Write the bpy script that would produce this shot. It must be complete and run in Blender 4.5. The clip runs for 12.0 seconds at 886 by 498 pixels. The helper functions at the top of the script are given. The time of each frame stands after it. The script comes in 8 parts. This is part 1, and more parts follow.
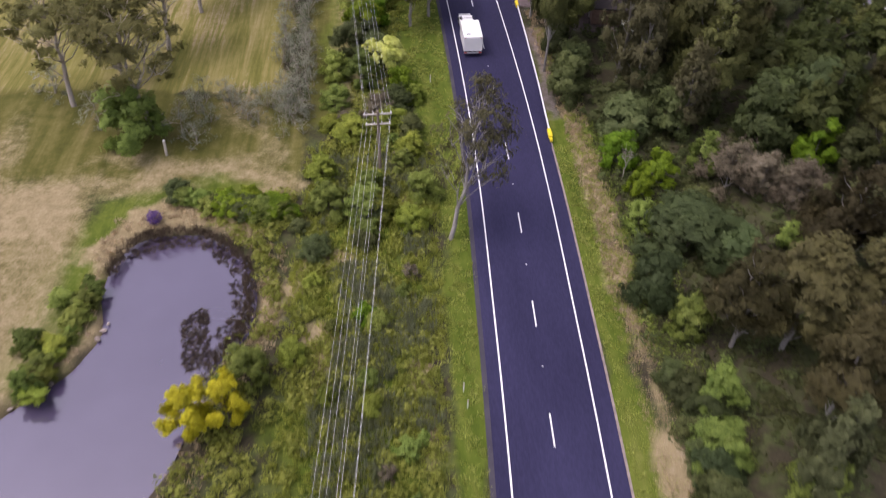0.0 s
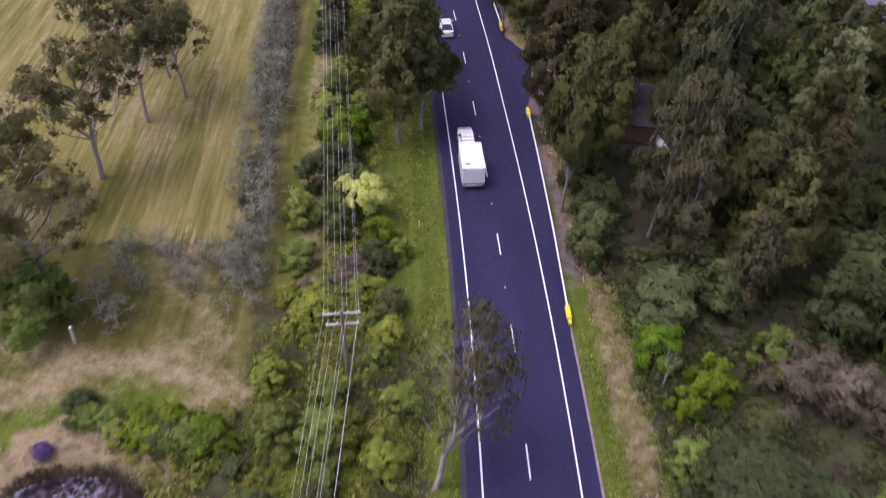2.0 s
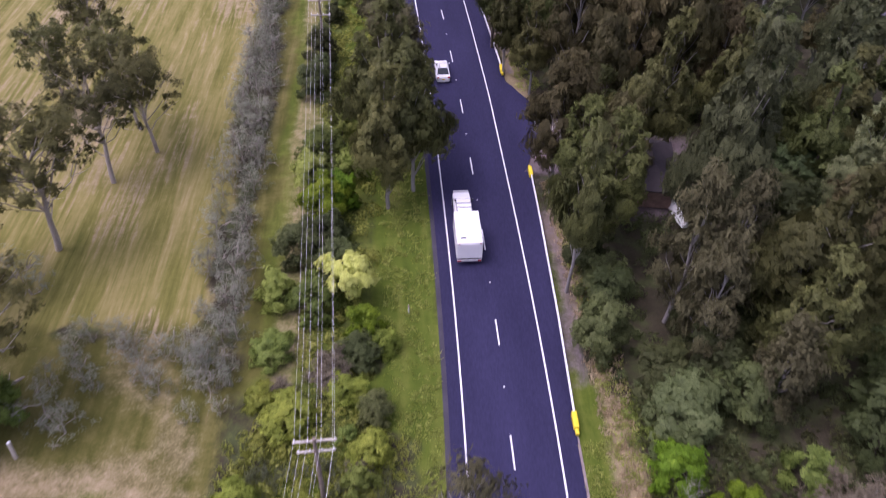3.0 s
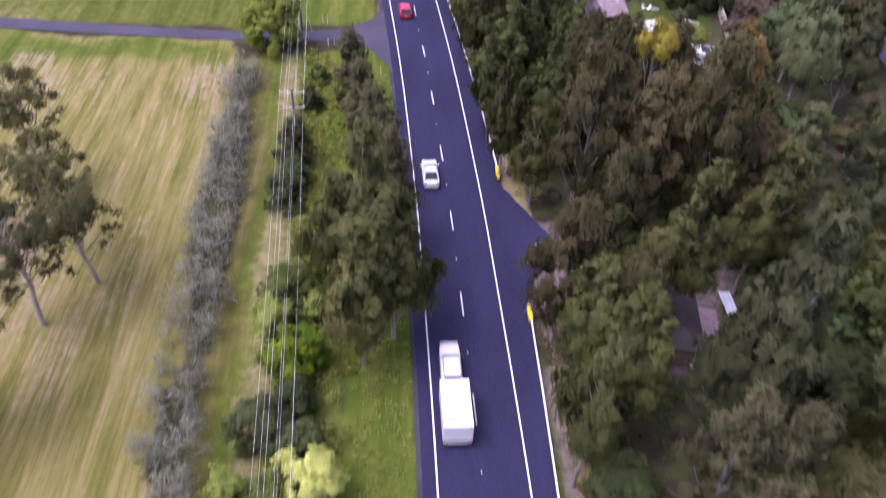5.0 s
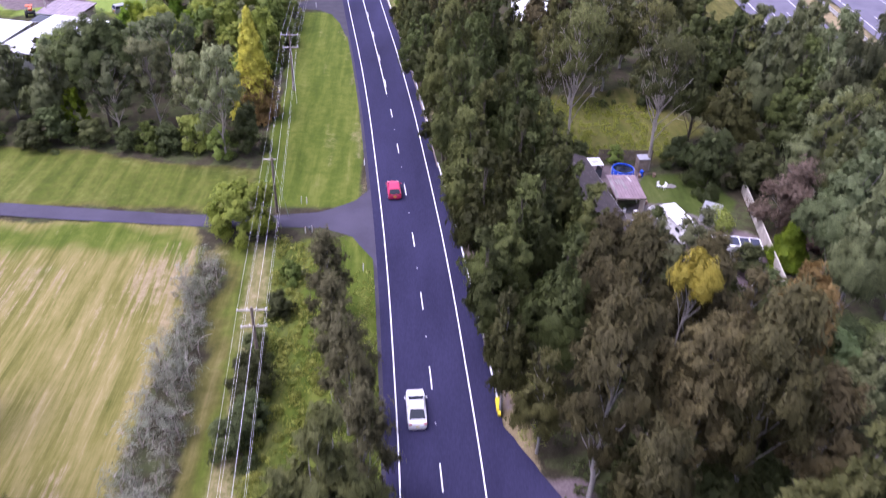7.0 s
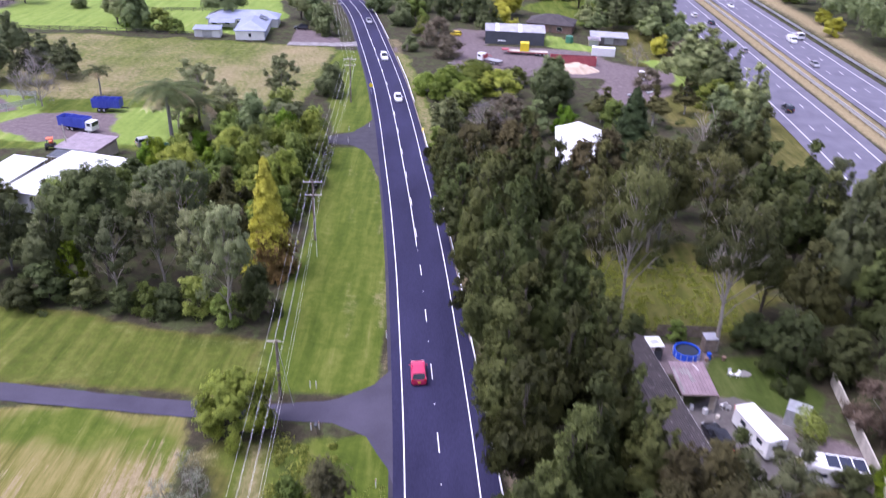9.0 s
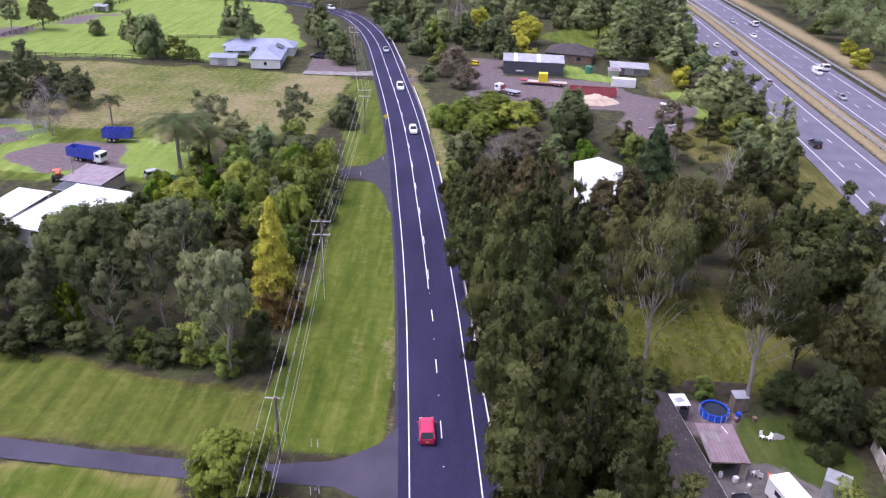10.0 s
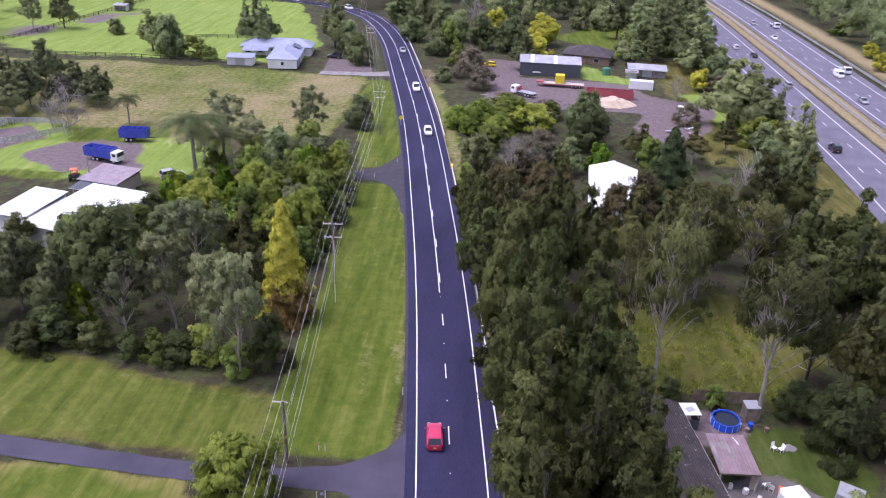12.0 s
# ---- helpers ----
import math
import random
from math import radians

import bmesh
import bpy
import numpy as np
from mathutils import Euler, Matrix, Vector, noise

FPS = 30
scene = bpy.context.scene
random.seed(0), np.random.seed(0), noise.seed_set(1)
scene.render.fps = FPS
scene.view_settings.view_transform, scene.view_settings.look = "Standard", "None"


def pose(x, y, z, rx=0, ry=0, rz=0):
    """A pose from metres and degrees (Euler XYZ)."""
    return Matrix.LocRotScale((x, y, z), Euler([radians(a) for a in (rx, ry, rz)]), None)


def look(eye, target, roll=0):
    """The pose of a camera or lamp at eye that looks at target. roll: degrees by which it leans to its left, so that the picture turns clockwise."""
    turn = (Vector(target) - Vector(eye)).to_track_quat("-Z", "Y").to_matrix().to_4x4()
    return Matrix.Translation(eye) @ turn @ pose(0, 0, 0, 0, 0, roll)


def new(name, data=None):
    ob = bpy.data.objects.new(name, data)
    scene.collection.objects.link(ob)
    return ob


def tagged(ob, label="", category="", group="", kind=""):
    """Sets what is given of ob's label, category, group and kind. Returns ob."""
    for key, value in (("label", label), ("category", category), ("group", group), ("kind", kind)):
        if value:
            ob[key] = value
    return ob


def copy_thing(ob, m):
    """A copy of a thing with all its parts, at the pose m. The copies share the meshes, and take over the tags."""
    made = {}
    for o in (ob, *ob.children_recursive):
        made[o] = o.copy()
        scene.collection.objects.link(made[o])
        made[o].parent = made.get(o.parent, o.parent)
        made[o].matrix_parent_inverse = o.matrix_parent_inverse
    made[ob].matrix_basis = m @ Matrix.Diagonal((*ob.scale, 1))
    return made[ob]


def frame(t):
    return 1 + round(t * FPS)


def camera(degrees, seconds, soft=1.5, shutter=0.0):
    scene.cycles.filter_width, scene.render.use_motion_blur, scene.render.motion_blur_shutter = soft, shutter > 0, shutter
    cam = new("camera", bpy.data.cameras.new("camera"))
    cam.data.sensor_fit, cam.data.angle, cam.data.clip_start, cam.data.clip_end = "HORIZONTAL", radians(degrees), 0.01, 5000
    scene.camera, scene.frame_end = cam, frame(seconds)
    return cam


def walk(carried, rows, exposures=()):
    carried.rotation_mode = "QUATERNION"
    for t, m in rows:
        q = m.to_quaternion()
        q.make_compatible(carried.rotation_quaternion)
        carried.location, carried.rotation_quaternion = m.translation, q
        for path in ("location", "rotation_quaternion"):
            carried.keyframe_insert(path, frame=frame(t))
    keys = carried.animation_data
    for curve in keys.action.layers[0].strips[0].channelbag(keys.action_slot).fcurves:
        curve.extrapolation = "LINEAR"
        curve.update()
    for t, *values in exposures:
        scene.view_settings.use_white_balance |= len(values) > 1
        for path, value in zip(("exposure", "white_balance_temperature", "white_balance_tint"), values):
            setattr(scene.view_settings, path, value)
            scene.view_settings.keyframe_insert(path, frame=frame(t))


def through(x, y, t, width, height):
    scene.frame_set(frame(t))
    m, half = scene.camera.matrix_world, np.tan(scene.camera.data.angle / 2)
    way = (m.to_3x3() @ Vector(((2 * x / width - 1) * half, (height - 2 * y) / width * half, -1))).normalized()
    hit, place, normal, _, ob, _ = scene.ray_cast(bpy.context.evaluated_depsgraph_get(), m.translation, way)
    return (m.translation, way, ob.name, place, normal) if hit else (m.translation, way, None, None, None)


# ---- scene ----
cam = camera(59.8, 12.0, 1.15, 0.6)
PATH = [
    (0, (-11.462, -34.222, 51.172), (-11.348, -32.781, 49.789), 1.5),
    (0.5, (-10.64, -27.519, 51.201), (-10.534, -26.078, 49.818), 1.6),
    (1, (-9.618, -20.853, 51.271), (-9.521, -19.413, 49.886), 1.5),
    (1.5, (-8.882, -14.818, 50.76), (-8.786, -13.36, 49.394), 1.5),
    (2, (-8.034, -8.323, 51.141), (-7.946, -6.869, 49.771), 1.5),
    (2.5, (-7.384, -2.428, 51.3), (-7.299, -0.974, 49.93), 1.6),
    (3, (-6.797, 2.579, 51.411), (-6.712, 4.035, 50.042), 1.6),
    (3.2, (-6.388, 4.654, 51.743), (-6.309, 6.101, 50.365), 1.5),
    (4.8, (-5.606, 18.836, 54.062), (-5.504, 20.268, 52.67), 2.9),
    (4.9, (-5.586, 19.825, 54.221), (-5.48, 21.259, 52.831), 3.4),
    (5, (-5.574, 20.934, 54.307), (-5.47, 22.383, 52.932), 2.8),
    (5.5, (-5.098, 25.496, 53.688), (-4.992, 27.041, 52.423), 2.8),
    (6, (-4.623, 30.322, 53.879), (-4.519, 31.887, 52.637), 2.9),
    (6.5, (-4.126, 35.119, 53.913), (-4.025, 36.717, 52.715), 2.7),
    (7, (-3.702, 39.884, 54.024), (-3.603, 41.517, 52.874), 2.6),
    (7.2, (-3.698, 41.77, 54.059), (-3.595, 43.418, 52.929), 2.8),
    (8.8, (-2.626, 55.501, 55.143), (-2.613, 57.257, 54.185), 2.0),
    (9, (-2.832, 57.412, 54.953), (-2.835, 59.18, 54.019), 2.2),
    (9.5, (-2.632, 60.833, 55.091), (-2.668, 62.627, 54.207), 2.1),
    (10, (-2.452, 63.224, 55.274), (-2.501, 65.018, 54.391), 2.2),
    (10.5, (-2.256, 63.97, 55.359), (-2.325, 65.762, 54.474), 2.2),
    (11, (-1.967, 64.092, 55.496), (-2.048, 65.884, 54.61), 2.2),
    (11.5, (-1.786, 64.017, 55.609), (-1.873, 65.808, 54.723), 2.2),
    (12, (-1.707, 63.848, 55.8), (-1.8, 65.638, 54.913), 2.2),
]
walk(cam, [(t, look(eye, target, roll)) for t, eye, target, roll in PATH], [(0, 0.58, 6350, 29), (1, 0.54, 6200, 30), (1.6, 0.48, 5950, 37), (2.1, 0.48, 5900, 40), (2.6, 0.60, 5850, 42), (3, 0.68, 5800, 44), (5, 1.00, 5700, 43), (7, 1.18, 5560, 41), (9, 1.03, 5540, 35), (10, 0.82, 5700, 32.5), (12, 0.80, 5700, 32)])

# ---- world, sun, exposure ----
world = bpy.data.worlds.new("sky")
scene.world = world
world.use_nodes = True
wn, wl = world.node_tree.nodes, world.node_tree.links
sky = wn.new("ShaderNodeTexSky")
sky.sky_type, sky.sun_disc = "NISHITA", False
SUN_ELEVATION, SUN_ROTATION = 66.0, 262.0
sky.sun_elevation, sky.sun_rotation = radians(SUN_ELEVATION), radians(SUN_ROTATION)
sky.air_density, sky.dust_density, sky.ozone_density = 1.0, 4.0, 1.5
haze = wn.new("ShaderNodeHueSaturation")
haze.inputs["Saturation"].default_value = 0.45
wl.new(sky.outputs[0], haze.inputs["Color"])
wl.new(haze.outputs[0], wn["Background"].inputs["Color"])
wn["Background"].inputs["Strength"].default_value = 0.15

sun = new("sun", bpy.data.lights.new("sun", "SUN"))
sun.data.energy, sun.data.angle, sun.data.color = 1.2, radians(40), (1.0, 0.95, 0.88)
sun.matrix_world = look((0, 0, 100), (30 * math.sin(radians(SUN_ROTATION + 180)), 30 * math.cos(radians(SUN_ROTATION + 180)), 100 - 30 * math.tan(radians(SUN_ELEVATION))))


# ---- materials ----
def ramp(nt, fac, stops):
    node = nt.nodes.new("ShaderNodeValToRGB")
    els = node.color_ramp.elements
    while len(els) < len(stops):
        els.new(0.5)
    for el, (p, c) in zip(els, stops):
        el.position, el.color = p, (*c, 1)
    nt.links.new(fac, node.inputs[0])
    return node.outputs[0]


def noise_tex(nt, scale, detail=4.0, rough=0.55, distort=0.0, stretch=None):
    tc = nt.nodes.new("ShaderNodeNewGeometry")
    src = tc.outputs["Position"]
    if stretch:
        mp = nt.nodes.new("ShaderNodeMapping")
        mp.inputs["Scale"].default_value = stretch
        nt.links.new(src, mp.inputs["Vector"])
        src = mp.outputs[0]
    n = nt.nodes.new("ShaderNodeTexNoise")
    n.inputs["Scale"].default_value, n.inputs["Detail"].default_value = scale, detail
    n.inputs["Roughness"].default_value, n.inputs["Distortion"].default_value = rough, distort
    nt.links.new(src, n.inputs["Vector"])
    return n.outputs["Fac"]


def mix(nt, fac, a, b, mode="MIX"):
    m = nt.nodes.new("ShaderNodeMix")
    m.data_type, m.blend_type = "RGBA", mode
    for sock, v in ((m.inputs[0], fac), (m.inputs[6], a), (m.inputs[7], b)):
        if isinstance(v, (int, float)):
            sock.default_value = v
        elif isinstance(v, tuple):
            sock.default_value = (*v, 1)
        else:
            nt.links.new(v, sock)
    return m.outputs[2]


def calc(nt, op, a, b=0.0, clamp=False):
    m = nt.nodes.new("ShaderNodeMath")
    m.operation, m.use_clamp = op, clamp
    for sock, v in zip(m.inputs, (a, b)):
        if isinstance(v, (int, float)):
            sock.default_value = v
        else:
            nt.links.new(v, sock)
    return m.outputs[0]


def start_mat(name):
    m = bpy.data.materials.new(name)
    m.use_nodes = True
    nt = m.node_tree
    return m, nt, nt.nodes["Principled BSDF"]


def surface(name, dark, light, rough=0.8, scale=3.0, fine=30.0, metal=0.0, bump=0.0, coat=0.0, spread=0.0, stretch=None):
    """Two-scale mottled surface between two colours."""
    m, nt, p = start_mat(name)
    big, small = noise_tex(nt, scale, 3, stretch=stretch), noise_tex(nt, fine, 5, 0.65, stretch=stretch)
    f = calc(nt, "ADD", calc(nt, "MULTIPLY", big, 0.6), calc(nt, "MULTIPLY", small, 0.4))
    col = ramp(nt, f, [(0.32, dark), (0.68, light)])
    if spread:
        info = nt.nodes.new("ShaderNodeObjectInfo")
        k = calc(nt, "ADD", calc(nt, "MULTIPLY", info.outputs["Random"], 2 * spread), 1 - spread)
        hs = nt.nodes.new("ShaderNodeHueSaturation")
        nt.links.new(k, hs.inputs["Value"])
        nt.links.new(col, hs.inputs["Color"])
        col = hs.outputs[0]
    nt.links.new(col, p.inputs["Base Color"])
    p.inputs["Roughness"].default_value, p.inputs["Metallic"].default_value = rough, metal
    p.inputs["Coat Weight"].default_value = coat
    if bump:
        b = nt.nodes.new("ShaderNodeBump")
        b.inputs["Strength"].default_value, b.inputs["Distance"].default_value = 0.6, bump
        nt.links.new(small, b.inputs["Height"])
        nt.links.new(b.outputs[0], p.inputs["Normal"])
    return m


def foliage(name, dark, light, tip=None, through=0.40, spread=0.42, gain=1.45, gaps=12.0, hang=0.4, hues=0.034):
    """Leaves: colour varies leaf by leaf, clump by clump and tree by tree."""
    m, nt, p = start_mat(name)
    geo, info = nt.nodes.new("ShaderNodeNewGeometry"), nt.nodes.new("ShaderNodeObjectInfo")
    clump = noise_tex(nt, 0.55, 3)
    f = calc(nt, "ADD", calc(nt, "MULTIPLY", geo.outputs["Random Per Island"], 0.16), calc(nt, "MULTIPLY", clump, 0.40))
    blade = noise_tex(nt, gaps, 2, 0.6, stretch=(1, 1, hang))
    f = calc(nt, "ADD", f, calc(nt, "MULTIPLY", noise_tex(nt, 3.4, 3, 0.7), 0.16))
    f = calc(nt, "ADD", f, calc(nt, "MULTIPLY", blade, 0.28))
    stops = [(p, tuple(gain * v for v in c)) for p, c in [(0.30, dark), (0.60, light)] + ([(0.76, tip)] if tip else [])]
    col = ramp(nt, f, stops)
    hs = nt.nodes.new("ShaderNodeHueSaturation")
    nt.links.new(calc(nt, "ADD", calc(nt, "MULTIPLY", info.outputs["Random"], 2 * spread), 1 - spread), hs.inputs["Value"])
    turn = calc(nt, "FRACT", calc(nt, "MULTIPLY", info.outputs["Random"], 7.31))
    nt.links.new(calc(nt, "ADD", calc(nt, "MULTIPLY", turn, hues), 0.499 - hues / 2), hs.inputs["Hue"])
    nt.links.new(col, hs.inputs["Color"])
    p.inputs["Roughness"].default_value = 0.6
    p.inputs["Specular IOR Level"].default_value = 0.14
    nt.links.new(hs.outputs[0], p.inputs["Base Color"])
    tr = nt.nodes.new("ShaderNodeBsdfTranslucent")
    nt.links.new(hs.outputs[0], tr.inputs["Color"])
    ms = nt.nodes.new("ShaderNodeMixShader")
    ms.inputs[0].default_value = through
    nt.links.new(p.outputs[0], ms.inputs[1])
    nt.links.new(tr.outputs[0], ms.inputs[2])
    # sprays are ragged: narrow leaflets with gaps between them
    cut = nt.nodes.new("ShaderNodeMixShader")
    nt.links.new(ramp(nt, blade, [(0.45, (0, 0, 0)), (0.49, (1, 1, 1))]), cut.inputs[0])
    nt.links.new(nt.nodes.new("ShaderNodeBsdfTransparent").outputs[0], cut.inputs[1])
    nt.links.new(ms.outputs[0], cut.inputs[2])
    nt.links.new(cut.outputs[0], nt.nodes["Material Output"].inputs["Surface"])
    return m


LEAF = {
    "gum": foliage("gum_leaves", (0.026, 0.033, 0.010), (0.070, 0.083, 0.024), (0.150, 0.158, 0.053)),
    "gumb": foliage("brown_gum_leaves", (0.033, 0.030, 0.013), (0.075, 0.067, 0.027), (0.140, 0.121, 0.047)),
    "gumg": foliage("grey_gum_leaves", (0.045, 0.055, 0.025), (0.108, 0.126, 0.055), (0.182, 0.196, 0.094)),
    "sage": foliage("sage_gum_leaves", (0.066, 0.079, 0.036), (0.154, 0.174, 0.080), (0.245, 0.262, 0.130)),
    "shr": foliage("shrub_leaves", (0.044, 0.068, 0.013), (0.152, 0.192, 0.041), (0.270, 0.295, 0.085)),
    "shrd": foliage("dark_shrub_leaves", (0.037, 0.047, 0.017), (0.088, 0.107, 0.037), (0.150, 0.163, 0.056), gain=1.25),
    "shrt": foliage("bluish_shrub_leaves", (0.030, 0.047, 0.017), (0.090, 0.122, 0.046), (0.148, 0.178, 0.076), gain=1.25),
    "yg": foliage("yellow_green_leaves", (0.040, 0.085, 0.006), (0.150, 0.232, 0.014), (0.280, 0.355, 0.030), spread=0.10, gain=1.25),
    "yel": foliage("yellow_leaves", (0.170, 0.180, 0.020), (0.400, 0.400, 0.048), (0.520, 0.505, 0.100), spread=0.10, hues=0.01),
    "ytip": foliage("golden_tip_leaves", (0.130, 0.112, 0.018), (0.300, 0.250, 0.042), (0.420, 0.360, 0.085), spread=0.10, hues=0.01),
    "bare": foliage("pale_bare_twigs", (0.150, 0.132, 0.130), (0.270, 0.245, 0.240), (0.36, 0.335, 0.325), spread=0.10, hues=0.0, gain=1.0),
    "acacia": foliage("wattle_blossom", (0.260, 0.240, 0.012), (0.620, 0.585, 0.030), (0.800, 0.760, 0.120), spread=0.05, hues=0.0, gain=1.0),
    "cream": foliage("cream_blossom", (0.330, 0.390, 0.070), (0.720, 0.780, 0.230), (0.88, 0.91, 0.42), spread=0.04, gain=1.0),
    "grey": foliage("grey_twigs", (0.095, 0.082, 0.052), (0.225, 0.195, 0.130), (0.31, 0.275, 0.20), gain=1.0, spread=0.14, hues=0.01),
    "brown": foliage("brown_twigs", (0.095, 0.068, 0.050), (0.195, 0.140, 0.108), (0.25, 0.19, 0.15), gain=1.0, spread=0.15),
    "scrub": foliage("grey_scrub_twigs", (0.100, 0.108, 0.072), (0.185, 0.196, 0.140), (0.260, 0.270, 0.205), spread=0.16),
    "gold": foliage("golden_conifer_leaves", (0.200, 0.205, 0.026), (0.530, 0.510, 0.070), (0.660, 0.620, 0.160), spread=0.05, hues=0.0, gain=1.25),
    "rust": foliage("rusty_leaves", (0.085, 0.066, 0.022), (0.190, 0.130, 0.046), (0.290, 0.200, 0.080), spread=0.05, hues=0.0),
    "grass": foliage("rough_grass_blades", (0.090, 0.120, 0.022), (0.220, 0.240, 0.060), (0.36, 0.32, 0.14)),
    "weed": foliage("weed_leaves", (0.075, 0.110, 0.018), (0.235, 0.275, 0.055), (0.390, 0.390, 0.140)),
    "straw": foliage("dry_grass_blades", (0.260, 0.210, 0.115), (0.460, 0.390, 0.240), (0.560, 0.490, 0.330)),
    # distant leaves: paler greens, aerial haze is put into the colour
    "far": foliage("hazed_gum_leaves", (0.060, 0.079, 0.030), (0.176, 0.209, 0.087), (0.300, 0.315, 0.142)),
    "lime": foliage("lime_leaves", (0.056, 0.086, 0.012), (0.190, 0.232, 0.036), (0.320, 0.345, 0.070)),
    "olive": foliage("olive_gum_leaves", (0.034, 0.037, 0.012), (0.086, 0.089, 0.029), (0.172, 0.160, 0.054)),
    # dark brown for the flakes that imitate reflections in the pond
    "reflection": foliage("pond_reflection_flakes", (0.014, 0.010, 0.009), (0.045, 0.034, 0.026), (0.08, 0.062, 0.045), spread=0.05),
    "thin": foliage("thin_drooping_leaves", (0.036, 0.035, 0.017), (0.086, 0.083, 0.038), (0.142, 0.133, 0.066), spread=0.12, hues=0.0),
    "reed": foliage("reed_blades", (0.070, 0.052, 0.036), (0.150, 0.115, 0.078)),
    "pale": foliage("pale_grass_blades", (0.120, 0.135, 0.070), (0.230, 0.245, 0.140), (0.330, 0.335, 0.210), spread=0.05, gain=1.2),
    "purple": foliage("purple_blossom", (0.05, 0.025, 0.09), (0.14, 0.08, 0.24), gain=1.0),
}
BARK = {
    "pale": surface("pale_bark", (0.20, 0.17, 0.14), (0.46, 0.42, 0.36), 0.85, 1.5, 14, stretch=(1, 1, 0.3)),
    "dark": surface("dark_bark", (0.045, 0.036, 0.028), (0.14, 0.115, 0.09), 0.9, 1.5, 14, stretch=(1, 1, 0.3)),
    "grey": surface("grey_bark", (0.13, 0.12, 0.11), (0.36, 0.34, 0.31), 0.9, 1.5, 14, stretch=(1, 1, 0.3)),
}
ASPHALT = surface("asphalt", (0.0135, 0.0125, 0.036), (0.035, 0.0325, 0.079), 0.78, 0.16, 7.0, bump=0.004, stretch=(1, 0.25, 1))
ASPHALT.node_tree.nodes["Principled BSDF"].inputs["Specular IOR Level"].default_value = 0.2
ASPHALT_OLD = surface("worn_asphalt", (0.036, 0.032, 0.052), (0.066, 0.059, 0.088), 0.85, 0.2, 8.0, bump=0.004)
ASPHALT_MOTOR = surface("pale_motorway_asphalt", (0.090, 0.085, 0.115), (0.155, 0.146, 0.185), 0.85, 0.2, 8.0, bump=0.004)
ASPHALT_SIDE = surface("shoulder_asphalt", (0.026, 0.024, 0.036), (0.054, 0.049, 0.060), 0.88, 0.5, 9.0, bump=0.004)
GRAVEL = surface("pale_gravel", (0.14, 0.115, 0.10), (0.36, 0.30, 0.26), 0.95, 1.2, 14.0, bump=0.02)
LINE = surface("road_paint", (0.62, 0.62, 0.62), (0.86, 0.86, 0.84), 0.6, 1.2, 25.0)
WHITE = surface("white_paint", (0.74, 0.74, 0.73), (0.84, 0.84, 0.82), 0.35, 0.7, 12.0, coat=0.3)
WHITE_ROOF = surface("white_sheet_roof", (0.66, 0.68, 0.66), (0.84, 0.86, 0.82), 0.45, 0.3, 6.0)
SILVER = surface("silver_paint", (0.36, 0.36, 0.38), (0.48, 0.48, 0.5), 0.3, 0.7, 12.0, 0.5, coat=0.4)
BLACK_PAINT = surface("black_paint", (0.012, 0.012, 0.016), (0.025, 0.025, 0.03), 0.25, 0.7, 12.0, coat=0.5)
RED_PAINT = surface("red_paint", (0.46, 0.018, 0.075), (0.56, 0.035, 0.11), 0.3, 0.7, 12.0, coat=0.5)
BLUE_PAINT = surface("blue_crate_paint", (0.035, 0.055, 0.33), (0.07, 0.10, 0.46), 0.5, 0.7, 8.0)
ORANGE = surface("orange_paint", (0.55, 0.10, 0.03), (0.7, 0.17, 0.06), 0.4, 1, 10)
YELLOW = surface("yellow_paint", (0.68, 0.54, 0.01), (0.85, 0.68, 0.03), 0.45, 1.5, 20.0)
RUBBER = surface("rubber", (0.012, 0.012, 0.012), (0.03, 0.03, 0.03), 0.85, 2, 20)
GALV = surface("galvanised_steel", (0.40, 0.41, 0.43), (0.60, 0.61, 0.62), 0.45, 2, 20, 0.6)
RAIL_TOP = surface("bright_rail", (0.66, 0.67, 0.68), (0.82, 0.82, 0.82), 0.5, 2, 20)
TIMBER = surface("weathered_timber", (0.10, 0.075, 0.055), (0.28, 0.23, 0.18), 0.9, 1.2, 14, spread=0.15)
TIMBER_PALE = surface("pale_timber", (0.34, 0.31, 0.26), (0.60, 0.56, 0.48), 0.9, 1.2, 14, spread=0.12)
TIMBER_DARK = surface("dark_fence_timber", (0.03, 0.027, 0.024), (0.08, 0.07, 0.06), 0.9, 1.2, 14)
TILE_DARK = surface("brown_roof_tiles", (0.030, 0.025, 0.027), (0.075, 0.062, 0.062), 0.85, 0.6, 5.0, bump=0.02)
ROOF_BLUE = surface("blue_grey_sheet_roof", (0.22, 0.25, 0.34), (0.32, 0.35, 0.45), 0.45, 0.4, 6.0)
ROOF_GREY = surface("grey_sheet_roof", (0.24, 0.24, 0.27), (0.42, 0.42, 0.45), 0.5, 0.5, 6.0)
ROOF_RUST = surface("old_sheet_roof", (0.20, 0.16, 0.18), (0.36, 0.30, 0.33), 0.6, 0.7, 7.0)
ROOF_PLUM = surface("plum_awning_sheet", (0.165, 0.115, 0.130), (0.29, 0.215, 0.235), 0.55, 0.9, 7.0)
CLAD_DARK = surface("dark_steel_cladding", (0.05, 0.058, 0.068), (0.085, 0.095, 0.11), 0.5, 0.4, 6.0)
WALL_WHITE = surface("white_render", (0.60, 0.60, 0.58), (0.78, 0.78, 0.75), 0.8, 0.5, 9.0)
WALL_BRICK = surface("brown_brick", (0.16, 0.10, 0.075), (0.30, 0.20, 0.15), 0.85, 2.0, 12.0)
WALL_TAN = surface("tan_wall", (0.36, 0.31, 0.24), (0.54, 0.48, 0.38), 0.85, 0.6, 9.0)
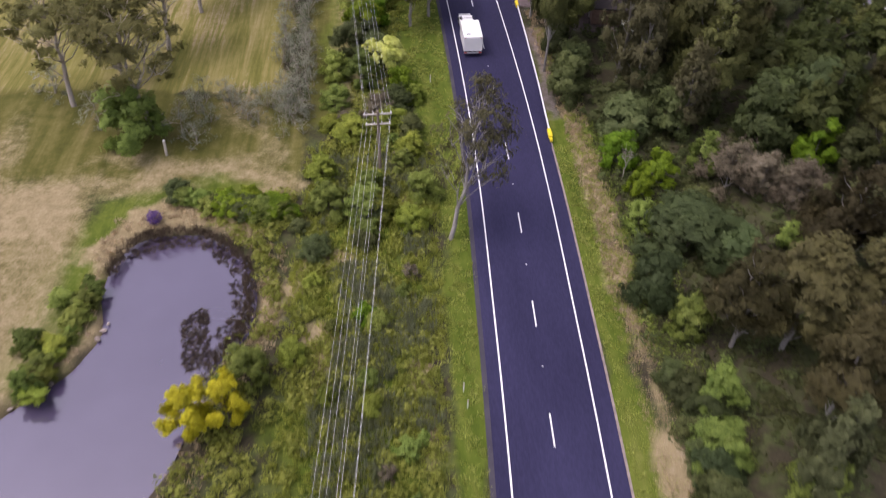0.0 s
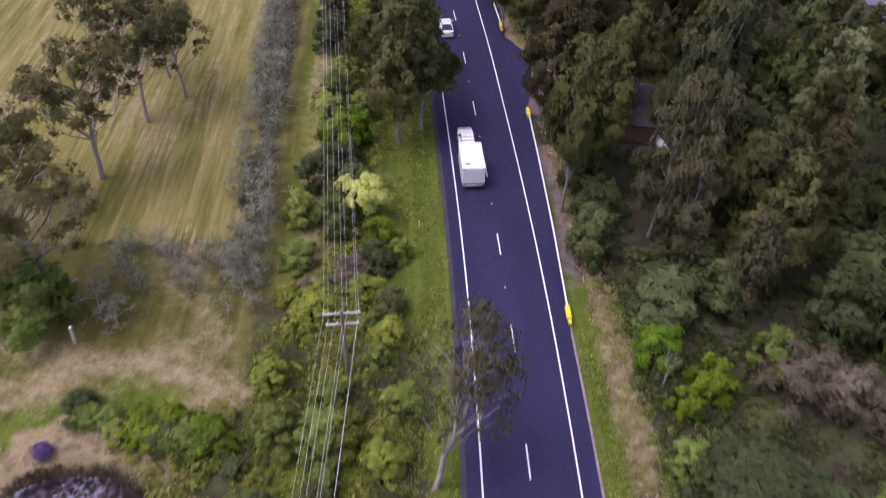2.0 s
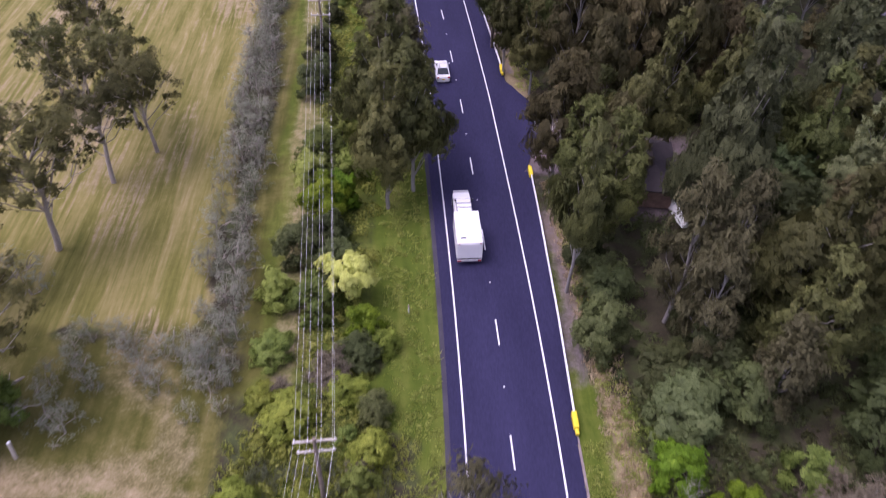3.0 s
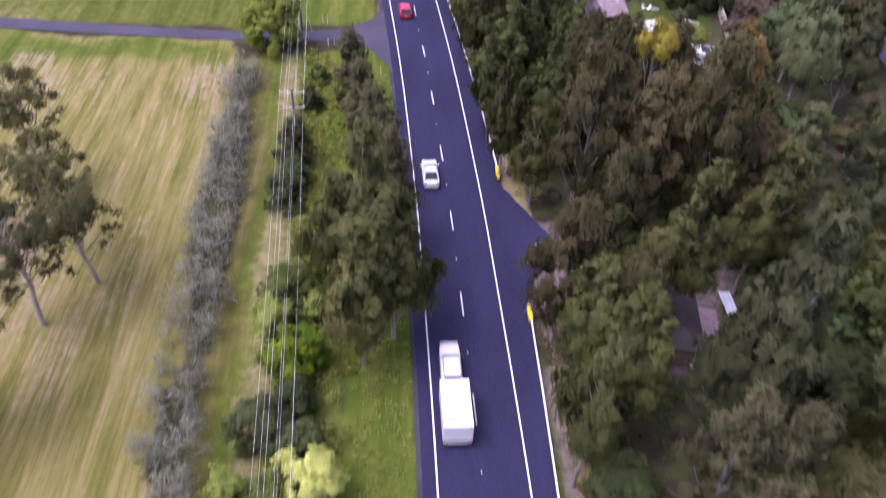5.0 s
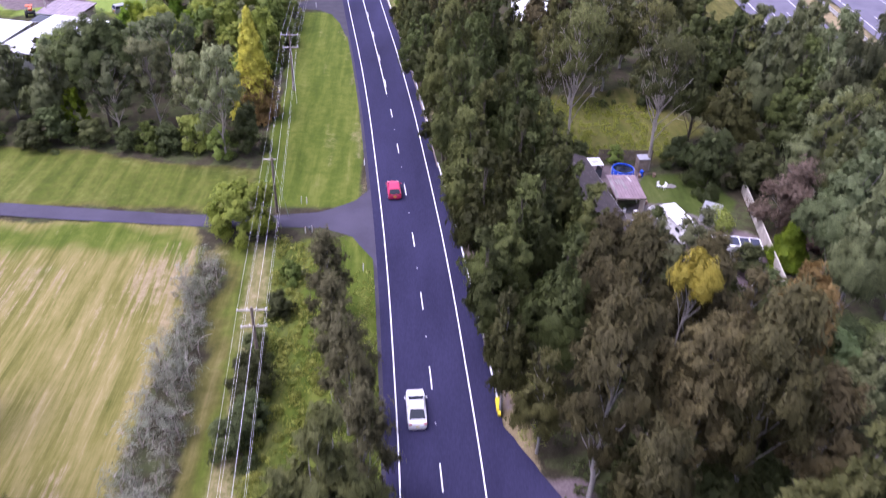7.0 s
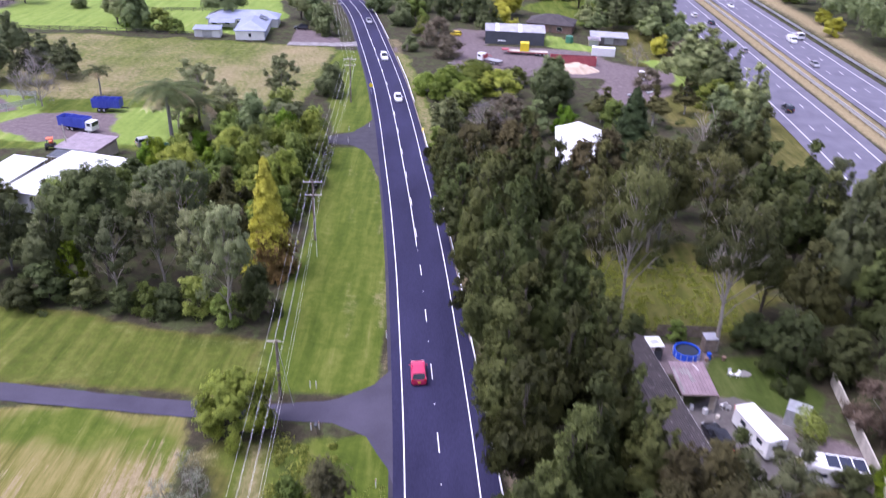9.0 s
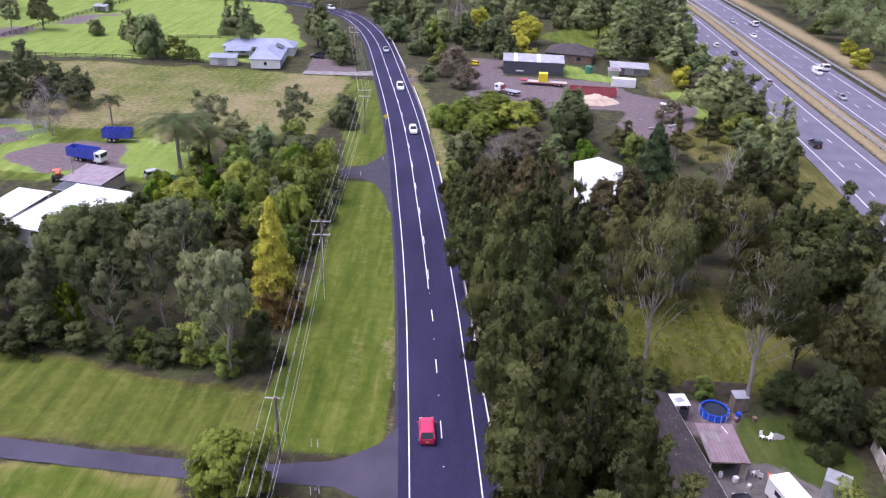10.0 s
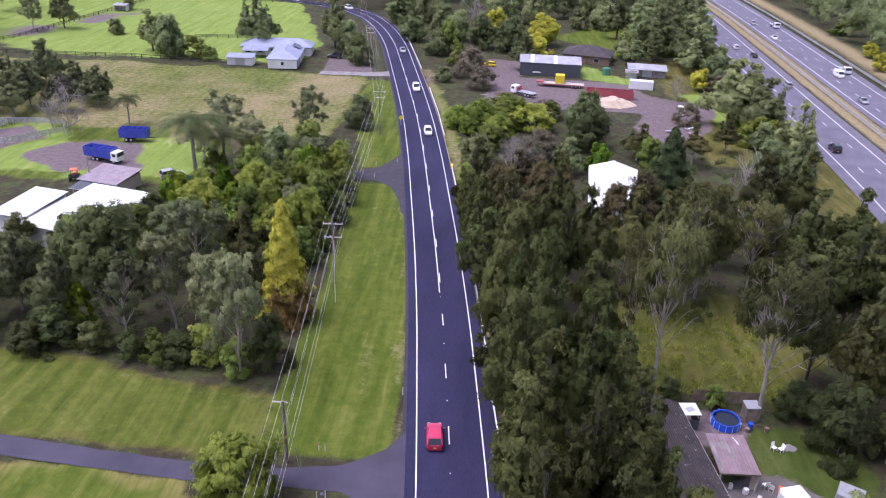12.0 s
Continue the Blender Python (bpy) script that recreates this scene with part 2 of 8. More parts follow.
SLAB_CONCRETE = surface("dirty_slab_concrete", (0.056, 0.050, 0.047), (0.165, 0.150, 0.140), 0.9, 0.5, 5.0)
CONCRETE = surface("stained_concrete", (0.13, 0.12, 0.12), (0.31, 0.29, 0.28), 0.9, 0.6, 6.0)
POOL_BLUE = surface("blue_pool_vinyl", (0.01, 0.06, 0.50), (0.03, 0.12, 0.70), 0.4, 2, 14)
SAND = surface("sawdust_pile", (0.40, 0.31, 0.22), (0.62, 0.50, 0.38), 0.95, 1.0, 9.0, bump=0.05)
SHADE_GREEN = surface("green_shade_cloth", (0.02, 0.08, 0.06), (0.05, 0.14, 0.11), 0.8, 1, 10)
GREEN_TANK = surface("green_tank_plastic", (0.04, 0.16, 0.10), (0.07, 0.24, 0.16), 0.5, 1, 10)
RED_RUST = surface("red_bin_steel", (0.26, 0.05, 0.06), (0.42, 0.10, 0.11), 0.6, 0.8, 7)
TAIL = surface("red_lens", (0.35, 0.01, 0.012), (0.5, 0.02, 0.02), 0.2, 2, 20)
LENS = surface("lamp_lens", (0.55, 0.56, 0.58), (0.75, 0.76, 0.78), 0.12, 2, 20)

GLASS, nt_, p_ = start_mat("vehicle_glass")
p_.inputs["Base Color"].default_value = (0.03, 0.036, 0.045, 1)
p_.inputs["Roughness"].default_value, p_.inputs["Specular IOR Level"].default_value = 0.08, 0.3
SOLAR, nt_, p_ = start_mat("solar_glass")
p_.inputs["Base Color"].default_value = (0.03, 0.035, 0.06, 1)
p_.inputs["Roughness"].default_value = 0.1

WATER, nt_, p_ = start_mat("pond_water")
p_.inputs["Roughness"].default_value, p_.inputs["IOR"].default_value = 0.04, 2.3
nt_.links.new(ramp(nt_, noise_tex(nt_, 0.09, 3), [(0.3, (0.058, 0.046, 0.084)), (0.7, (0.074, 0.060, 0.104))]), p_.inputs["Base Color"])
b_ = nt_.nodes.new("ShaderNodeBump")
b_.inputs["Strength"].default_value, b_.inputs["Distance"].default_value = 0.03, 0.01
nt_.links.new(noise_tex(nt_, 1.6, 3), b_.inputs["Height"])
nt_.links.new(b_.outputs[0], p_.inputs["Normal"])
POOL_WATER, nt_, p_ = start_mat("pool_water")
p_.inputs["Base Color"].default_value, p_.inputs["Roughness"].default_value = (0.01, 0.015, 0.03, 1), 0.03


# ---- mesh helpers ----
from mathutils.geometry import tessellate_polygon

def raw_mesh(name, verts, faces, material=None, smooth=False):
    me = bpy.data.meshes.new(name)
    me.from_pydata(verts if isinstance(verts, list) else verts.tolist(), [], faces if isinstance(faces, list) else faces.tolist())
    if material:
        me.materials.append(material)
    if smooth:
        me.polygons.foreach_set("use_smooth", [True] * len(me.polygons))
    return me


def bm_mesh(name, bm, material=None):
    me = bpy.data.meshes.new(name)
    bm.to_mesh(me)
    bm.free()
    if material:
        me.materials.append(material)
    return me


def part(name, shape, material, parent, label=""):
    me = shape if isinstance(shape, bpy.types.Mesh) else bm_mesh(name, shape, material)
    if not me.materials and material:
        me.materials.append(material)
    ob = new(name, me)
    if parent:
        ob.parent = parent
    return tagged(ob, label)


def thing(name, m, label, category, group="", kind=""):
    ob = new(name)
    ob.matrix_world = m
    return tagged(ob, label, category, group, kind)


def block(bm, x, y, z, sx, sy, sz, rz=0.0, bevel=0.0, rx=0.0, ry=0.0):
    """A box, given by its centre and sizes."""
    made = bmesh.ops.create_cube(bm, size=1.0, matrix=pose(x, y, z, rx, ry, rz) @ Matrix.Diagonal((sx, sy, sz, 1)))
    if bevel:
        edges = list({e for v in made["verts"] for e in v.link_edges})
        bmesh.ops.bevel(bm, geom=edges, offset=bevel, segments=2, affect="EDGES", profile=0.6)
    return bm


def box(*args, **kw):
    return block(bmesh.new(), *args, **kw)


def rod(bm, a, b, r0, r1=None, sides=8):
    """A tapered round bar from a to b."""
    a, b = Vector(a), Vector(b)
    q = (b - a).to_track_quat("Z", "Y").to_matrix().to_4x4()
    bmesh.ops.create_cone(bm, cap_ends=True, segments=sides, radius1=r0, radius2=r0 if r1 is None else r1, depth=(b - a).length, matrix=Matrix.Translation((a + b) / 2) @ q)
    return bm


def bar(*args, **kw):
    return rod(bmesh.new(), *args, **kw)


def loft(rings, cap=True):
    """A skin over rings of equal counts."""
    bm = bmesh.new()
    vs = [[bm.verts.new(p) for p in ring] for ring in rings]
    n = len(rings[0])
    for a, b in zip(vs, vs[1:]):
        for i in range(n):
            bm.faces.new((a[i], a[(i + 1) % n], b[(i + 1) % n], b[i]))
    if cap:
        bm.faces.new(vs[0][::-1])
        bm.faces.new(vs[-1])
    bmesh.ops.recalc_face_normals(bm, faces=bm.faces)
    return bm


def tube(path, radii, sides=7):
    """Verts and faces of a limb along a path."""
    verts, faces = [], []
    for i, (p, r) in enumerate(zip(path, radii)):
        d = (path[min(i + 1, len(path) - 1)] - path[max(i - 1, 0)]).normalized()
        u = d.orthogonal().normalized()
        v = d.cross(u)
        verts += [tuple(p + (u * math.cos(a) + v * math.sin(a)) * r) for a in (2 * math.pi * k / sides for k in range(sides))]
    for i in range(len(path) - 1):
        for k in range(sides):
            a, b = i * sides + k, i * sides + (k + 1) % sides
            faces.append((a, b, b + sides, a + sides))
    return verts, faces


def sheet(name, pts, z, material, label, category, kind="structure"):
    """A flat polygon."""
    tris = tessellate_polygon([[Vector((x, y, 0)) for x, y in pts]])
    V = np.array([(x, y) for x, y in pts])
    up = [t if np.cross(V[t[1]] - V[t[0]], V[t[2]] - V[t[0]]) > 0 else t[::-1] for t in tris]
    ob = part(name, raw_mesh(name, [(x, y, z) for x, y in pts], [tuple(t) for t in up], material), None, None)
    return tagged(ob, label, category, kind=kind)


def ragged(pts, step=1.5, amount=0.4, seed=1):
    """A polygon's outline cut into short steps and roughened."""
    rnd, out = random.Random(seed), []
    for (x0, y0), (x1, y1) in zip(pts, pts[1:] + pts[:1]):
        n = max(1, int(math.hypot(x1 - x0, y1 - y0) / step))
        for i in range(n):
            out.append((x0 + (x1 - x0) * i / n + rnd.uniform(-amount, amount), y0 + (y1 - y0) * i / n + rnd.uniform(-amount, amount)))
    return out


def lattice(X, Y, cell, seed):
    """Smooth value noise in 0..1 over plan coordinates."""
    rng = np.random.default_rng(seed)
    table = rng.random((256, 256))
    u, v = X / cell + 500, Y / cell + 500
    i, j = np.floor(u).astype(int), np.floor(v).astype(int)
    fu, fv = u - i, v - j
    fu, fv = fu * fu * (3 - 2 * fu), fv * fv * (3 - 2 * fv)
    g = lambda a, b: table[a % 256, b % 256]
    return (g(i, j) * (1 - fu) + g(i + 1, j) * fu) * (1 - fv) + (g(i, j + 1) * (1 - fu) + g(i + 1, j + 1) * fu) * fv


def inside(poly, X, Y):
    """Signed distance to a polygon's edge, positive inside."""
    P = np.array(poly, float)
    best, odd = np.full(X.shape, 1e9), np.zeros(X.shape, bool)
    for (x0, y0), (x1, y1) in zip(P, np.roll(P, -1, 0)):
        dx, dy = x1 - x0, y1 - y0
        t = np.clip(((X - x0) * dx + (Y - y0) * dy) / (dx * dx + dy * dy + 1e-9), 0, 1)
        best = np.minimum(best, np.hypot(X - x0 - t * dx, Y - y0 - t * dy))
        cross = (y0 > Y) != (y1 > Y)
        odd ^= cross & (X < (x1 - x0) * (Y - y0) / (y1 - y0 + 1e-12) + x0)
    return np.where(odd, best, -best)


# ---- plan of the road ----
CENTRE = [(-3.6, -120), (-2.2, -60), (-0.8, -20), (0, 0), (0.36, 12), (0.67, 24), (0.80, 36), (0.70, 48), (0.41, 60), (0, 72), (-0.45, 84), (-1.12, 96),
          (-1.87, 108), (-2.79, 120), (-3.88, 132), (-5.04, 144), (-6.26, 156), (-8.6, 176), (-11.5, 198), (-14.9, 223), (-19.6, 253), (-27.0, 293),
          (-36.0, 338), (-44.7, 368), (-54.5, 390), (-68, 405), (-90, 418), (-130, 428)]
_cx, _cy = np.array([p[0] for p in CENTRE]), np.array([p[1] for p in CENTRE])


def road_x(y):
    return float(np.interp(y, _cy, _cx))


def smooth_line(pts, step=3.0):
    """A rounded line through plan points, cut into even steps."""
    P = [Vector((*p, 0)) for p in pts]
    P = [2 * P[0] - P[1]] + P + [2 * P[-1] - P[-2]]
    out = []
    for a, b, c, d in zip(P, P[1:], P[2:], P[3:]):
        n = max(2, int((c - b).length / step))
        for i in range(n):
            t = i / n
            out.append(0.5 * (2 * b + (c - a) * t + (2 * a - 5 * b + 4 * c - d) * t * t + (3 * b - a - 3 * c + d) * t ** 3))
    return out + [P[-2]]


def ribbon(line, left, right, z, thick=0.0, ends=None):
    """A strip beside a line: offsets to its left (minus) and right. ends keeps the stretch between two y."""
    bm, rows = bmesh.new(), []
    for i, p in enumerate(line):
        if ends and not ends[0] <= p.y <= ends[1]:
            continue
        d = (line[min(i + 1, len(line) - 1)] - line[max(i - 1, 0)]).normalized()
        n = Vector((d.y, -d.x, 0))
        a, b = p + n * left, p + n * right
        rows.append((bm.verts.new((a.x, a.y, z)), bm.verts.new((b.x, b.y, z))))
    for (a, b), (c, d) in zip(rows, rows[1:]):
        bm.faces.new((a, b, d, c))
    if thick:
        made = bmesh.ops.extrude_face_region(bm, geom=bm.faces[:])
        bmesh.ops.translate(bm, verts=[v for v in made["geom"] if isinstance(v, bmesh.types.BMVert)], vec=(0, 0, thick))
        bmesh.ops.recalc_face_normals(bm, faces=bm.faces)
    return bm


ROAD_LINE = smooth_line(CENTRE)
MOTOR_LINE = smooth_line([(48, -80), (57, 0), (66.5, 75), (73.5, 140), (80.6, 210), (83.8, 280), (87.3, 354), (90.5, 440), (91, 560), (84, 700), (60, 900)], 8)
POND = [(-36.9, 21.3), (-34.5, 22.6), (-31, 22.6), (-27.5, 20.4), (-25.6, 17.5), (-24.8, 13.5), (-25.2, 9.5), (-27, 6.6), (-27.8, 4), (-28.6, 0), (-29.6, -4), (-31.5, -9), (-36, -14),
        (-46, -15), (-52, -8), (-50, -2), (-44.5, 0.2), (-41.4, 3.6), (-38.8, 6.0), (-36.9, 9.5), (-37.3, 12.5), (-38.0, 15.5), (-37.9, 18.5)]
DRIVE = [(-5.4, 137.5), (-7.2, 133), (-10.2, 127.6), (-14.5, 124.6), (-21, 123.5), (-31, 123.6), (-39, 124.2), (-52, 125.5), (-140, 134), (-140, 131), (-50, 122.4), (-30, 120.9), (-20.5, 121),
         (-14, 120.9), (-10.2, 119.0), (-7.6, 114.5), (-5.6, 109)]
ENTRY = [(-19.0, 224), (-20.8, 218), (-23.0, 213), (-27, 210), (-36, 208.6), (-36, 205.4), (-28, 205.8), (-22.4, 204.8), (-19.4, 202), (-17.6, 196.5), (-15.8, 189.5), (-14, 188)]
HOUSE_ENTRY = [(-31, 296), (-33, 294.5), (-39, 292), (-52, 291.5), (-52, 287), (-37, 288), (-31, 289), (-27.5, 285)]
APRON = [(3.2, 66), (6.2, 70), (7.4, 74), (9.8, 77), (10.2, 79.5), (8.4, 83), (5.2, 89), (3.0, 94)]
SLAB = [(24.5, 112), (24.4, 126), (31, 128), (36, 124), (34, 112), (30, 108)]


# ---- ground: one sheet, fine near the road, coarse to the horizon ----
def axis(lo, hi, step, far):
    core = np.arange(lo, hi + step / 2, step)
    out, d = [], step
    x = hi
    while x < far:
        d *= 1.35
        x += d
        out.append(x)
    left, d, x = [], step, lo
    while x > -far:
        d *= 1.35
        x -= d
        left.append(x)
    return np.concatenate([left[::-1], core, out])


def build_ground():
    xs, ys = axis(-125, 140, 1.3, 3200), axis(-30, 420, 1.3, 3200)
    X, Y = np.meshgrid(xs, ys)
    C = np.interp(Y, _cy, _cx)
    D = X - C
    wob = (lattice(X, Y, 5, 1) - 0.5) * 3.0 + (lattice(X, Y, 1.6, 2) - 0.5) * 1.2

    def zone(poly, soft=0.8, ragg=1.0):
        return np.clip(0.5 + (inside(poly, X, Y) + wob * ragg) / (2 * soft), 0, 1)

    def band(lo, hi, y0, y1, soft=0.6, ragg=0.5):
        sd = np.minimum(np.minimum(D - lo, hi - D), np.minimum(Y - y0, y1 - Y))
        return np.clip(0.5 + (sd + wob * ragg) / (2 * soft), 0, 1)

    mown = np.maximum.reduce([
        zone([(-26, 47), (-25, 62), (-27, 90), (-29, 121.5), (-130, 127), (-130, 47)]),
    ])
    FIELD = [(-25, 124.5), (-24.5, 136), (-36, 137), (-47, 140), (-62, 141), (-135, 146), (-130, 127)]
    lush = np.maximum.reduce([
        0.95 * zone([(-37, 228), (-36.5, 288), (-120, 292), (-180, 284), (-180, 232), (-92, 228), (-58, 228)], 1.2), band(-10.2, -4.6, 36, 119), band(-7.5, -4.6, -60, 40), 0.75 * band(-14, -9, 66, 119), 0.58 * band(-21.5, -9, 38, 119, 1, 1.5), 0.95 * band(4.9, 8.1, -60, 42, 0.5, 0.6), 0.7 * band(4.9, 7.4, 42, 68, 0.5, 0.6), 0.9 * zone([(-29, 114), (-30, 121.5), (-130, 127), (-130, 117)], 3.0, 2.4), 0.58 * zone(FIELD, 0.8, 0.6), 0.85 * zone([(-140, 196), (-58, 196), (-54, 229), (-140, 240)], 1.5),
        zone([(-9.5, 126), (-23, 126), (-24.5, 140), (-24.5, 165), (-27, 204), (-16.5, 204), (-12.5, 185)], 0.5, 0.2),
        0.9 * zone([(-16.5, 215), (-27.5, 211), (-34, 250), (-37, 284), (-27.5, 284)], 0.5, 0.3),
        0.42 * zone([(14, 141), (17, 160), (36, 163), (42, 150), (34, 139)], 1.5, 2.0),
                band(5.4, 9, 205, 282), 0.8 * zone([(20, 360), (60, 420), (70, 340), (42, 330)], 2),
        0.7 * zone([(-44, 16), (-42, 28), (-30, 33), (-22, 28), (-24, 22), (-36, 24)], 1.2), 0.75 * band(-21, -9, -30, 40, 3, 2),
        0.95 * zone([(-41, 2), (-38, 12), (-38.5, 20), (-42, 20), (-44, 6)], 1.0),
    ])
    pasture = np.maximum.reduce([0.75 * zone([(13, 140), (16, 162), (38, 165), (44, 150), (34, 139)], 1.5, 2.0), zone([(-130, -40), (-46, -12), (-41, 8), (-41, 20), (-44, 32), (-130, 36)], 2.5), 0.85 * band(-23, -16, 40, 118, 1.0, 1.0), 0.8 * zone([(46, 225), (50, 330), (80, 330), (84, 225)], 2.0), 0.7 * zone([(56, 120), (60, 200), (64, 230), (72, 300), (84, 300), (80, 220), (70, 120)], 2.0), zone(FIELD, 0.8, 0.6), zone([(-37, 228), (-36.5, 288), (-120, 292), (-180, 284), (-180, 232), (-92, 228), (-58, 228)], 1.2), 0.9 * zone([(-70, 34), (-44, 29), (-22, 26), (-21, 47), (-70, 49)], 1.5)])
    lawn = zone([(28.4, 126), (28.6, 135.8), (40, 136), (42, 128), (36, 121)], 0.6, 0.3)
    bright = np.maximum.reduce([
        zone([(-60, 300), (-115, 297), (-140, 296), (-200, 330), (-240, 420), (-90, 420), (-60, 330)], 1.2),
        0.8 * zone([(-83, 196), (-78, 224), (-60, 226), (-56, 200)], 1.2), 0.8 * zone([(-115, 196), (-108, 236), (-92, 222), (-84, 200)], 1.2),
        zone([(60, 238), (52, 284), (58, 286), (66, 262), (70, 240)], 1.0), 0.8 * zone([(26, 296), (27, 320), (40, 300), (46, 290)], 1.0),
    ])
    straw = np.maximum.reduce([
        (0.42 + 0.4 * lattice(X, Y, 9, 51)) * zone([(-130, -40), (-46, -12), (-41, 8), (-41, 20), (-44, 32), (-130, 36)], 2.5),
        0.78 * band(-21, -8.5, -30, 36, 1, 1) * np.clip(2.2 * lattice(X, Y, 4.5, 23) - 0.9, 0, 1),
        0.95 * np.clip(1 - np.abs(inside(POND, X, Y) + 1.0) / 1.1, 0, 1) * (X < -33),
        0.9 * zone([(-40, 19), (-39, 27), (-33, 27.5), (-26, 24), (-24.5, 19), (-30, 23.2), (-36, 23.2)], 0.8),
        0.8 * zone([(17.2, 12), (18.4, 15.4), (22.4, 15), (22.6, 11.6), (20, 10.6)], 1.0),
        0.8 * zone([(-25, 4), (-25, 19), (-21.5, 14), (-22, 6)], 1.0),
        0.80 * band(7.9, 9.8, -40, 40, 0.6, 0.7), 0.78 * band(6.8, 9.2, 40, 68, 0.6, 0.7), 0.9 * band(6.6, 8.4, 72, 116, 0.5, 0.5),
        (0.30 + 0.22 * lattice(X, Y, 16, 61) + 0.18 * lattice(X, Y, 5, 62)) * zone([(-37, 228), (-36.5, 288), (-120, 292), (-180, 284), (-180, 232), (-92, 228), (-58, 228)], 1.2),
        0.50 * zone([(-62, 33), (-44, 30), (-24, 27), (-22, 45), (-62, 47)], 2.0, 3.0) * np.clip(2.4 * lattice(X, Y, 6.0, 27) - 0.8, 0, 1),
        0.62 * zone([(-46, 27), (-30, 28.5), (-22, 26), (-20, 30), (-27, 34.4), (-36, 36), (-46, 36)], 2.4, 2.0) * np.clip(1.5 * lattice(X * 0.45, Y, 1.5, 29) + 0.1, 0, 1),
        0.5 * band(-20, -16.6, 36, 118, 0.8, 0.6), 0.44 * band(-6.3, -4.9, 128, 200, 0.4, 0.5), 0.36 * band(-10.6, -9.4, 130, 198, 0.5, 0.6), 0.62 * zone([(-27, 58), (-64, 58), (-64, 113), (-29, 115)], 5, 5) * np.clip(1.8 * lattice(X, Y * 0.22, 3.5, 7) - 0.34, 0, 1),
        0.8 * np.clip(1 - np.abs(X - np.interp(Y, [0, 75, 140, 210, 280, 354, 440, 900], [66, 75, 82, 89, 92.5, 96, 99, 99]) - 6) / 4, 0, 1),
        0.9 * np.clip(1.6 - np.abs(X - np.interp(Y, [p.y for p in MOTOR_LINE], [p.x for p in MOTOR_LINE]) - 12.2) / 2.6, 0, 1),
        0.85 * np.clip(1 - np.abs(X - np.interp(Y, [0, 75, 140, 210, 280, 354, 440, 900], [88, 97, 104, 111, 119, 124, 127, 127]) - 6) / 9, 0, 1),
        0.5 * band(5.2, 9, 116, 300, 0.8, 0.8), 0.42 * zone(FIELD, 0.8, 0.6) * np.clip(1.6 * lattice(X * 0.25, Y, 2.6, 17) - 0.45, 0, 1),
    ])
    dirt = np.maximum.reduce([
        zone([(-97, 207), (-92, 218), (-75, 220), (-71, 205), (-84, 200)], 1.0), zone([(-135, 205), (-106, 226), (-97, 220), (-104, 205)], 1.0),
        zone([(-2, 262), (-3, 318), (8, 318), (8, 296), (27, 296), (40, 292), (44, 280), (60, 274), (49, 240), (33, 240), (38, 262), (20, 264)], 1.2),
        zone([(22, 132), (22, 139), (33, 139), (30, 135), (28, 131)], 0.6, 0.3), zone([(22, 112), (24.6, 124), (28, 128), (33, 127), (42, 120), (40, 106), (30, 100)], 0.8, 0.5),
        zone([(-52, 291), (-53, 312), (-38, 300), (-36, 287)], 0.8, 0.4), 0.3 * band(8.8, 10.5, -30, 66, 0.6, 1.0), 0.6 * band(5.4, 8.0, 40, 69, 0.7, 0.6), 0.6 * band(6.2, 8.0, 90, 122, 0.5, 0.5),
        zone([(-168, 305), (-150, 345), (-140, 372), (-146, 374), (-158, 346), (-174, 310)], 1.0), band(5.0, 13, 69.5, 82, 0.8, 0.4), 0.8 * band(5.2, 7.5, 284, 291),
        0.6 * zone([(14, 62), (13, 76), (27, 76), (27, 62)], 1.2),
    ])
    pond = inside(POND, X, Y) + (lattice(X, Y, 2.2, 5) - 0.5) * 0.5
    near = np.clip((np.abs(D + 0.2) - 5.2) / 4, 0, 1)
    Z = (lattice(X, Y, 14, 11) - 0.5) * 0.5 * near + (lattice(X, Y, 2.6, 12) - 0.5) * 0.22 * near * (1 - 0.7 * np.maximum(mown, lush)) - 0.04
    Z -= np.clip((pond + 1.0) / 2.2, 0, 1) * 1.5
    Z -= 0.35 * np.exp(-((D + 13.2) / 0.9) ** 2) * ((Y > 128) & (Y < 200))
    mw = np.abs(X - np.interp(Y, [p.y for p in MOTOR_LINE], [p.x for p in MOTOR_LINE]) - 11.5)
    Z = np.where(mw < 24, np.minimum(Z, -0.06), Z)
    for poly in (DRIVE, ENTRY, HOUSE_ENTRY, APRON, SLAB):
        Z = np.where(inside(poly, X, Y) > -1.3, np.minimum(Z, -0.03), Z)
    ny, nx = X.shape
    idx = np.arange(ny * nx).reshape(ny, nx)
    faces = np.stack([idx[:-1, :-1], idx[:-1, 1:], idx[1:, 1:], idx[1:, :-1]], -1).reshape(-1, 4)
    me = raw_mesh("ground", np.stack([X, Y, Z], -1).reshape(-1, 3), faces, None, True)
    for key, arr in (("mown", mown), ("lush", lush), ("bright", bright), ("pasture", pasture), ("lawn", lawn), ("straw", straw), ("dirt", dirt), ("wet", np.clip(1 + pond / 0.9, 0, 1))):
        at = me.attributes.new(key, "FLOAT", "POINT")
        at.data.foreach_set("value", arr.astype(np.float32).ravel())
    m, nt, p = start_mat("ground_cover")

    def attr(key):
        a = nt.nodes.new("ShaderNodeAttribute")
        a.attribute_name = key
        return a.outputs["Fac"]

    n2, n3, n4 = noise_tex(nt, 0.9, 5, 0.65), noise_tex(nt, 5.0, 5, 0.7), noise_tex(nt, 0.35, 3, 0.6, 1.0)
    rows = noise_tex(nt, 0.55, 4, 0.6, 0.4, stretch=(1, 0.09, 1))
    n5 = noise_tex(nt, 17.0, 3, 0.7)
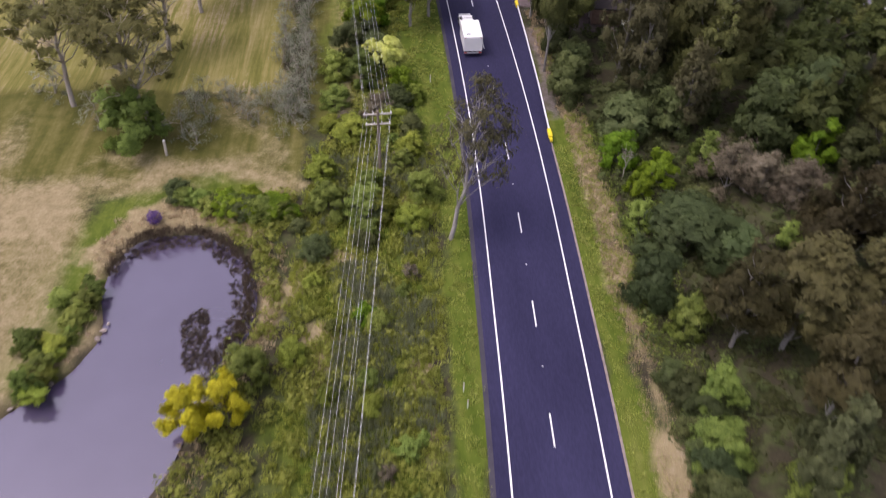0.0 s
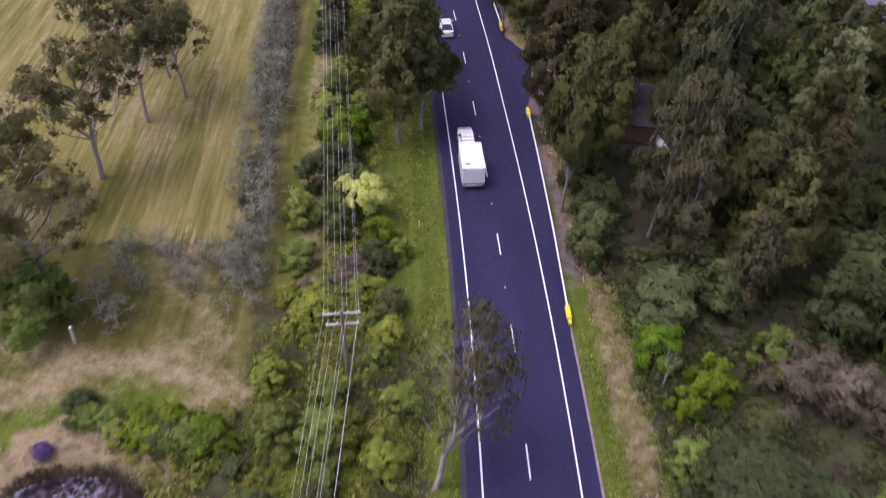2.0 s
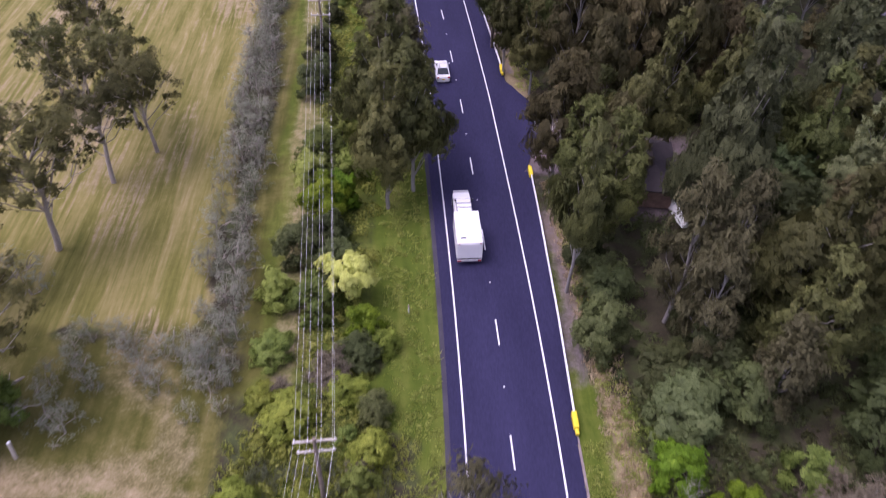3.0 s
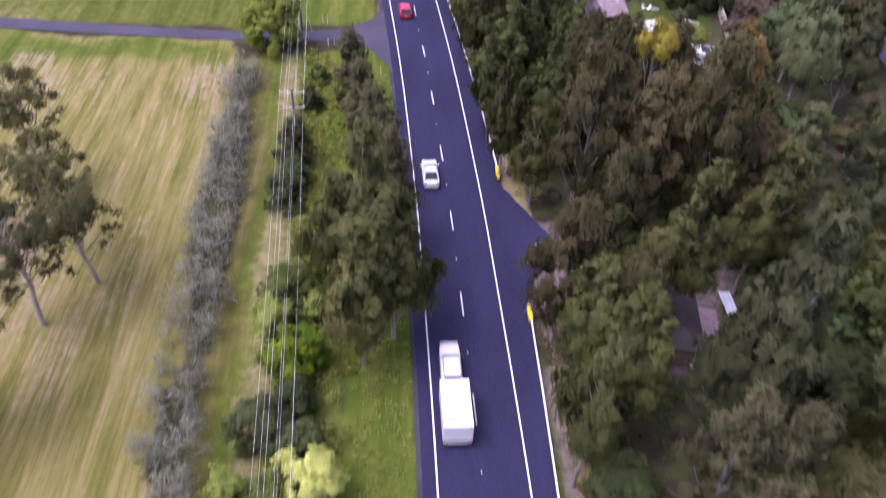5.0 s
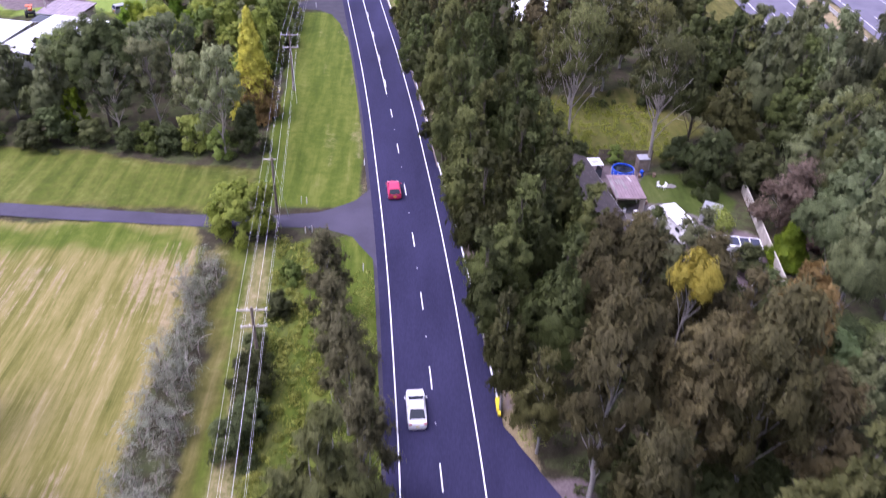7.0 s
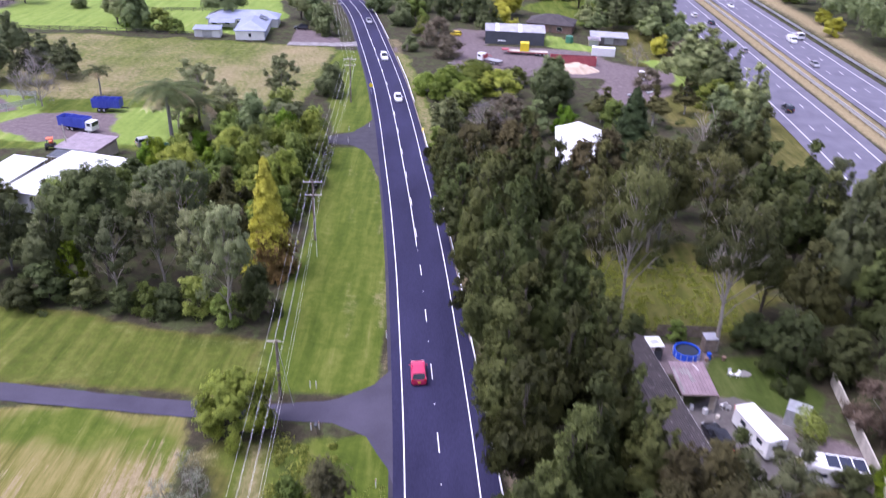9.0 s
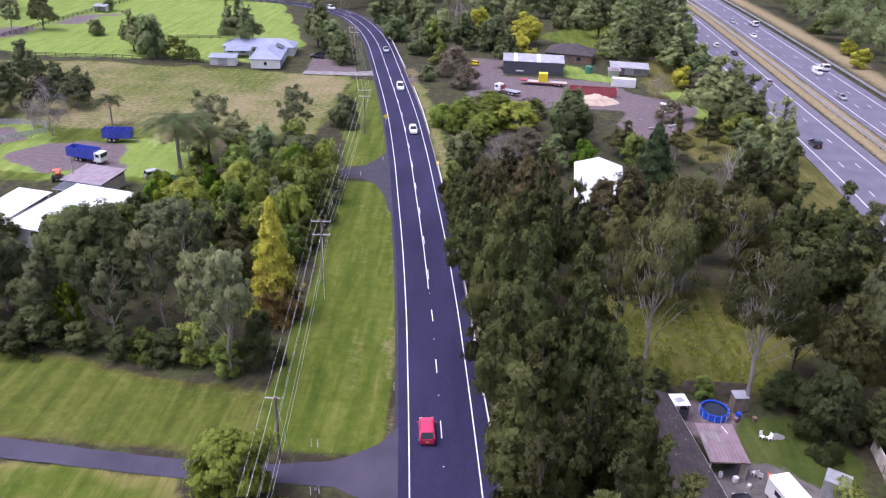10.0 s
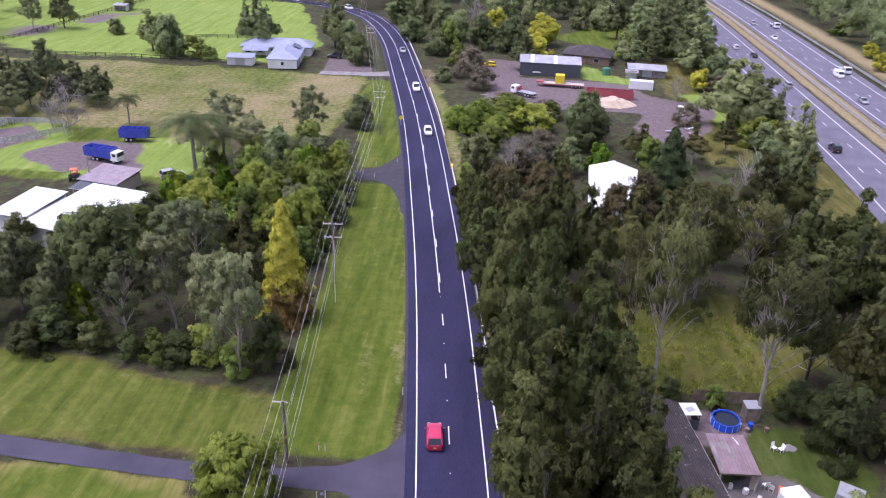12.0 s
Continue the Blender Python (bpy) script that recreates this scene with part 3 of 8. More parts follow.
    both = calc(nt, "ADD", calc(nt, "MULTIPLY", n2, 0.4), calc(nt, "ADD", calc(nt, "MULTIPLY", n3, 0.35), calc(nt, "MULTIPLY", n5, 0.25)))
    floor_col = ramp(nt, both, [(0.32, (0.020, 0.018, 0.011)), (0.5, (0.044, 0.039, 0.023)), (0.68, (0.092, 0.078, 0.047))])
    patch = ramp(nt, n4, [(0.45, (0, 0, 0)), (0.62, (1, 1, 1))])
    floor_col = mix(nt, calc(nt, "MULTIPLY", patch, 0.6), floor_col, ramp(nt, both, [(0.3, (0.03, 0.045, 0.012)), (0.7, (0.10, 0.13, 0.04))]))
    lf = calc(nt, "ADD", calc(nt, "MULTIPLY", both, 0.42), calc(nt, "ADD", calc(nt, "MULTIPLY", n4, 0.16), calc(nt, "MULTIPLY", rows, 0.42)))
    lush_col = ramp(nt, lf, [(0.36, (0.036, 0.061, 0.006)), (0.48, (0.072, 0.104, 0.011)), (0.56, (0.110, 0.135, 0.021)), (0.66, (0.185, 0.180, 0.056))])
    bright_col = ramp(nt, lf, [(0.36, (0.110, 0.170, 0.028)), (0.52, (0.185, 0.260, 0.050)), (0.66, (0.29, 0.32, 0.10))])
    straw_col = ramp(nt, both, [(0.3, (0.145, 0.112, 0.058)), (0.5, (0.250, 0.203, 0.108)), (0.7, (0.37, 0.312, 0.195))])
    fine_rows = noise_tex(nt, 2.0, 4, 0.65, 0.3, stretch=(1, 0.06, 1))
    mow = calc(nt, "ADD", calc(nt, "MULTIPLY", rows, 0.42), calc(nt, "ADD", calc(nt, "MULTIPLY", fine_rows, 0.34), calc(nt, "MULTIPLY", both, 0.24)))
    mown_col = ramp(nt, mow, [(0.36, (0.078, 0.088, 0.015)), (0.47, (0.150, 0.142, 0.035)), (0.57, (0.232, 0.200, 0.074)), (0.68, (0.34, 0.285, 0.150))])
    dirt_col = ramp(nt, both, [(0.3, (0.082, 0.062, 0.064)), (0.5, (0.142, 0.112, 0.114)), (0.7, (0.24, 0.205, 0.20))])

    def sharp(a):
        s = calc(nt, "ADD", a, calc(nt, "MULTIPLY", calc(nt, "SUBTRACT", both, 0.5), 1.3))
        r = nt.nodes.new("ShaderNodeMapRange")
        r.interpolation_type = "SMOOTHSTEP"
        r.inputs["From Min"].default_value, r.inputs["From Max"].default_value = 0.25, 0.75
        nt.links.new(s, r.inputs["Value"])
        return r.outputs[0]

    col = mix(nt, sharp(attr("mown")), floor_col, mown_col)
    pasture_col = ramp(nt, lf, [(0.36, (0.042, 0.047, 0.008)), (0.48, (0.084, 0.084, 0.018)), (0.56, (0.126, 0.116, 0.034)), (0.66, (0.20, 0.165, 0.072))])
    col = mix(nt, sharp(attr("pasture")), col, pasture_col)
    col = mix(nt, sharp(attr("lush")), col, lush_col)
    # lawn by the pool: deep green, with its shade put into the colour
    shaded_lawn_col = ramp(nt, lf, [(0.36, (0.026, 0.042, 0.007)), (0.5, (0.052, 0.076, 0.013)), (0.64, (0.100, 0.118, 0.034))])
    col = mix(nt, sharp(attr("lawn")), col, shaded_lawn_col)
    col = mix(nt, sharp(attr("bright")), col, bright_col)
    streak = calc(nt, "MULTIPLY", attr("mown"), calc(nt, "MULTIPLY", calc(nt, "SUBTRACT", fine_rows, 0.5), 2.3))
    col = mix(nt, sharp(calc(nt, "ADD", attr("straw"), streak)), col, straw_col)
    col = mix(nt, sharp(attr("dirt")), col, dirt_col)
    col = mix(nt, attr("wet"), col, (0.060, 0.046, 0.034))
    nt.links.new(col, p.inputs["Base Color"])
    p.inputs["Roughness"].default_value = 0.95
    p.inputs["Specular IOR Level"].default_value = 0.15
    b = nt.nodes.new("ShaderNodeBump")
    b.inputs["Strength"].default_value, b.inputs["Distance"].default_value = 0.8, 0.12
    nt.links.new(both, b.inputs["Height"])
    nt.links.new(b.outputs[0], p.inputs["Normal"])
    me.materials.append(m)
    return tagged(new("ground", me), "grass, straw and leaf-litter ground around the road", "ground", kind="structure")


ground = build_ground()
water = sheet("water", ragged([(x * 1.0, y) for x, y in POND], 1.2, 0.12, 3), -0.62, WATER, "still muddy pond water reflecting the sky", "pond")
# the pond's sheet reaches under its banks
for v in water.data.vertices:
    v.co.x += 0.5 * (1 if v.co.x > -34 else -1)

# ---- the road ----
road = part("road", ribbon(ROAD_LINE, -4.7, 5.1, 0.0, 0.06), ASPHALT, None)
tagged(road, "dark two-lane asphalt road with white lines", "road", kind="structure")
part("shoulder", ribbon(ROAD_LINE, -5.12, -4.7, -0.03, 0.05), ASPHALT_SIDE, road, "broken gravelly shoulder")
part("shoulder", ribbon(ROAD_LINE, 5.1, 5.32, -0.03, 0.05), GRAVEL, road, "pale gravel shoulder")
part("edge_line", ribbon(ROAD_LINE, -3.62, -3.48, 0.066), LINE, road, "white painted edge line")
part("edge_line", ribbon(ROAD_LINE, 3.58, 3.72, 0.066), LINE, road, "white painted edge line")
part("centre_line", ribbon(ROAD_LINE, -0.20, -0.07, 0.066, ends=(161.9, 460)), LINE, road, "white barrier line")
dash_me = bm_mesh("lane_dash", box(0, -1.5, 0, 0.13, 3.0, 0.004), LINE)
stud_me = bm_mesh("road_stud", box(0, 0, 0, 0.12, 0.12, 0.02), LINE)
for i in range(-3, 40):
    y = 12 * i
    slope = math.degrees(math.atan2(road_x(y + 3) - road_x(y), 3))
    if i < 14 or (i >= 14 and y < 396):
        o = part("lane_dash", dash_me, LINE, road)
        o.matrix_world = pose(road_x(y) + (0 if i < 14 else 0.1), y, 0.068, 0, 0, -slope)
    for k in (4.6,):
        o = part("road_stud", stud_me, LINE, road)
        o.matrix_world = pose(road_x(y + k), y + k, 0.075, 0, 0, -slope)

# the seal widens out to the guard rails
for ya, yb, da, db in ((35.0, 69.5, 5.15, 6.35), (88, 137, 6.2, 5.4)):
    steps = [ya + (yb - ya) * i / 16 for i in range(17)]
    rim = [(road_x(y) + da + (db - da) * i / 16 + 0.05, y) for i, y in enumerate(steps)]
    sheet("sealed_edge", ragged([(road_x(yb) + 4.6, yb), (road_x(ya) + 4.6, ya)] + rim, 1.5, 0.05, 9), 0.048, ASPHALT, "dark sealed road edge reaching to the guard rail", "road")

# side road with flared mouth, second entrance, apron by the rails
sheet("driveway", ragged(DRIVE, 1.2, 0.06, 5), 0.03, ASPHALT_OLD, "narrow grey asphalt side road with flared mouth", "road")
sheet("entrance", ragged(ENTRY, 1.2, 0.15, 6), 0.03, ASPHALT_SIDE, "short worn gravel farm entrance", "road")
sheet("house_entrance", ragged(HOUSE_ENTRY, 1.2, 0.12, 8), 0.03, CONCRETE, "pale concrete house entrance", "road")
sheet("apron", ragged(APRON, 1.0, 0.1, 7), 0.035, ASPHALT, "dark asphalt apron at a house entrance", "road")
sheet("slab", ragged(SLAB, 1.2, 0.12, 9), 0.02, SLAB_CONCRETE, "stained concrete slab beside the house", "paving")

# motorway
mw = part("motorway", ribbon(MOTOR_LINE, -8.0, 8.2, 0.0, 0.06), ASPHALT_MOTOR, None)
tagged(mw, "grey three-lane motorway carriageway", "motorway", kind="structure")
mw2 = part("motorway", ribbon(MOTOR_LINE, 16.2, 32.0, 0.0, 0.06), ASPHALT_MOTOR, None)
tagged(mw2, "grey three-lane motorway carriageway beyond the median", "motorway", kind="structure")
for o, lines in ((mw, (-5.2, 5.4)), (mw2, (18.2, 29.0))):
    for c in lines:
        part("edge_line", ribbon(MOTOR_LINE, c - 0.1, c + 0.1, 0.068), LINE, o)
mdash = bm_mesh("lane_dash", box(0, 0, 0, 0.16, 3.2, 0.004), LINE)
for o, cols in ((mw, (-1.7, 1.9)), (mw2, (21.8, 25.4))):
    run = 0.0
    for a, b in zip(MOTOR_LINE, MOTOR_LINE[1:]):
        run += (b - a).length
        if run >= 12 and 150 < a.y < 560:
            run = 0.0
            d = (b - a).normalized()
            for c in cols:
                q = part("lane_dash", mdash, LINE, o)
                q.matrix_world = pose(a.x + d.y * c, a.y - d.x * c, 0.07, 0, 0, -math.degrees(math.atan2(d.x, d.y)))


# ---- plants ----
def cards(rng, centres, outward, long, wide, droop=0.0):
    """Small pointed leaf sprays, one island each."""
    n = len(centres)
    nrm = outward + rng.normal(0, 0.30, (n, 3))
    nrm /= np.linalg.norm(nrm, axis=1, keepdims=True) + 1e-9
    t = rng.normal(0, 1, (n, 3))
    t[:, 2] -= droop * 2
    t -= nrm * (t * nrm).sum(1, keepdims=True)
    t /= np.linalg.norm(t, axis=1, keepdims=True) + 1e-9
    s = np.cross(nrm, t)
    k = rng.uniform(0.6, 1.35, (n, 1))
    a, b = t * long * k * 0.58, s * wide * k * 0.72
    v = np.stack([centres - a + b, centres - a * rng.uniform(0.2, 1, (n, 1)) - b, centres + a + b * rng.normal(0, 0.5, (n, 1))], 1).reshape(-1, 3)
    f = np.arange(3 * n).reshape(n, 3)
    return v, f


def ball(rng, n, up=0.25):
    d = rng.normal(0, 1, (n, 3))
    d[:, 2] += up
    return d / np.linalg.norm(d, axis=1, keepdims=True)


def crown_of(rng, lobes, total, long, wide, droop=0.0, fill=0.62):
    L = np.array(lobes)
    w = (L[:, 3] * L[:, 4]) ** 0.9
    pick = rng.choice(len(L), total, p=w / w.sum())
    d = ball(rng, total)
    r = rng.uniform(0.5 + 0.5 * fill, 1.06, (total, 1)) + np.where(rng.random((total, 1)) < 0.12, rng.uniform(0.05, 0.3, (total, 1)), 0)
    c = L[pick, :3] + d * r * np.stack([L[pick, 3], L[pick, 3], L[pick, 4]], 1)
    return cards(rng, c, d, long, wide, droop)


def cores(rng, lobes, k, each=26):
    """Broad inner sprays that close each lobe behind its outer leaves."""
    L = np.repeat(np.array(lobes), each, 0)
    d = ball(rng, len(L), 0.1)
    c = L[:, :3] + d * rng.uniform(0.35, 1.0, (len(L), 1)) * k * np.stack([L[:, 3], L[:, 3], L[:, 4]], 1)
    size = L[:, 3:4] * rng.uniform(0.35, 0.6, (len(L), 1))
    t = np.cross(d, rng.normal(0, 1, d.shape))
    t /= np.linalg.norm(t, axis=1, keepdims=True) + 1e-9
    s = np.cross(d, t)
    v = np.stack([c - t * size - s * size, c + t * size, c + s * size * 0.9 - t * size * 0.4], 1).reshape(-1, 3)
    return v, np.arange(len(v)).reshape(-1, 3), np.repeat(d, 3, 0)


def tufts_of(rng, lobes, per, ratio):
    """Small leaf tufts over the upper and outer face of every lobe."""
    out = []
    for x, y, z, s, h in lobes:
        for d in ball(rng, per, 0.55):
            k = s * ratio * rng.uniform(0.65, 1.35)
            out.append((x + d[0] * s * 0.8, y + d[1] * s * 0.8, z + d[2] * h * 0.8, k, k * rng.uniform(0.7, 1.05)))
    return np.array(out)


def sprays(rng, tufts, total, long, wide, droop, depth, middle):
    """Narrow leaf sprays hanging from the tufts: corners, faces and soft outward normals."""
    w = tufts[:, 3] ** 1.7
    T = tufts[rng.choice(len(tufts), total, p=w / w.sum())]
    d = ball(rng, total, 0.6)
    c = T[:, :3] + d * rng.uniform(1 - depth, 1.12, (total, 1)) * np.stack([T[:, 3], T[:, 3], T[:, 4]], 1)
    out = c - np.array(middle)
    out /= np.linalg.norm(out, axis=1, keepdims=True) + 1e-9
    soft = d * 0.4 + out * 0.85
    soft /= np.linalg.norm(soft, axis=1, keepdims=True) + 1e-9
    nrm = soft + rng.normal(0, 0.32, (total, 3))
    nrm[:, 2] *= 1 - min(0.6, max(0.0, droop))
    nrm /= np.linalg.norm(nrm, axis=1, keepdims=True) + 1e-9
    t = rng.normal(0, 0.6, (total, 3)) + d * 0.5
    t[:, 2] -= droop * 2
    t -= nrm * (t * nrm).sum(1, keepdims=True)
    t /= np.linalg.norm(t, axis=1, keepdims=True) + 1e-9
    side = np.cross(nrm, t)
    k = rng.uniform(0.6, 1.4, (total, 1))
    a, b = t * long * k * 0.55, side * wide * k * 0.6
    v = np.stack([c - a * rng.uniform(0.3, 1, (total, 1)) + b, c + a + b * rng.normal(0, 0.5, (total, 1)), c - a - b], 1).reshape(-1, 3)
    f = np.arange(3 * total).reshape(total, 3)
    flip = (np.cross(v[1::3] - v[::3], v[2::3] - v[::3]) * nrm).sum(1) < 0
    f[flip] = f[flip][:, ::-1]
    shade = soft + nrm * 0.3
    return v, f, np.repeat(shade / np.linalg.norm(shade, axis=1, keepdims=True), 3, 0)


def leafy_mesh(name, rng, lobes, per, ratio, total, long, wide, droop, depth, core, mat, middle):
    v, f, n = sprays(rng, tufts_of(rng, lobes, per, ratio), total, long, wide, droop, depth, middle)
    if core:
        cv, ct, cn = cores(rng, lobes, core)
        f = np.concatenate([f, ct + len(v)])
        v, n = np.concatenate([v, cv]), np.concatenate([n, cn])
    me = raw_mesh(name, v, f, mat, True)
    me.normals_split_custom_set_from_vertices(n.tolist())
    return me


def limb(rnd, a, b, bend=0.12, n=5):
    a, b = Vector(a), Vector(b)
    k = (b - a).length * bend
    off = [Vector((rnd.uniform(-k, k), rnd.uniform(-k, k), rnd.uniform(0, k))) for _ in range(n + 1)]
    return [a.lerp(b, i / n) + off[i] * math.sin(math.pi * i / n) for i in range(n + 1)]


def join(chunks):
    verts, faces, base = [], [], 0
    for v, f in chunks:
        verts += v
        faces += [tuple(i + base for i in q) for q in f]
        base += len(v)
    return verts, faces


def tree_shape(kind, seed):
    """Trunk and crown meshes of one tree, with the height and radius they were drawn at."""
    rnd, rng = random.Random(seed), np.random.default_rng(seed)
    S = {  # height, radius, crown from, lobes, lobe size, sprays, spray length, width, droop, bark, leaf, tufts a lobe, tuft size, depth, core
        "gum": (18, 4.6, 0.30, 19, 0.36, 4700, 0.64, 0.38, 0.6, "dark", "gum", 7, 0.40, 0.5, 0.72),
        "gumo": (17, 4.4, 0.34, 18, 0.36, 4700, 0.64, 0.34, 0.8, "grey", "olive", 6, 0.44, 0.6, 0.55),
        "gumb": (18, 4.8, 0.30, 20, 0.36, 4900, 0.70, 0.27, 1.0, "grey", "gumb", 6, 0.46, 0.7, 0.50),
        "gumg": (13, 4.4, 0.28, 18, 0.37, 4100, 0.60, 0.36, 0.6, "grey", "gumg", 7, 0.40, 0.5, 0.72),
        "gums": (15, 4.8, 0.42, 26, 0.25, 5200, 0.52, 0.24, 0.6, "pale", "sage", 4, 0.5, 0.7, 0.30),
        "gumt": (12, 3.4, 0.16, 22, 0.34, 2900, 0.56, 0.16, 0.8, "grey", "thin", 4, 0.5, 0.9, 0.20),
        "gumc": (20, 5.0, 0.50, 28, 0.30, 4800, 0.58, 0.24, 0.9, "pale", "olive", 4, 0.5, 0.8, 0.0),
        "gumw": (16, 4.2, 0.40, 30, 0.34, 3300, 0.46, 0.15, 0.6, "grey", "thin", 4, 0.5, 0.9, 0),
        "pine": (17, 6.0, 0.55, 22, 0.30, 6000, 0.5, 0.3, 0.0, "dark", "shrd", 5, 0.46, 0.5, 0.7),
        "shr": (5, 3.0, 0.05, 16, 0.36, 1350, 0.44, 0.36, 0.0, "dark", "shr", 4, 0.5, 0.5, 0.72),
        "lime": (5, 3.0, 0.05, 20, 0.36, 2300, 0.44, 0.36, 0.0, "dark", "lime", 4, 0.5, 0.5, 0.72),
        "shrd": (6, 3.2, 0.05, 18, 0.36, 1550, 0.46, 0.36, 0.0, "dark", "shrd", 4, 0.5, 0.5, 0.72),
        "shrt": (5, 3.0, 0.05, 14, 0.40, 2800, 0.38, 0.3, 0.0, "dark", "shrt", 5, 0.46, 0.5, 0.75),
        "yg": (5, 3.0, 0.10, 16, 0.32, 2200, 0.42, 0.34, 0.0, "grey", "yg", 4, 0.5, 0.5, 0.60),
        "yel": (8, 4.0, 0.15, 20, 0.32, 2800, 0.52, 0.4, 0.0, "dark", "yel", 4, 0.5, 0.5, 0.60),
        "acacia": (5, 2.4, 0.22, 14, 0.32, 2800, 0.36, 0.3, 0.2, "dark", "acacia", 5, 0.46, 0.5, 0.55),
        "cream": (5, 2.6, 0.42, 12, 0.34, 2400, 0.38, 0.32, 0.0, "dark", "cream", 4, 0.5, 0.5, 0.50),
        "grey": (5.5, 3.4, 0.06, 16, 0.38, 2200, 0.5, 0.12, -0.6, "grey", "grey", 4, 0.5, 0.8, 0.40),
        "brown": (7, 3.8, 0.06, 16, 0.40, 3000, 0.55, 0.12, -0.6, "grey", "brown", 4, 0.5, 0.8, 0.40),
        "bare": (10, 6.0, 0.24, 26, 0.27, 2600, 0.6, 0.05, -0.5, "pale", "bare", 4, 0.5, 0.9, 0),
        "scrub": (3.6, 2.0, 0.02, 11, 0.42, 420, 0.42, 0.08, -0.5, "pale", "scrub", 4, 0.5, 0.9, 0),
        # distant kinds, in the leaf colour lightened for haze
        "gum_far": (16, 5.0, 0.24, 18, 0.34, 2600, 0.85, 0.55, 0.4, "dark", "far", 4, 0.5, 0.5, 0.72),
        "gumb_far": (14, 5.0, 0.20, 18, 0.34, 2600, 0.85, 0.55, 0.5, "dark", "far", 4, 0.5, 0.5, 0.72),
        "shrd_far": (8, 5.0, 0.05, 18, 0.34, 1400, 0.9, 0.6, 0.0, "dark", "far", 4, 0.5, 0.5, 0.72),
        "gumy": (18, 2.4, 0.90, 12, 0.46, 1600, 0.5, 0.30, 0.3, "grey", "ytip", 5, 0.46, 0.5, 0.70),
        "rust": (18, 3.2, 0.72, 14, 0.42, 2800, 0.58, 0.3, 0.7, "dark", "rust", 5, 0.46, 0.5, 0.60),
    }[kind]
    H, R, c0, nl, ls, n, lo, wi, droop, bark, leaf, per, ratio, depth, core = S
    lobes, wood = [], []
    lean = Vector((rnd.uniform(-0.06, 0.06) * H, rnd.uniform(-0.06, 0.06) * H, 0))
    tall = H > 7.5
    if kind in ("gum", "gumo", "gumg", "gum_far", "gumb_far") or (kind == "gumb" and seed == 12):
        # several leafy heads, each tapering upwards, the middle one tallest
        heads = 6 if nl > 14 else 3
        for k in range(heads):
            a = k * 2.39996 + rnd.uniform(-0.5, 0.5)
            out = 0.0 if k == 0 else R * rnd.uniform(0.42, 0.66)
            tip, wide = H * (0.97 if k == 0 else rnd.uniform(0.62, 0.92)), R * ls * (1.15 if k == 0 else rnd.uniform(0.85, 1.25))
            foot = c0 * H * rnd.uniform(0.9, 1.35)
            steps = 5 if k == 0 else 4
            for j in range(steps):
                u = (j + 0.35 + 0.3 * rnd.random()) / steps
                s = wide * 1.12 * (1.08 - u) ** 0.8 * rnd.uniform(0.85, 1.15)
                z = foot + (tip - foot) * u
                sway = R * 0.10
                lobes.append((lean.x * u + out * (1.1 - 0.35 * u) * math.cos(a) + rnd.uniform(-sway, sway), lean.y * u + out * (1.1 - 0.35 * u) * math.sin(a) + rnd.uniform(-sway, sway), z, s, (tip - foot) / steps * rnd.uniform(0.6, 0.85)))
    else:
        for i in range(nl):
            u = (i + rnd.random()) / nl
            z = (c0 + (0.93 - c0) * u) * H
            env = min(1.0, 0.62 + 1.7 * u) * (1.02 - 0.86 * u ** 1.7) if tall else math.sqrt(max(0.05, 1 - (u * 0.95) ** 2))
            if kind in ("pine", "gums", "gumc", "gumy", "rust"):
                env = 1.0 if u < 0.75 else 0.66
            rr = R * env * (rnd.uniform(0.34, 0.84) if tall else math.sqrt(rnd.uniform(0.05, 0.75)))
            a = i * 2.39996 + rnd.uniform(-0.5, 0.5)
            s = R * ls * rnd.uniform(0.6, 1.3)
            x, y = lean.x * u + rr * math.cos(a), lean.y * u + rr * math.sin(a)
            lobes.append((x, y, z, s, s * rnd.uniform(0.95, 1.6) if tall else s * rnd.uniform(0.6, 0.9)))
    lobes.append((lean.x, lean.y, 0.92 * H, R * ls * 0.8, H * 0.06 if tall else R * 0.25))
    r0 = 0.0095 * H + 0.03 if tall else 0.012 * H + 0.02
    top = Vector((lean.x * 0.9, lean.y * 0.9, H * (0.88 if tall else 0.6)))
    path = limb(rnd, (0, 0, -0.4), top, 0.02, 8)
    wood.append(tube(path, [r0 * (1.25 - 1.1 * i / 8) for i in range(9)], 8))
    for x, y, z, s, h in (lobes if tall else lobes[::2]):
        start = path[min(7, max(1, int(8 * (z - 0.28 * math.hypot(x, y) - 0.14 * H) / top.z)))]
        wood.append(tube(limb(rnd, start, (x, y, z), 0.10, 3), [r0 * 0.27 * (1 - 0.25 * i) + 0.012 for i in range(4)], 4))
        if kind in ("gums", "gumc", "gumw", "grey", "brown", "bare", "scrub"):
            for _ in range(2):
                e = Vector((x, y, z)) + Vector(ball(rng, 1)[0]) * s * 0.9
                wood.append(tube(limb(rnd, Vector(start).lerp(Vector((x, y, z)), 0.75), e, 0.12, 2), [0.05, 0.035, 0.015], 3))
    tr = raw_mesh(kind + "_trunk", *join(wood), BARK[bark], True)
    cr = leafy_mesh(kind + "_crown", rng, lobes, per, ratio, n, lo, wi, droop, depth, core, LEAF[leaf], (lean.x / 2, lean.y / 2, (c0 + 0.2 * (1 - c0)) * H))
    return tr, cr, H, R


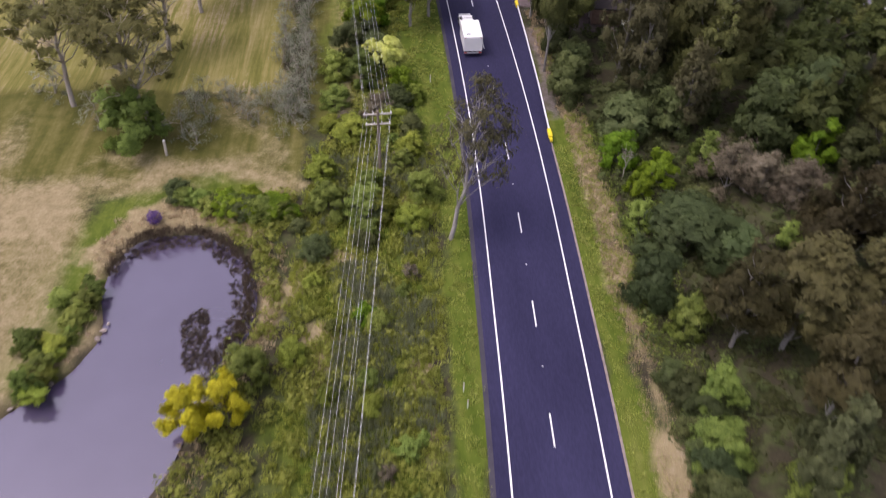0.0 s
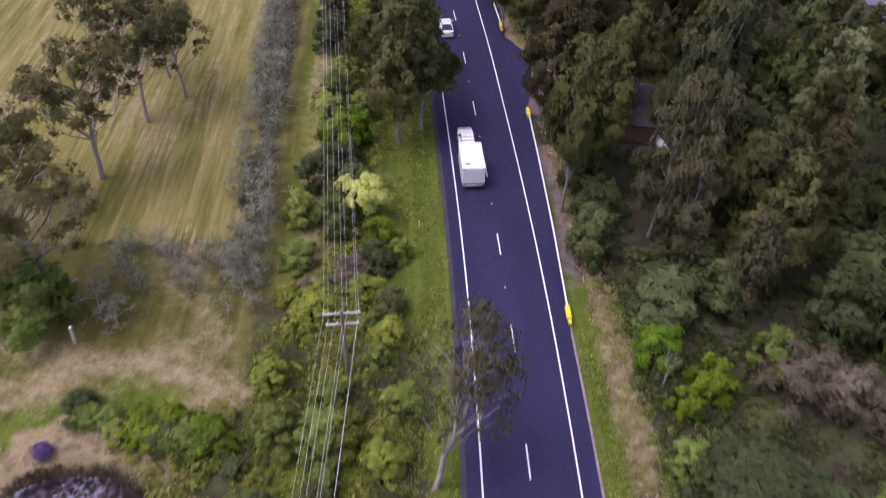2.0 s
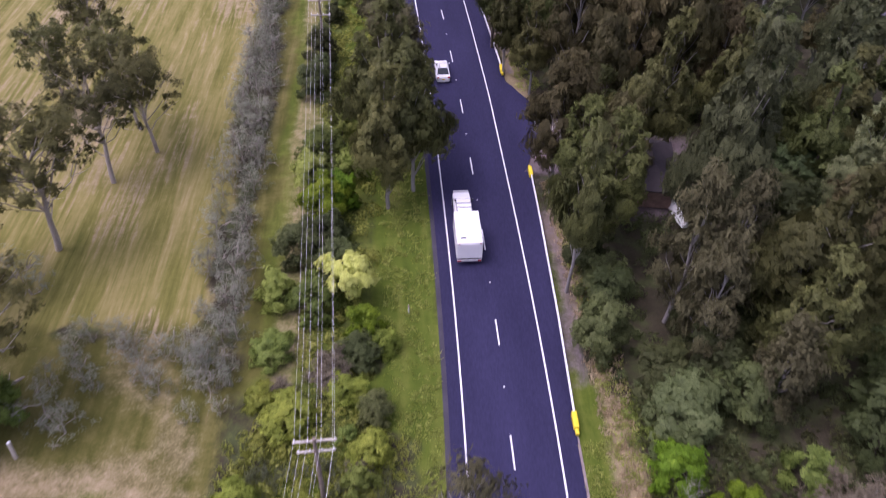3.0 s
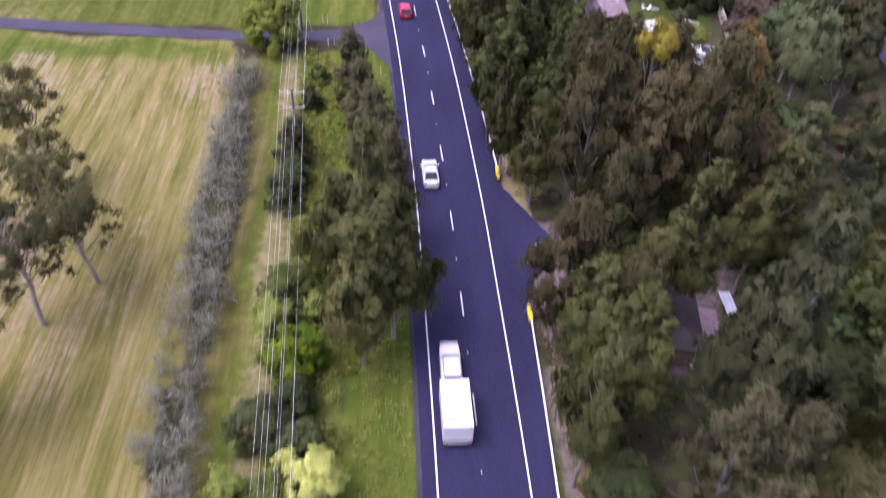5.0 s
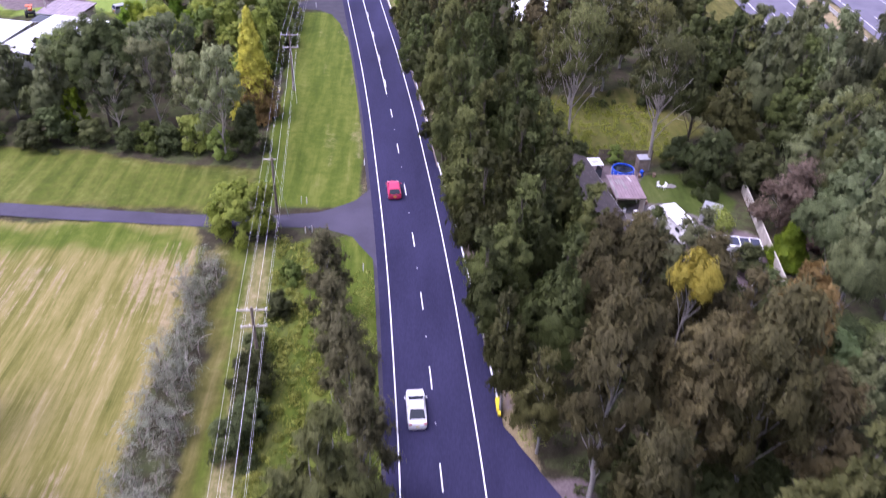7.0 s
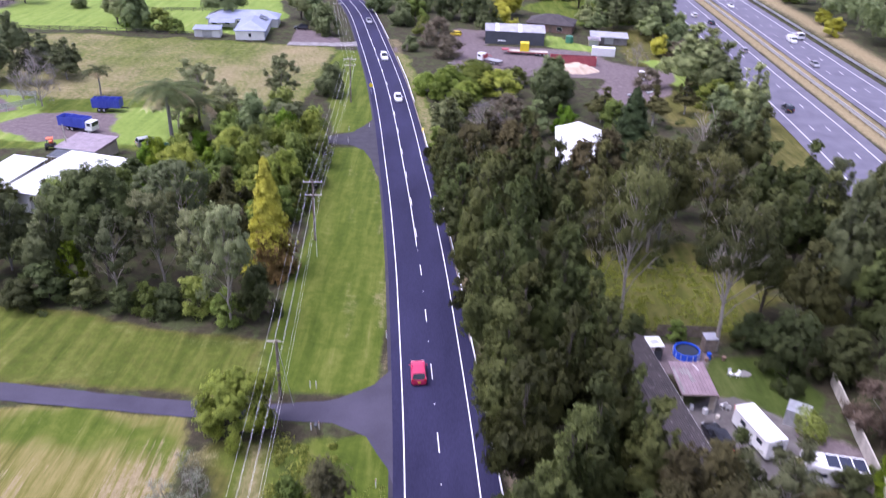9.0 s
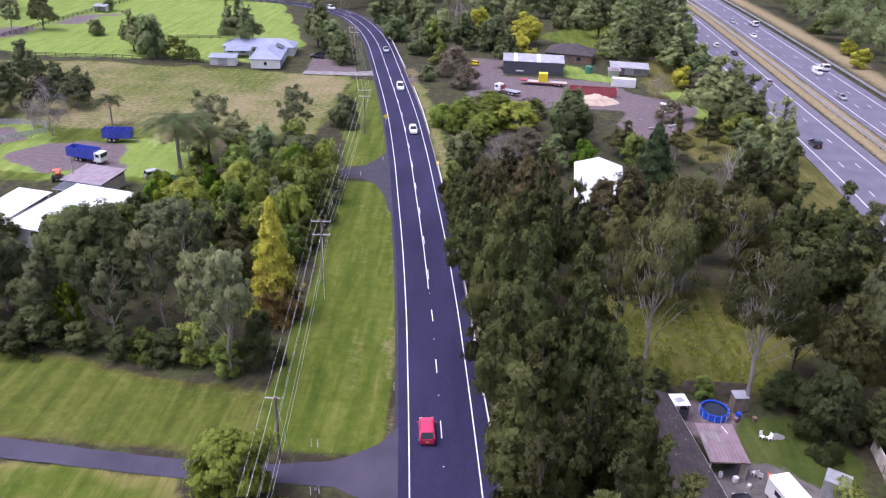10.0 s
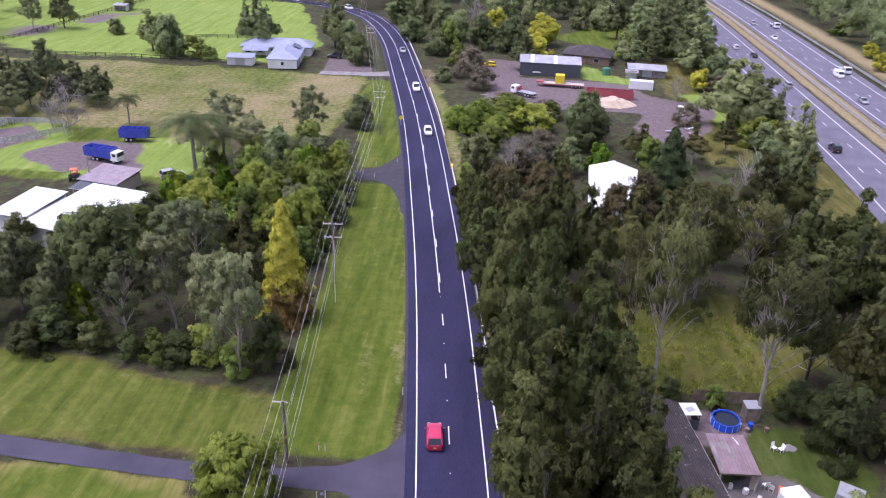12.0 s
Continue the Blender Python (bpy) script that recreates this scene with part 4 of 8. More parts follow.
def conifer_shape(seed, H, R, leaf, lower=None, n=6000):
    """A narrow cone of upswept sprays."""
    rng = np.random.default_rng(seed)
    z = H * (1 - np.sqrt(rng.random(n))) * 0.97 + 0.03 * H
    a = rng.uniform(0, 2 * math.pi, n)
    lobe = 1 + 0.22 * np.sin(a * 5 + z * 1.7) + 0.15 * np.sin(a * 3 - z * 2.9)
    r = R * np.clip(1.02 - z / H, 0.03, 1) ** 0.8 * lobe * rng.uniform(0.7, 1.05, n)
    c = np.stack([r * np.cos(a), r * np.sin(a), z], 1)
    out = np.stack([np.cos(a), np.sin(a), np.full(n, 0.35)], 1)
    v, f = cards(rng, c, out, 0.62, 0.40, -0.6)
    steps = (0, 0.25, 0.5, 0.75, 1)
    hv, hf = tube([Vector((0, 0, H * (0.05 + 0.88 * u))) for u in steps], [R * 0.62 * max(0.04, 1 - u) ** 0.8 for u in steps], 9)
    f = [tuple(q) for q in f] + [tuple(i + len(v) for i in q) for q in hf]
    me = raw_mesh("conifer_crown", np.concatenate([v, np.array([tuple(q) for q in hv])]), f, LEAF[leaf])
    if lower:
        me.materials.append(LEAF[lower])
        low = ((z < 0.34 * H + 1.4 * rng.normal(0, 1, n)) & (np.cos(a - 5.6) > 0.15)).astype(int)
        me.polygons.foreach_set("material_index", np.concatenate([low, np.zeros(len(hf), int)]))
    tr = raw_mesh("conifer_trunk", *tube([Vector((0, 0, -0.3)), Vector((0.05, 0, H * 0.5)), Vector((0, 0, H * 0.93))], [0.3, 0.2, 0.03], 8), BARK["dark"], True)
    return tr, me, H, R


def palm_shape(seed, H):
    rnd = random.Random(seed)
    fronds, dead = [], []
    for i in range(34):
        a, el = i * 2.39996, rnd.uniform(-0.5, 1.1)
        d = Vector((math.cos(a), math.sin(a), 0))
        L = rnd.uniform(2.6, 3.6) * (0.7 if el < -0.1 else 1)
        pts = [Vector((0, 0, H)) + d * L * t * math.cos(el * (1 - t)) + Vector((0, 0, L * (math.sin(el) * t - 0.75 * t * t))) for t in (k / 7 for k in range(8))]
        chunk = fronds if el > -0.1 else dead
        for p, q in zip(pts, pts[1:]):
            s = (q - p).cross(Vector((0, 0, 1))).normalized()
            for sg in (-1, 1):
                for j in range(3):
                    b = p.lerp(q, j / 3)
                    tip = b + s * sg * 0.75 + (q - p) * 0.8 - Vector((0, 0, 0.34))
                    chunk.append(([tuple(b), tuple(b + (q - p) * 0.5), tuple(tip)], [(0, 1, 2)]))
    wood = [tube([Vector((0, 0, -0.3)), Vector((0.1, 0.05, H * 0.5)), Vector((0, 0, H))], [0.24, 0.17, 0.19], 9)]
    tr = raw_mesh("palm_trunk", *join(wood), BARK["grey"], True)
    v, f = join(fronds)
    k = len(f)
    v2, f2 = join(dead)
    me = raw_mesh("palm_fronds", v + v2, f + [tuple(i + len(v) for i in q) for q in f2], LEAF["shrd"])
    me.materials.append(LEAF["straw"])
    me.polygons.foreach_set("material_index", [0] * k + [1] * len(f2))
    return tr, me, H, 3.0


def dead_shape(seed, H, R):
    """A bare, much-forked tree."""
    rnd, wood = random.Random(seed), []

    def grow(a, d, L, r, depth):
        b = a + d * L
        wood.append(tube(limb(rnd, a, b, 0.08, 3), [r, r * 0.87, r * 0.74, r * 0.6], 6 if depth < 2 else 4))
        if depth < 5:
            for _ in range(3 if depth < 4 else 2):
                e = (d + Vector((rnd.uniform(-0.8, 0.8), rnd.uniform(-0.8, 0.8), rnd.uniform(-0.15, 0.5)))).normalized()
                grow(b if rnd.random() < 0.6 else a.lerp(b, rnd.uniform(0.5, 0.95)), e, L * rnd.uniform(0.6, 0.85), r * 0.58, depth + 1)

    grow(Vector((0, 0, -0.3)), Vector((0.04, 0, 1)), H * 0.3, 0.017 * H, 0)
    return raw_mesh("dead_trunk", *join(wood), BARK["pale"], True), None, H, R


SHAPES = {}
for kind, seeds in (("gum", (1, 2, 3, 4)), ("gumo", (15, 16, 17)), ("gumb", (11, 12, 13)), ("gumg", (21, 22)), ("gums", (31, 32, 33)), ("gumt", (45, 46)), ("gumc", (36, 37)), ("gumw", (41,)), ("pine", (51,)), ("shr", (61, 62, 63)), ("lime", (65, 66)), ("shrd", (71, 72, 73)),
                    ("shrt", (81, 82)), ("yg", (91, 92)), ("yel", (95,)), ("acacia", (101,)), ("cream", (105,)), ("grey", (111, 112)), ("brown", (115,)), ("bare", (117, 118)), ("scrub", (121, 122, 123)), ("rust", (131,)), ("gumy", (135,)), ("gum_far", (201, 202, 203)), ("gumb_far", (211, 212)), ("shrd_far", (221, 222))):
    SHAPES[kind] = [tree_shape(kind, s) for s in seeds]
SHAPES["con"] = [conifer_shape(141, 16.5, 3.6, "gold", "rust", 8000)]
SHAPES["cyp"] = [conifer_shape(142, 13, 3.6, "shrt", None, 9000)]
SHAPES["conyg"] = [conifer_shape(143, 7, 2.2, "yg", None, 3200)]
SHAPES["palm"] = [palm_shape(151, 9.5)]
SHAPES["dead"] = [dead_shape(161, 11, 5), dead_shape(162, 13, 5)]
NAMES = {
    "gum": ("gum_tree", "tall eucalypt with clumped olive-green crown", "tree"), "gumo": ("gum_tree", "tall eucalypt with open yellowish-olive crown", "tree"), "gumb": ("gum_tree", "tall eucalypt with brownish drooping foliage", "tree"),
    "gumg": ("gum_tree", "grey-green eucalypt with dense crown", "tree"), "gums": ("gum_tree", "open eucalypt with pale forked trunk and sparse crown", "tree"),
    "gumc": ("gum_tree", "pale-limbed eucalypt with thin see-through crown over open grass", "tree"),
    "gumt": ("gum_tree", "slender eucalypt with thin grey-brown drooping foliage", "tree"), "gumw": ("roadside_tree", "thin drooping tree leaning over the road edge", "tree"), "pine": ("pine_tree", "dark spreading pine with bare lower trunk", "tree"),
    "shr": ("shrub", "leafy mid-green shrub in the undergrowth", "shrub"), "lime": ("shrub", "broad light green shrub with soft rounded clumps", "shrub"), "shrd": ("shrub", "dense dark green shrub", "shrub"), "shrt": ("shrub", "rounded blue-green shrub by the verge", "shrub"),
    "yg": ("shrub", "bright yellow-green leafy shrub", "shrub"), "yel": ("yellow_tree", "tree with yellowing foliage", "tree"), "acacia": ("wattle_tree", "wattle covered in bright yellow blossom at the pond", "tree"),
    "cream": ("flowering_tree", "small tree topped with cream blossom below the wires", "tree"), "grey": ("bare_shrub", "twiggy grey-brown shrub, half bare", "shrub"),
    "brown": ("bare_shrub", "large reddish-brown leafless shrub", "shrub"), "scrub": ("scrub_bush", "thin grey scrub bush in a row beside the paddock", "bush"), "gumy": ("gum_tree", "slim eucalypt with a yellow-tinged top above its neighbours", "tree"), "rust": ("gum_tree", "eucalypt with rusty orange tips", "tree"),
    "con": ("golden_conifer", "tall golden conifer, brown low on one side", "tree"), "cyp": ("cypress", "dense dark green conical cypress", "tree"), "conyg": ("conifer", "small bright green cone-shaped conifer", "tree"),
    "bare": ("bare_tree", "leafless tree with a pale grey cloud of twigs", "tree"),
    "palm": ("palm_tree", "palm with drooping fronds and hanging dead skirt", "tree"), "dead": ("dead_tree", "bare grey dead tree with forked limbs", "tree"),
}
# distant kinds keep their names, only the leaves are hazed
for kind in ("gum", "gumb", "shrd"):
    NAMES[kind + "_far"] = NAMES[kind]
plant_rnd, made_first, tall_spots = random.Random(7), {}, []


def plant(kind, x, y, H=None, R=None, z=-0.05, tilt=(0, 0), keep=False):
    if kind in ("gum", "gumb") and not keep and x > 0 and y < 200 and plant_rnd.random() < (0.30 if y < 100 else 0.12):
        kind = "gumo"
    # past here trees switch to the haze-lightened leaf colour
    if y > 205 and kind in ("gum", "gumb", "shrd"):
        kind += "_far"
    if kind.startswith("gum"):  # tall crowns keep their distance
        span = R or 4.5
        if not keep and any((x - a) ** 2 + (y - b) ** 2 < (0.56 * (span + c)) ** 2 for a, b, c in tall_spots):
            return None
        tall_spots.append((x, y, span))
    pick = plant_rnd.randrange(len(SHAPES[kind]))
    tr, cr, h0, r0 = SHAPES[kind][pick]
    k, s = (H or h0) / h0, (R or r0) / r0
    s = min(max(s, 0.62 * k), 1.7 * k)
    name, label, cat = NAMES[kind]
    m = pose(x, y, z, *tilt, 0 if kind == "con" or tilt != (0, 0) else plant_rnd.uniform(0, 360))
    key = (kind, pick)
    if key in made_first:
        ob = copy_thing(made_first[key], m)
    else:
        ob = thing(name, m, label, cat)
        part("trunk", tr, None, ob)
        if cr:
            part("crown", cr, None, ob)
        made_first[key] = ob
    ob.scale = (s * (0.92 if k * h0 > 9 else 1), s * (0.92 if k * h0 > 9 else 1), k)
    return ob


def grove(kind, rows):
    for r in rows:
        plant(kind, *r)


edge_rnd = random.Random(29)
# the tall trees that stand out on the right of the road
for kind, rows in (
    ("gumt", [(15.8, 47.6, 17.0, 4.4), (19.4, 46.4, 17.2, 4.2), (17.0, 42.4, 14.5, 4.0), (21.0, 37.5, 11.0, 3.8)]),
    ("gumo", [(7.6, 51.4, 19.6, 3.5), (24.2, 44.2, 21.6, 6.6), (23.6, 40.6, 15.0, 5.0), (16.4, 66.0, 21.2, 4.6), (8.2, 85.2, 12.6, 3.2), (5.4, 89.8, 14.6, 3.0)]),
    ("gumg", [(20.6, 55.2, 25.2, 5.6), (46.0, 111.8, 19.4, 5.6), (50.6, 129, 16.8, 5.0), (35.5, 56.4, 17.4, 5.2)]),
    ("gumb", [(12.0, 80.4, 22.6, 5.4), (18.0, 79.4, 21.0, 4.8), (23.2, 79.4, 24.2, 5.0), (13.6, 62.4, 14.4, 3.8), (19.6, 87.0, 20.4, 4.6),
              (30.4, 49.4, 15.4, 5.0), (8.0, 66.0, 16.4, 4.6), (29.2, 79.6, 15.2, 4.4), (24.6, 85.4, 12.0, 4.0), (13.6, 73.6, 17.0, 4.0), (28.4, 14.6, 12.6, 5.4), (16.6, 6.0, 11.6, 4.6), (20.9, 5.6, 12.6, 5.4), (26.5, 4.5, 13.4, 5.6)]),
    ("gum", [(9.4, 93.0, 19.4, 4.8), (4.6, 97.0, 16.4, 4.2), (6.6, 102.6, 18.8, 5.2), (4.3, 116.4, 19.2, 5.2), (8.6, 115.8, 19.8, 4.2), (3.2, 127.8, 20.9, 4.9), (4.6, 122.2, 19.4, 4.8), (9.6, 128.4, 20.3, 4.4), (5.0, 137.4, 22.8, 5.0),
             (1.8, 144.6, 22.6, 5.0), (4.6, 109.4, 18.4, 5.0), (10.6, 105.6, 18.6, 4.4), (2.6, 133.4, 16.6, 3.8), (12.6, 122.6, 13.0, 4.2)]),
):
    for row in rows:
        plant(kind, *row, keep=True)
# left of the road, near: pond bank, power line strip, paddock trees
plant("gumc", -38.6, 39.6, 16.0, 7.6, keep=True)
for row in ((-9.4, 71.2, 20.0, 5.8), (-9.0, 63.6, 16.8, 4.8), (-6.4, 66.4, 17.8, 4.8)):
    plant("gumo", *row, keep=True)
for row in ((-10.2, 95.4, 11.4, 3.9), (-8.6, 87.5, 13.0, 4.0), (-11.6, 103.0, 11.0, 3.6), (-6.6, 79.0, 13.6, 3.6)):
    plant("gumt", *row, keep=True)
grove("gumc", [(-49, 45, 16, 7.4), (-40.6, 58, 15.5, 6.8), (-38, 68, 14, 5.6), (-34.7, 73.5, 13.5, 4.8), (-45.5, 53, 12, 4.6), (-37.6, 78, 14, 4.4), (-43.5, 88, 14.5, 4.6), (-47, 82, 12, 4)])
plant("lime", -23.4, 118.6, 7.5, 4.2)
grove("shr", [(-40.2, 37.5, 7, 4.2), (-23.9, 4.4, 3.5, 2.2), (-41.2, 4.0, 2.6, 1.3), (-42.5, 8.5, 2.0, 1.6), (-41, 13.5, 1.6, 1.4)])
grove("scrub", [(-35.3, 38.5, 3.2, 2.4), (-33.5, 37.2, 2.6, 2.0), (-41, 52, 5, 2.6), (-45, 41, 4, 2.6), (-52, 48, 4, 3)])
plant("gumw", -6.4, 20.6, 17.0, 5.0, tilt=(-12, 12))
grove("acacia", [(-27.6, -0.6, 5.2, 2.3), (-24.8, 0.2, 5.0, 2.1)])
plant("cream", -12.4, 50.6, 5, 2.6)
grove("yg", [(-15.0, 62.6, 4.6, 2.7), (-10.6, 46.2, 3.6, 2.0), (-13.6, 63.6, 4.2, 1.9), (-14.5, 10.5, 1.8, 1.1), (-26.5, 26.5, 1.8, 1.6), (-23.5, 25.0, 2.2, 1.9)])
strip = random.Random(17)
for i in range(74):
    y = -22 + i * 1.9
    if y > 46:
        break
    for _ in range(2 if y > 20 else 1):
        k = strip.choice(("shr", "shr", "lime", "shrd", "shr", "lime", "grey"))
        x = road_x(y) + strip.uniform(-21, -9.5)
        h = strip.uniform(1.4, 3.4) * (1 if y > 20 else 0.7)
        plant(k, x, y + strip.uniform(-1, 1), h, h * strip.uniform(0.65, 0.95))
grove("shrd", [(-16.5, 56, 4.5, 3.0), (-13.5, 54, 4, 2.6), (-18.2, 85.5, 4.2, 2.6), (-17.8, 92.5, 4.8, 2.8), (-17.4, 88.5, 3.6, 2.2), (-14.6, 58.5, 3.4, 2.4), (-18.4, 98, 3, 1.8), (-17, 104, 3, 1.8)])
grove("shr", [(-15.9, 70, 5, 3.4), (-14.2, 74.5, 4.2, 2.6), (-16.8, 66, 4.5, 2.8), (-13.4, 68.5, 3.6, 2.2), (-15.2, 49, 4, 2.6), (-18.8, 50.5, 3.4, 2.2), (-16.4, 110, 2.6, 1.6), (-12.8, 78, 3, 1.8)])
for i in range(16):
    x = -34 + i * 0.85 + strip.uniform(-0.3, 0.3)
    h = strip.uniform(1.0, 2.2)
    plant(strip.choice(("shr", "shr", "yg", "shrd")), x, 28 - 0.35 * (x + 34) + strip.uniform(-1.2, 1.2), h, h * 0.9)
for i in range(12):
    y = -16 + i * 1.7
    h = strip.uniform(1.6, 3.8)
    plant(strip.choice(("shrd", "shrd", "shrt", "shr", "shrd", "shrt")), road_x(y) + strip.uniform(10.2, 12.8), y, h, h * strip.uniform(0.6, 0.85))
for i in range(14):
    h = strip.uniform(0.7, 1.5)
    plant(strip.choice(("shr", "lime", "shr")), -40.6 + 0.13 * i + strip.uniform(-0.7, 0.5), 3.5 + i * 0.95, h, h)
# grey scrub rows beside the paddock
for i in range(46):
    y = 39 + i * 1.6
    for off in (0, 1):
        h = strip.uniform(1.8, 4.2)
        plant("scrub", -21.8 - 0.055 * (y - 39) - off * 1.9 + strip.uniform(-1.0, 1.0), y + strip.uniform(-1.0, 1.0), h, h * strip.uniform(0.42, 0.62))
for i in range(22):
    plant("scrub", -36 + i * 0.68, 43.5 + strip.uniform(-3.0, 3.0), strip.uniform(1.8, 3.2), 1.4)

# right of the road, near
grove("shrt", [(13.9, 36.4, 5, 3.6), (16.4, 18.4, 4.8, 4.6), (20.4, 17.0, 3.6, 3.0), (11.1, 11.9, 5, 2.7), (35.5, 36.6, 9, 4.6)])
grove("grey", [(23.1, 27.2, 5.4, 3.6), (26.6, 26.6, 5, 3.0), (29.5, 24.6, 5, 3.4)])
grove("yg", [(12.5, 31.7, 4, 2.4), (16.1, 28.6, 3.8, 2.1), (13.6, 26.8, 2.6, 1.5), (34.1, 31.1, 6, 2.9)])
grove("dead", [(12.6, 29.2, 4.4, 1.6)])
grove("shr", [(22.3, 31.0, 4, 2.4), (12.4, 21.5, 3, 1.8), (13.2, 7.6, 4.6, 2.1), (26.3, 17.8, 3, 1.6)])
grove("shrd", [(13.6, 39.8, 5, 3.4), (10.5, 50.5, 4.4, 2.6), (9.2, 44.5, 6, 2.8), (36.8, 29, 6, 3.5), (9.6, 54.5, 5, 2.4), (20, 37.5, 5.5, 3.0), (29, 34, 8, 4.0), (31.8, 38.6, 7, 4.2), (11, 49, 5, 2.6), (19.2, 24.6, 2.4, 1.8), (33, 21, 5, 3.4)])
grove("shr", [(11.8, -4.2, 3.2, 2.8), (17.4, -8.5, 5, 2.4), (13.2, 0.5, 4, 2.4)])
grove("gumb", [(17.8, 7.2, 13.5, 5.4), (19.5, 1.8, 13.5, 5.0), (24.5, 8.0, 14, 5.0), (21, -2.5, 13, 4.2), (27.5, 14.5, 13, 5.0), (29, 3, 14, 5)])
grove("gumg", [(15.2, 2.0, 11, 3.8), (17.5, -7.6, 11, 3.4), (34, 18, 12, 4.6), (33, 10, 13, 4.6)])
grove("gum", [(34, 63.5, 17, 4.5), (12.4, 64, 15.5, 3.6), (38, 44, 15, 5), (40, 54, 16, 5), (44, 66, 17, 5), (33, 52, 17, 4.8), (41, 30, 13, 5), (47, 45, 15, 5)])
grove("gum", [(6.9, 51.6, 19.6, 3.6), (8.4, 66.5, 14, 2.8), (10, 90.5, 19.5, 3.8), (7.2, 93.5, 18, 3.4), (5.6, 104.5, 16.5, 3.4), (4.8, 117.2, 18.5, 3.6), (4.6, 127, 19, 3.4), (31.8, 89.6, 16, 3.8), (9.2, 99, 17, 3.6)])
grove("gumb", [(10.9, 77.6, 23.5, 4.8), (18.2, 86.6, 21.5, 4.0), (23.0, 78, 24.5, 4.4), (20.6, 80.5, 18, 4.2), (15, 75.5, 18.5, 4.0), (32.7, 80.2, 16, 4.0), (21, 91, 18, 4.2), (14.4, 84, 19, 4.0), (27, 72, 18, 4.2), (26, 86, 17, 4.0), (14.5, 93, 16, 3.8)])
grove("gumg", [(43, 102.5, 21, 4.6), (45.8, 116, 16, 4.8), (40, 74, 17, 4.8), (47, 86, 18, 5), (38, 88, 12, 4.2), (50, 104, 17, 5), (52, 126, 12, 4.4)])
grove("shrd", [(33.8, 93.5, 12, 4.4), (30, 97, 8, 4.0), (12, 103, 7, 3.4), (16, 101, 8, 4.0), (22, 101, 8, 4.0), (27, 102, 6, 3.4), (36, 104, 6, 3.0), (11, 110, 8, 3.6), (34, 72, 8, 4), (29, 56, 8, 4), (37, 112, 4, 2.2)])
grove("brown", [(44.8, 122.4, 9.4, 5.0), (47.5, 118, 6, 3.4)])
plant("conyg", 42.6, 114.4, 7, 2.3)

grove("gumb", [(19, 97, 16.5, 4.0), (24.5, 97.5, 15.5, 4.0), (28, 93, 15, 4.0), (17, 104, 13.5, 3.4), (21, 106.5, 12, 3.4), (14.5, 98.5, 15, 3.6)])
grove("gum", [(24.5, 109.5, 10.5, 3.2), (28.5, 108, 8.5, 2.8), (30.5, 102.5, 8, 3.2), (14.6, 121.5, 12.5, 2.8), (15.2, 116, 13, 3.0), (14.8, 126.5, 12, 2.6), (17.2, 112, 12.5, 3.0), (13.6, 131, 13, 2.8), (15.4, 135.5, 12, 2.6)])
plant("gums", 25.5, 104.2, 12, 5.0, keep=True)
plant("gumo", 27.8, 104.6, 9.5, 3.8, keep=True)
plant("rust", 24.6, 80.4, 23.4, 2.6)
plant("gumy", 18.0, 85.4, 21.2, 2.0, keep=True)

# right woods beyond
grove("gum", [(8.2, 171, 19.5, 5.2), (3.0, 145.5, 19.5, 4.0), (6.4, 139.8, 21.5, 3.2), (5.0, 127.5, 21.5, 3.2), (9.6, 126.6, 20.5, 3.2), (3.2, 114.8, 17.5, 2.8), (8.5, 119.5, 17.5, 3.2), (11.7, 116.5, 15, 3.0), (5.0, 110.8, 16, 3.0), (8.2, 111.6, 15.5, 3.0),
              (2.2, 122.8, 16.5, 2.6), (13.2, 152, 16.5, 3.4), (46, 187, 16, 6.0), (48, 174.5, 15, 5.0), (39.6, 145, 17, 4.4), (47, 155.5, 18, 4.9), (42.5, 139, 15, 4.8), (64.5, 225, 15, 5.4)])
grove("gum", [(63.5, 262, 15, 7.4), (59, 262, 12, 6), (70.6, 263.5, 12, 5.6), (15.5, 214.5, 8, 6), (12.5, 132, 18, 3.6), (12.5, 140, 19, 3.6), (1.5, 156, 17, 3.6), (5.5, 153, 18, 4), (9.5, 160, 18, 4.4), (52, 160, 16, 5), (55, 176, 15, 5),
              (53, 192, 15, 5), (58, 206, 14, 5), (49, 146, 15, 4.8), (51, 136, 14, 4.6), (6.5, 133, 20, 3.4)])
grove("gumo", [(2.8, 168.5, 17, 4.2), (16.4, 150.2, 17.5, 4.0), (23.6, 159.5, 19.5, 5.6), (30.4, 165, 18, 5.0), (43, 225, 9, 5.4), (52.4, 234, 8, 5.6), (20, 168, 16, 4.6), (14, 165, 17, 4.4), (36, 176, 14, 5), (27, 174, 13, 4.6), (40, 166, 14, 4.6), (35, 188, 10, 4.6)])
grove("gumb", [(2.5, 181, 14, 4.2), (8, 184, 13, 4.4), (1, 192, 10, 4), (12, 194, 12, 4.4), (5, 202, 9, 4)])
for row in ((31.5, 137.4, 21.5, 5.8), (20.2, 141.5, 23.5, 5.0), (17.1, 145.5, 18, 3.6), (28.5, 163, 18, 4.4), (37.5, 165, 17, 4.6), (51.5, 128, 17, 4.2)):
    plant("gumc", *row, keep=True)
grove("dead", [(43, 191, 18, 7.2), (36, 150, 10, 3.5)])
for row in ((24.6, 180.5, 13.5, 4.6), (19.6, 178.5, 12.5, 4.2)):
    plant("gumb", *row, keep=True)
plant("gumt", 26.2, 188.5, 11.0, 3.0, keep=True)
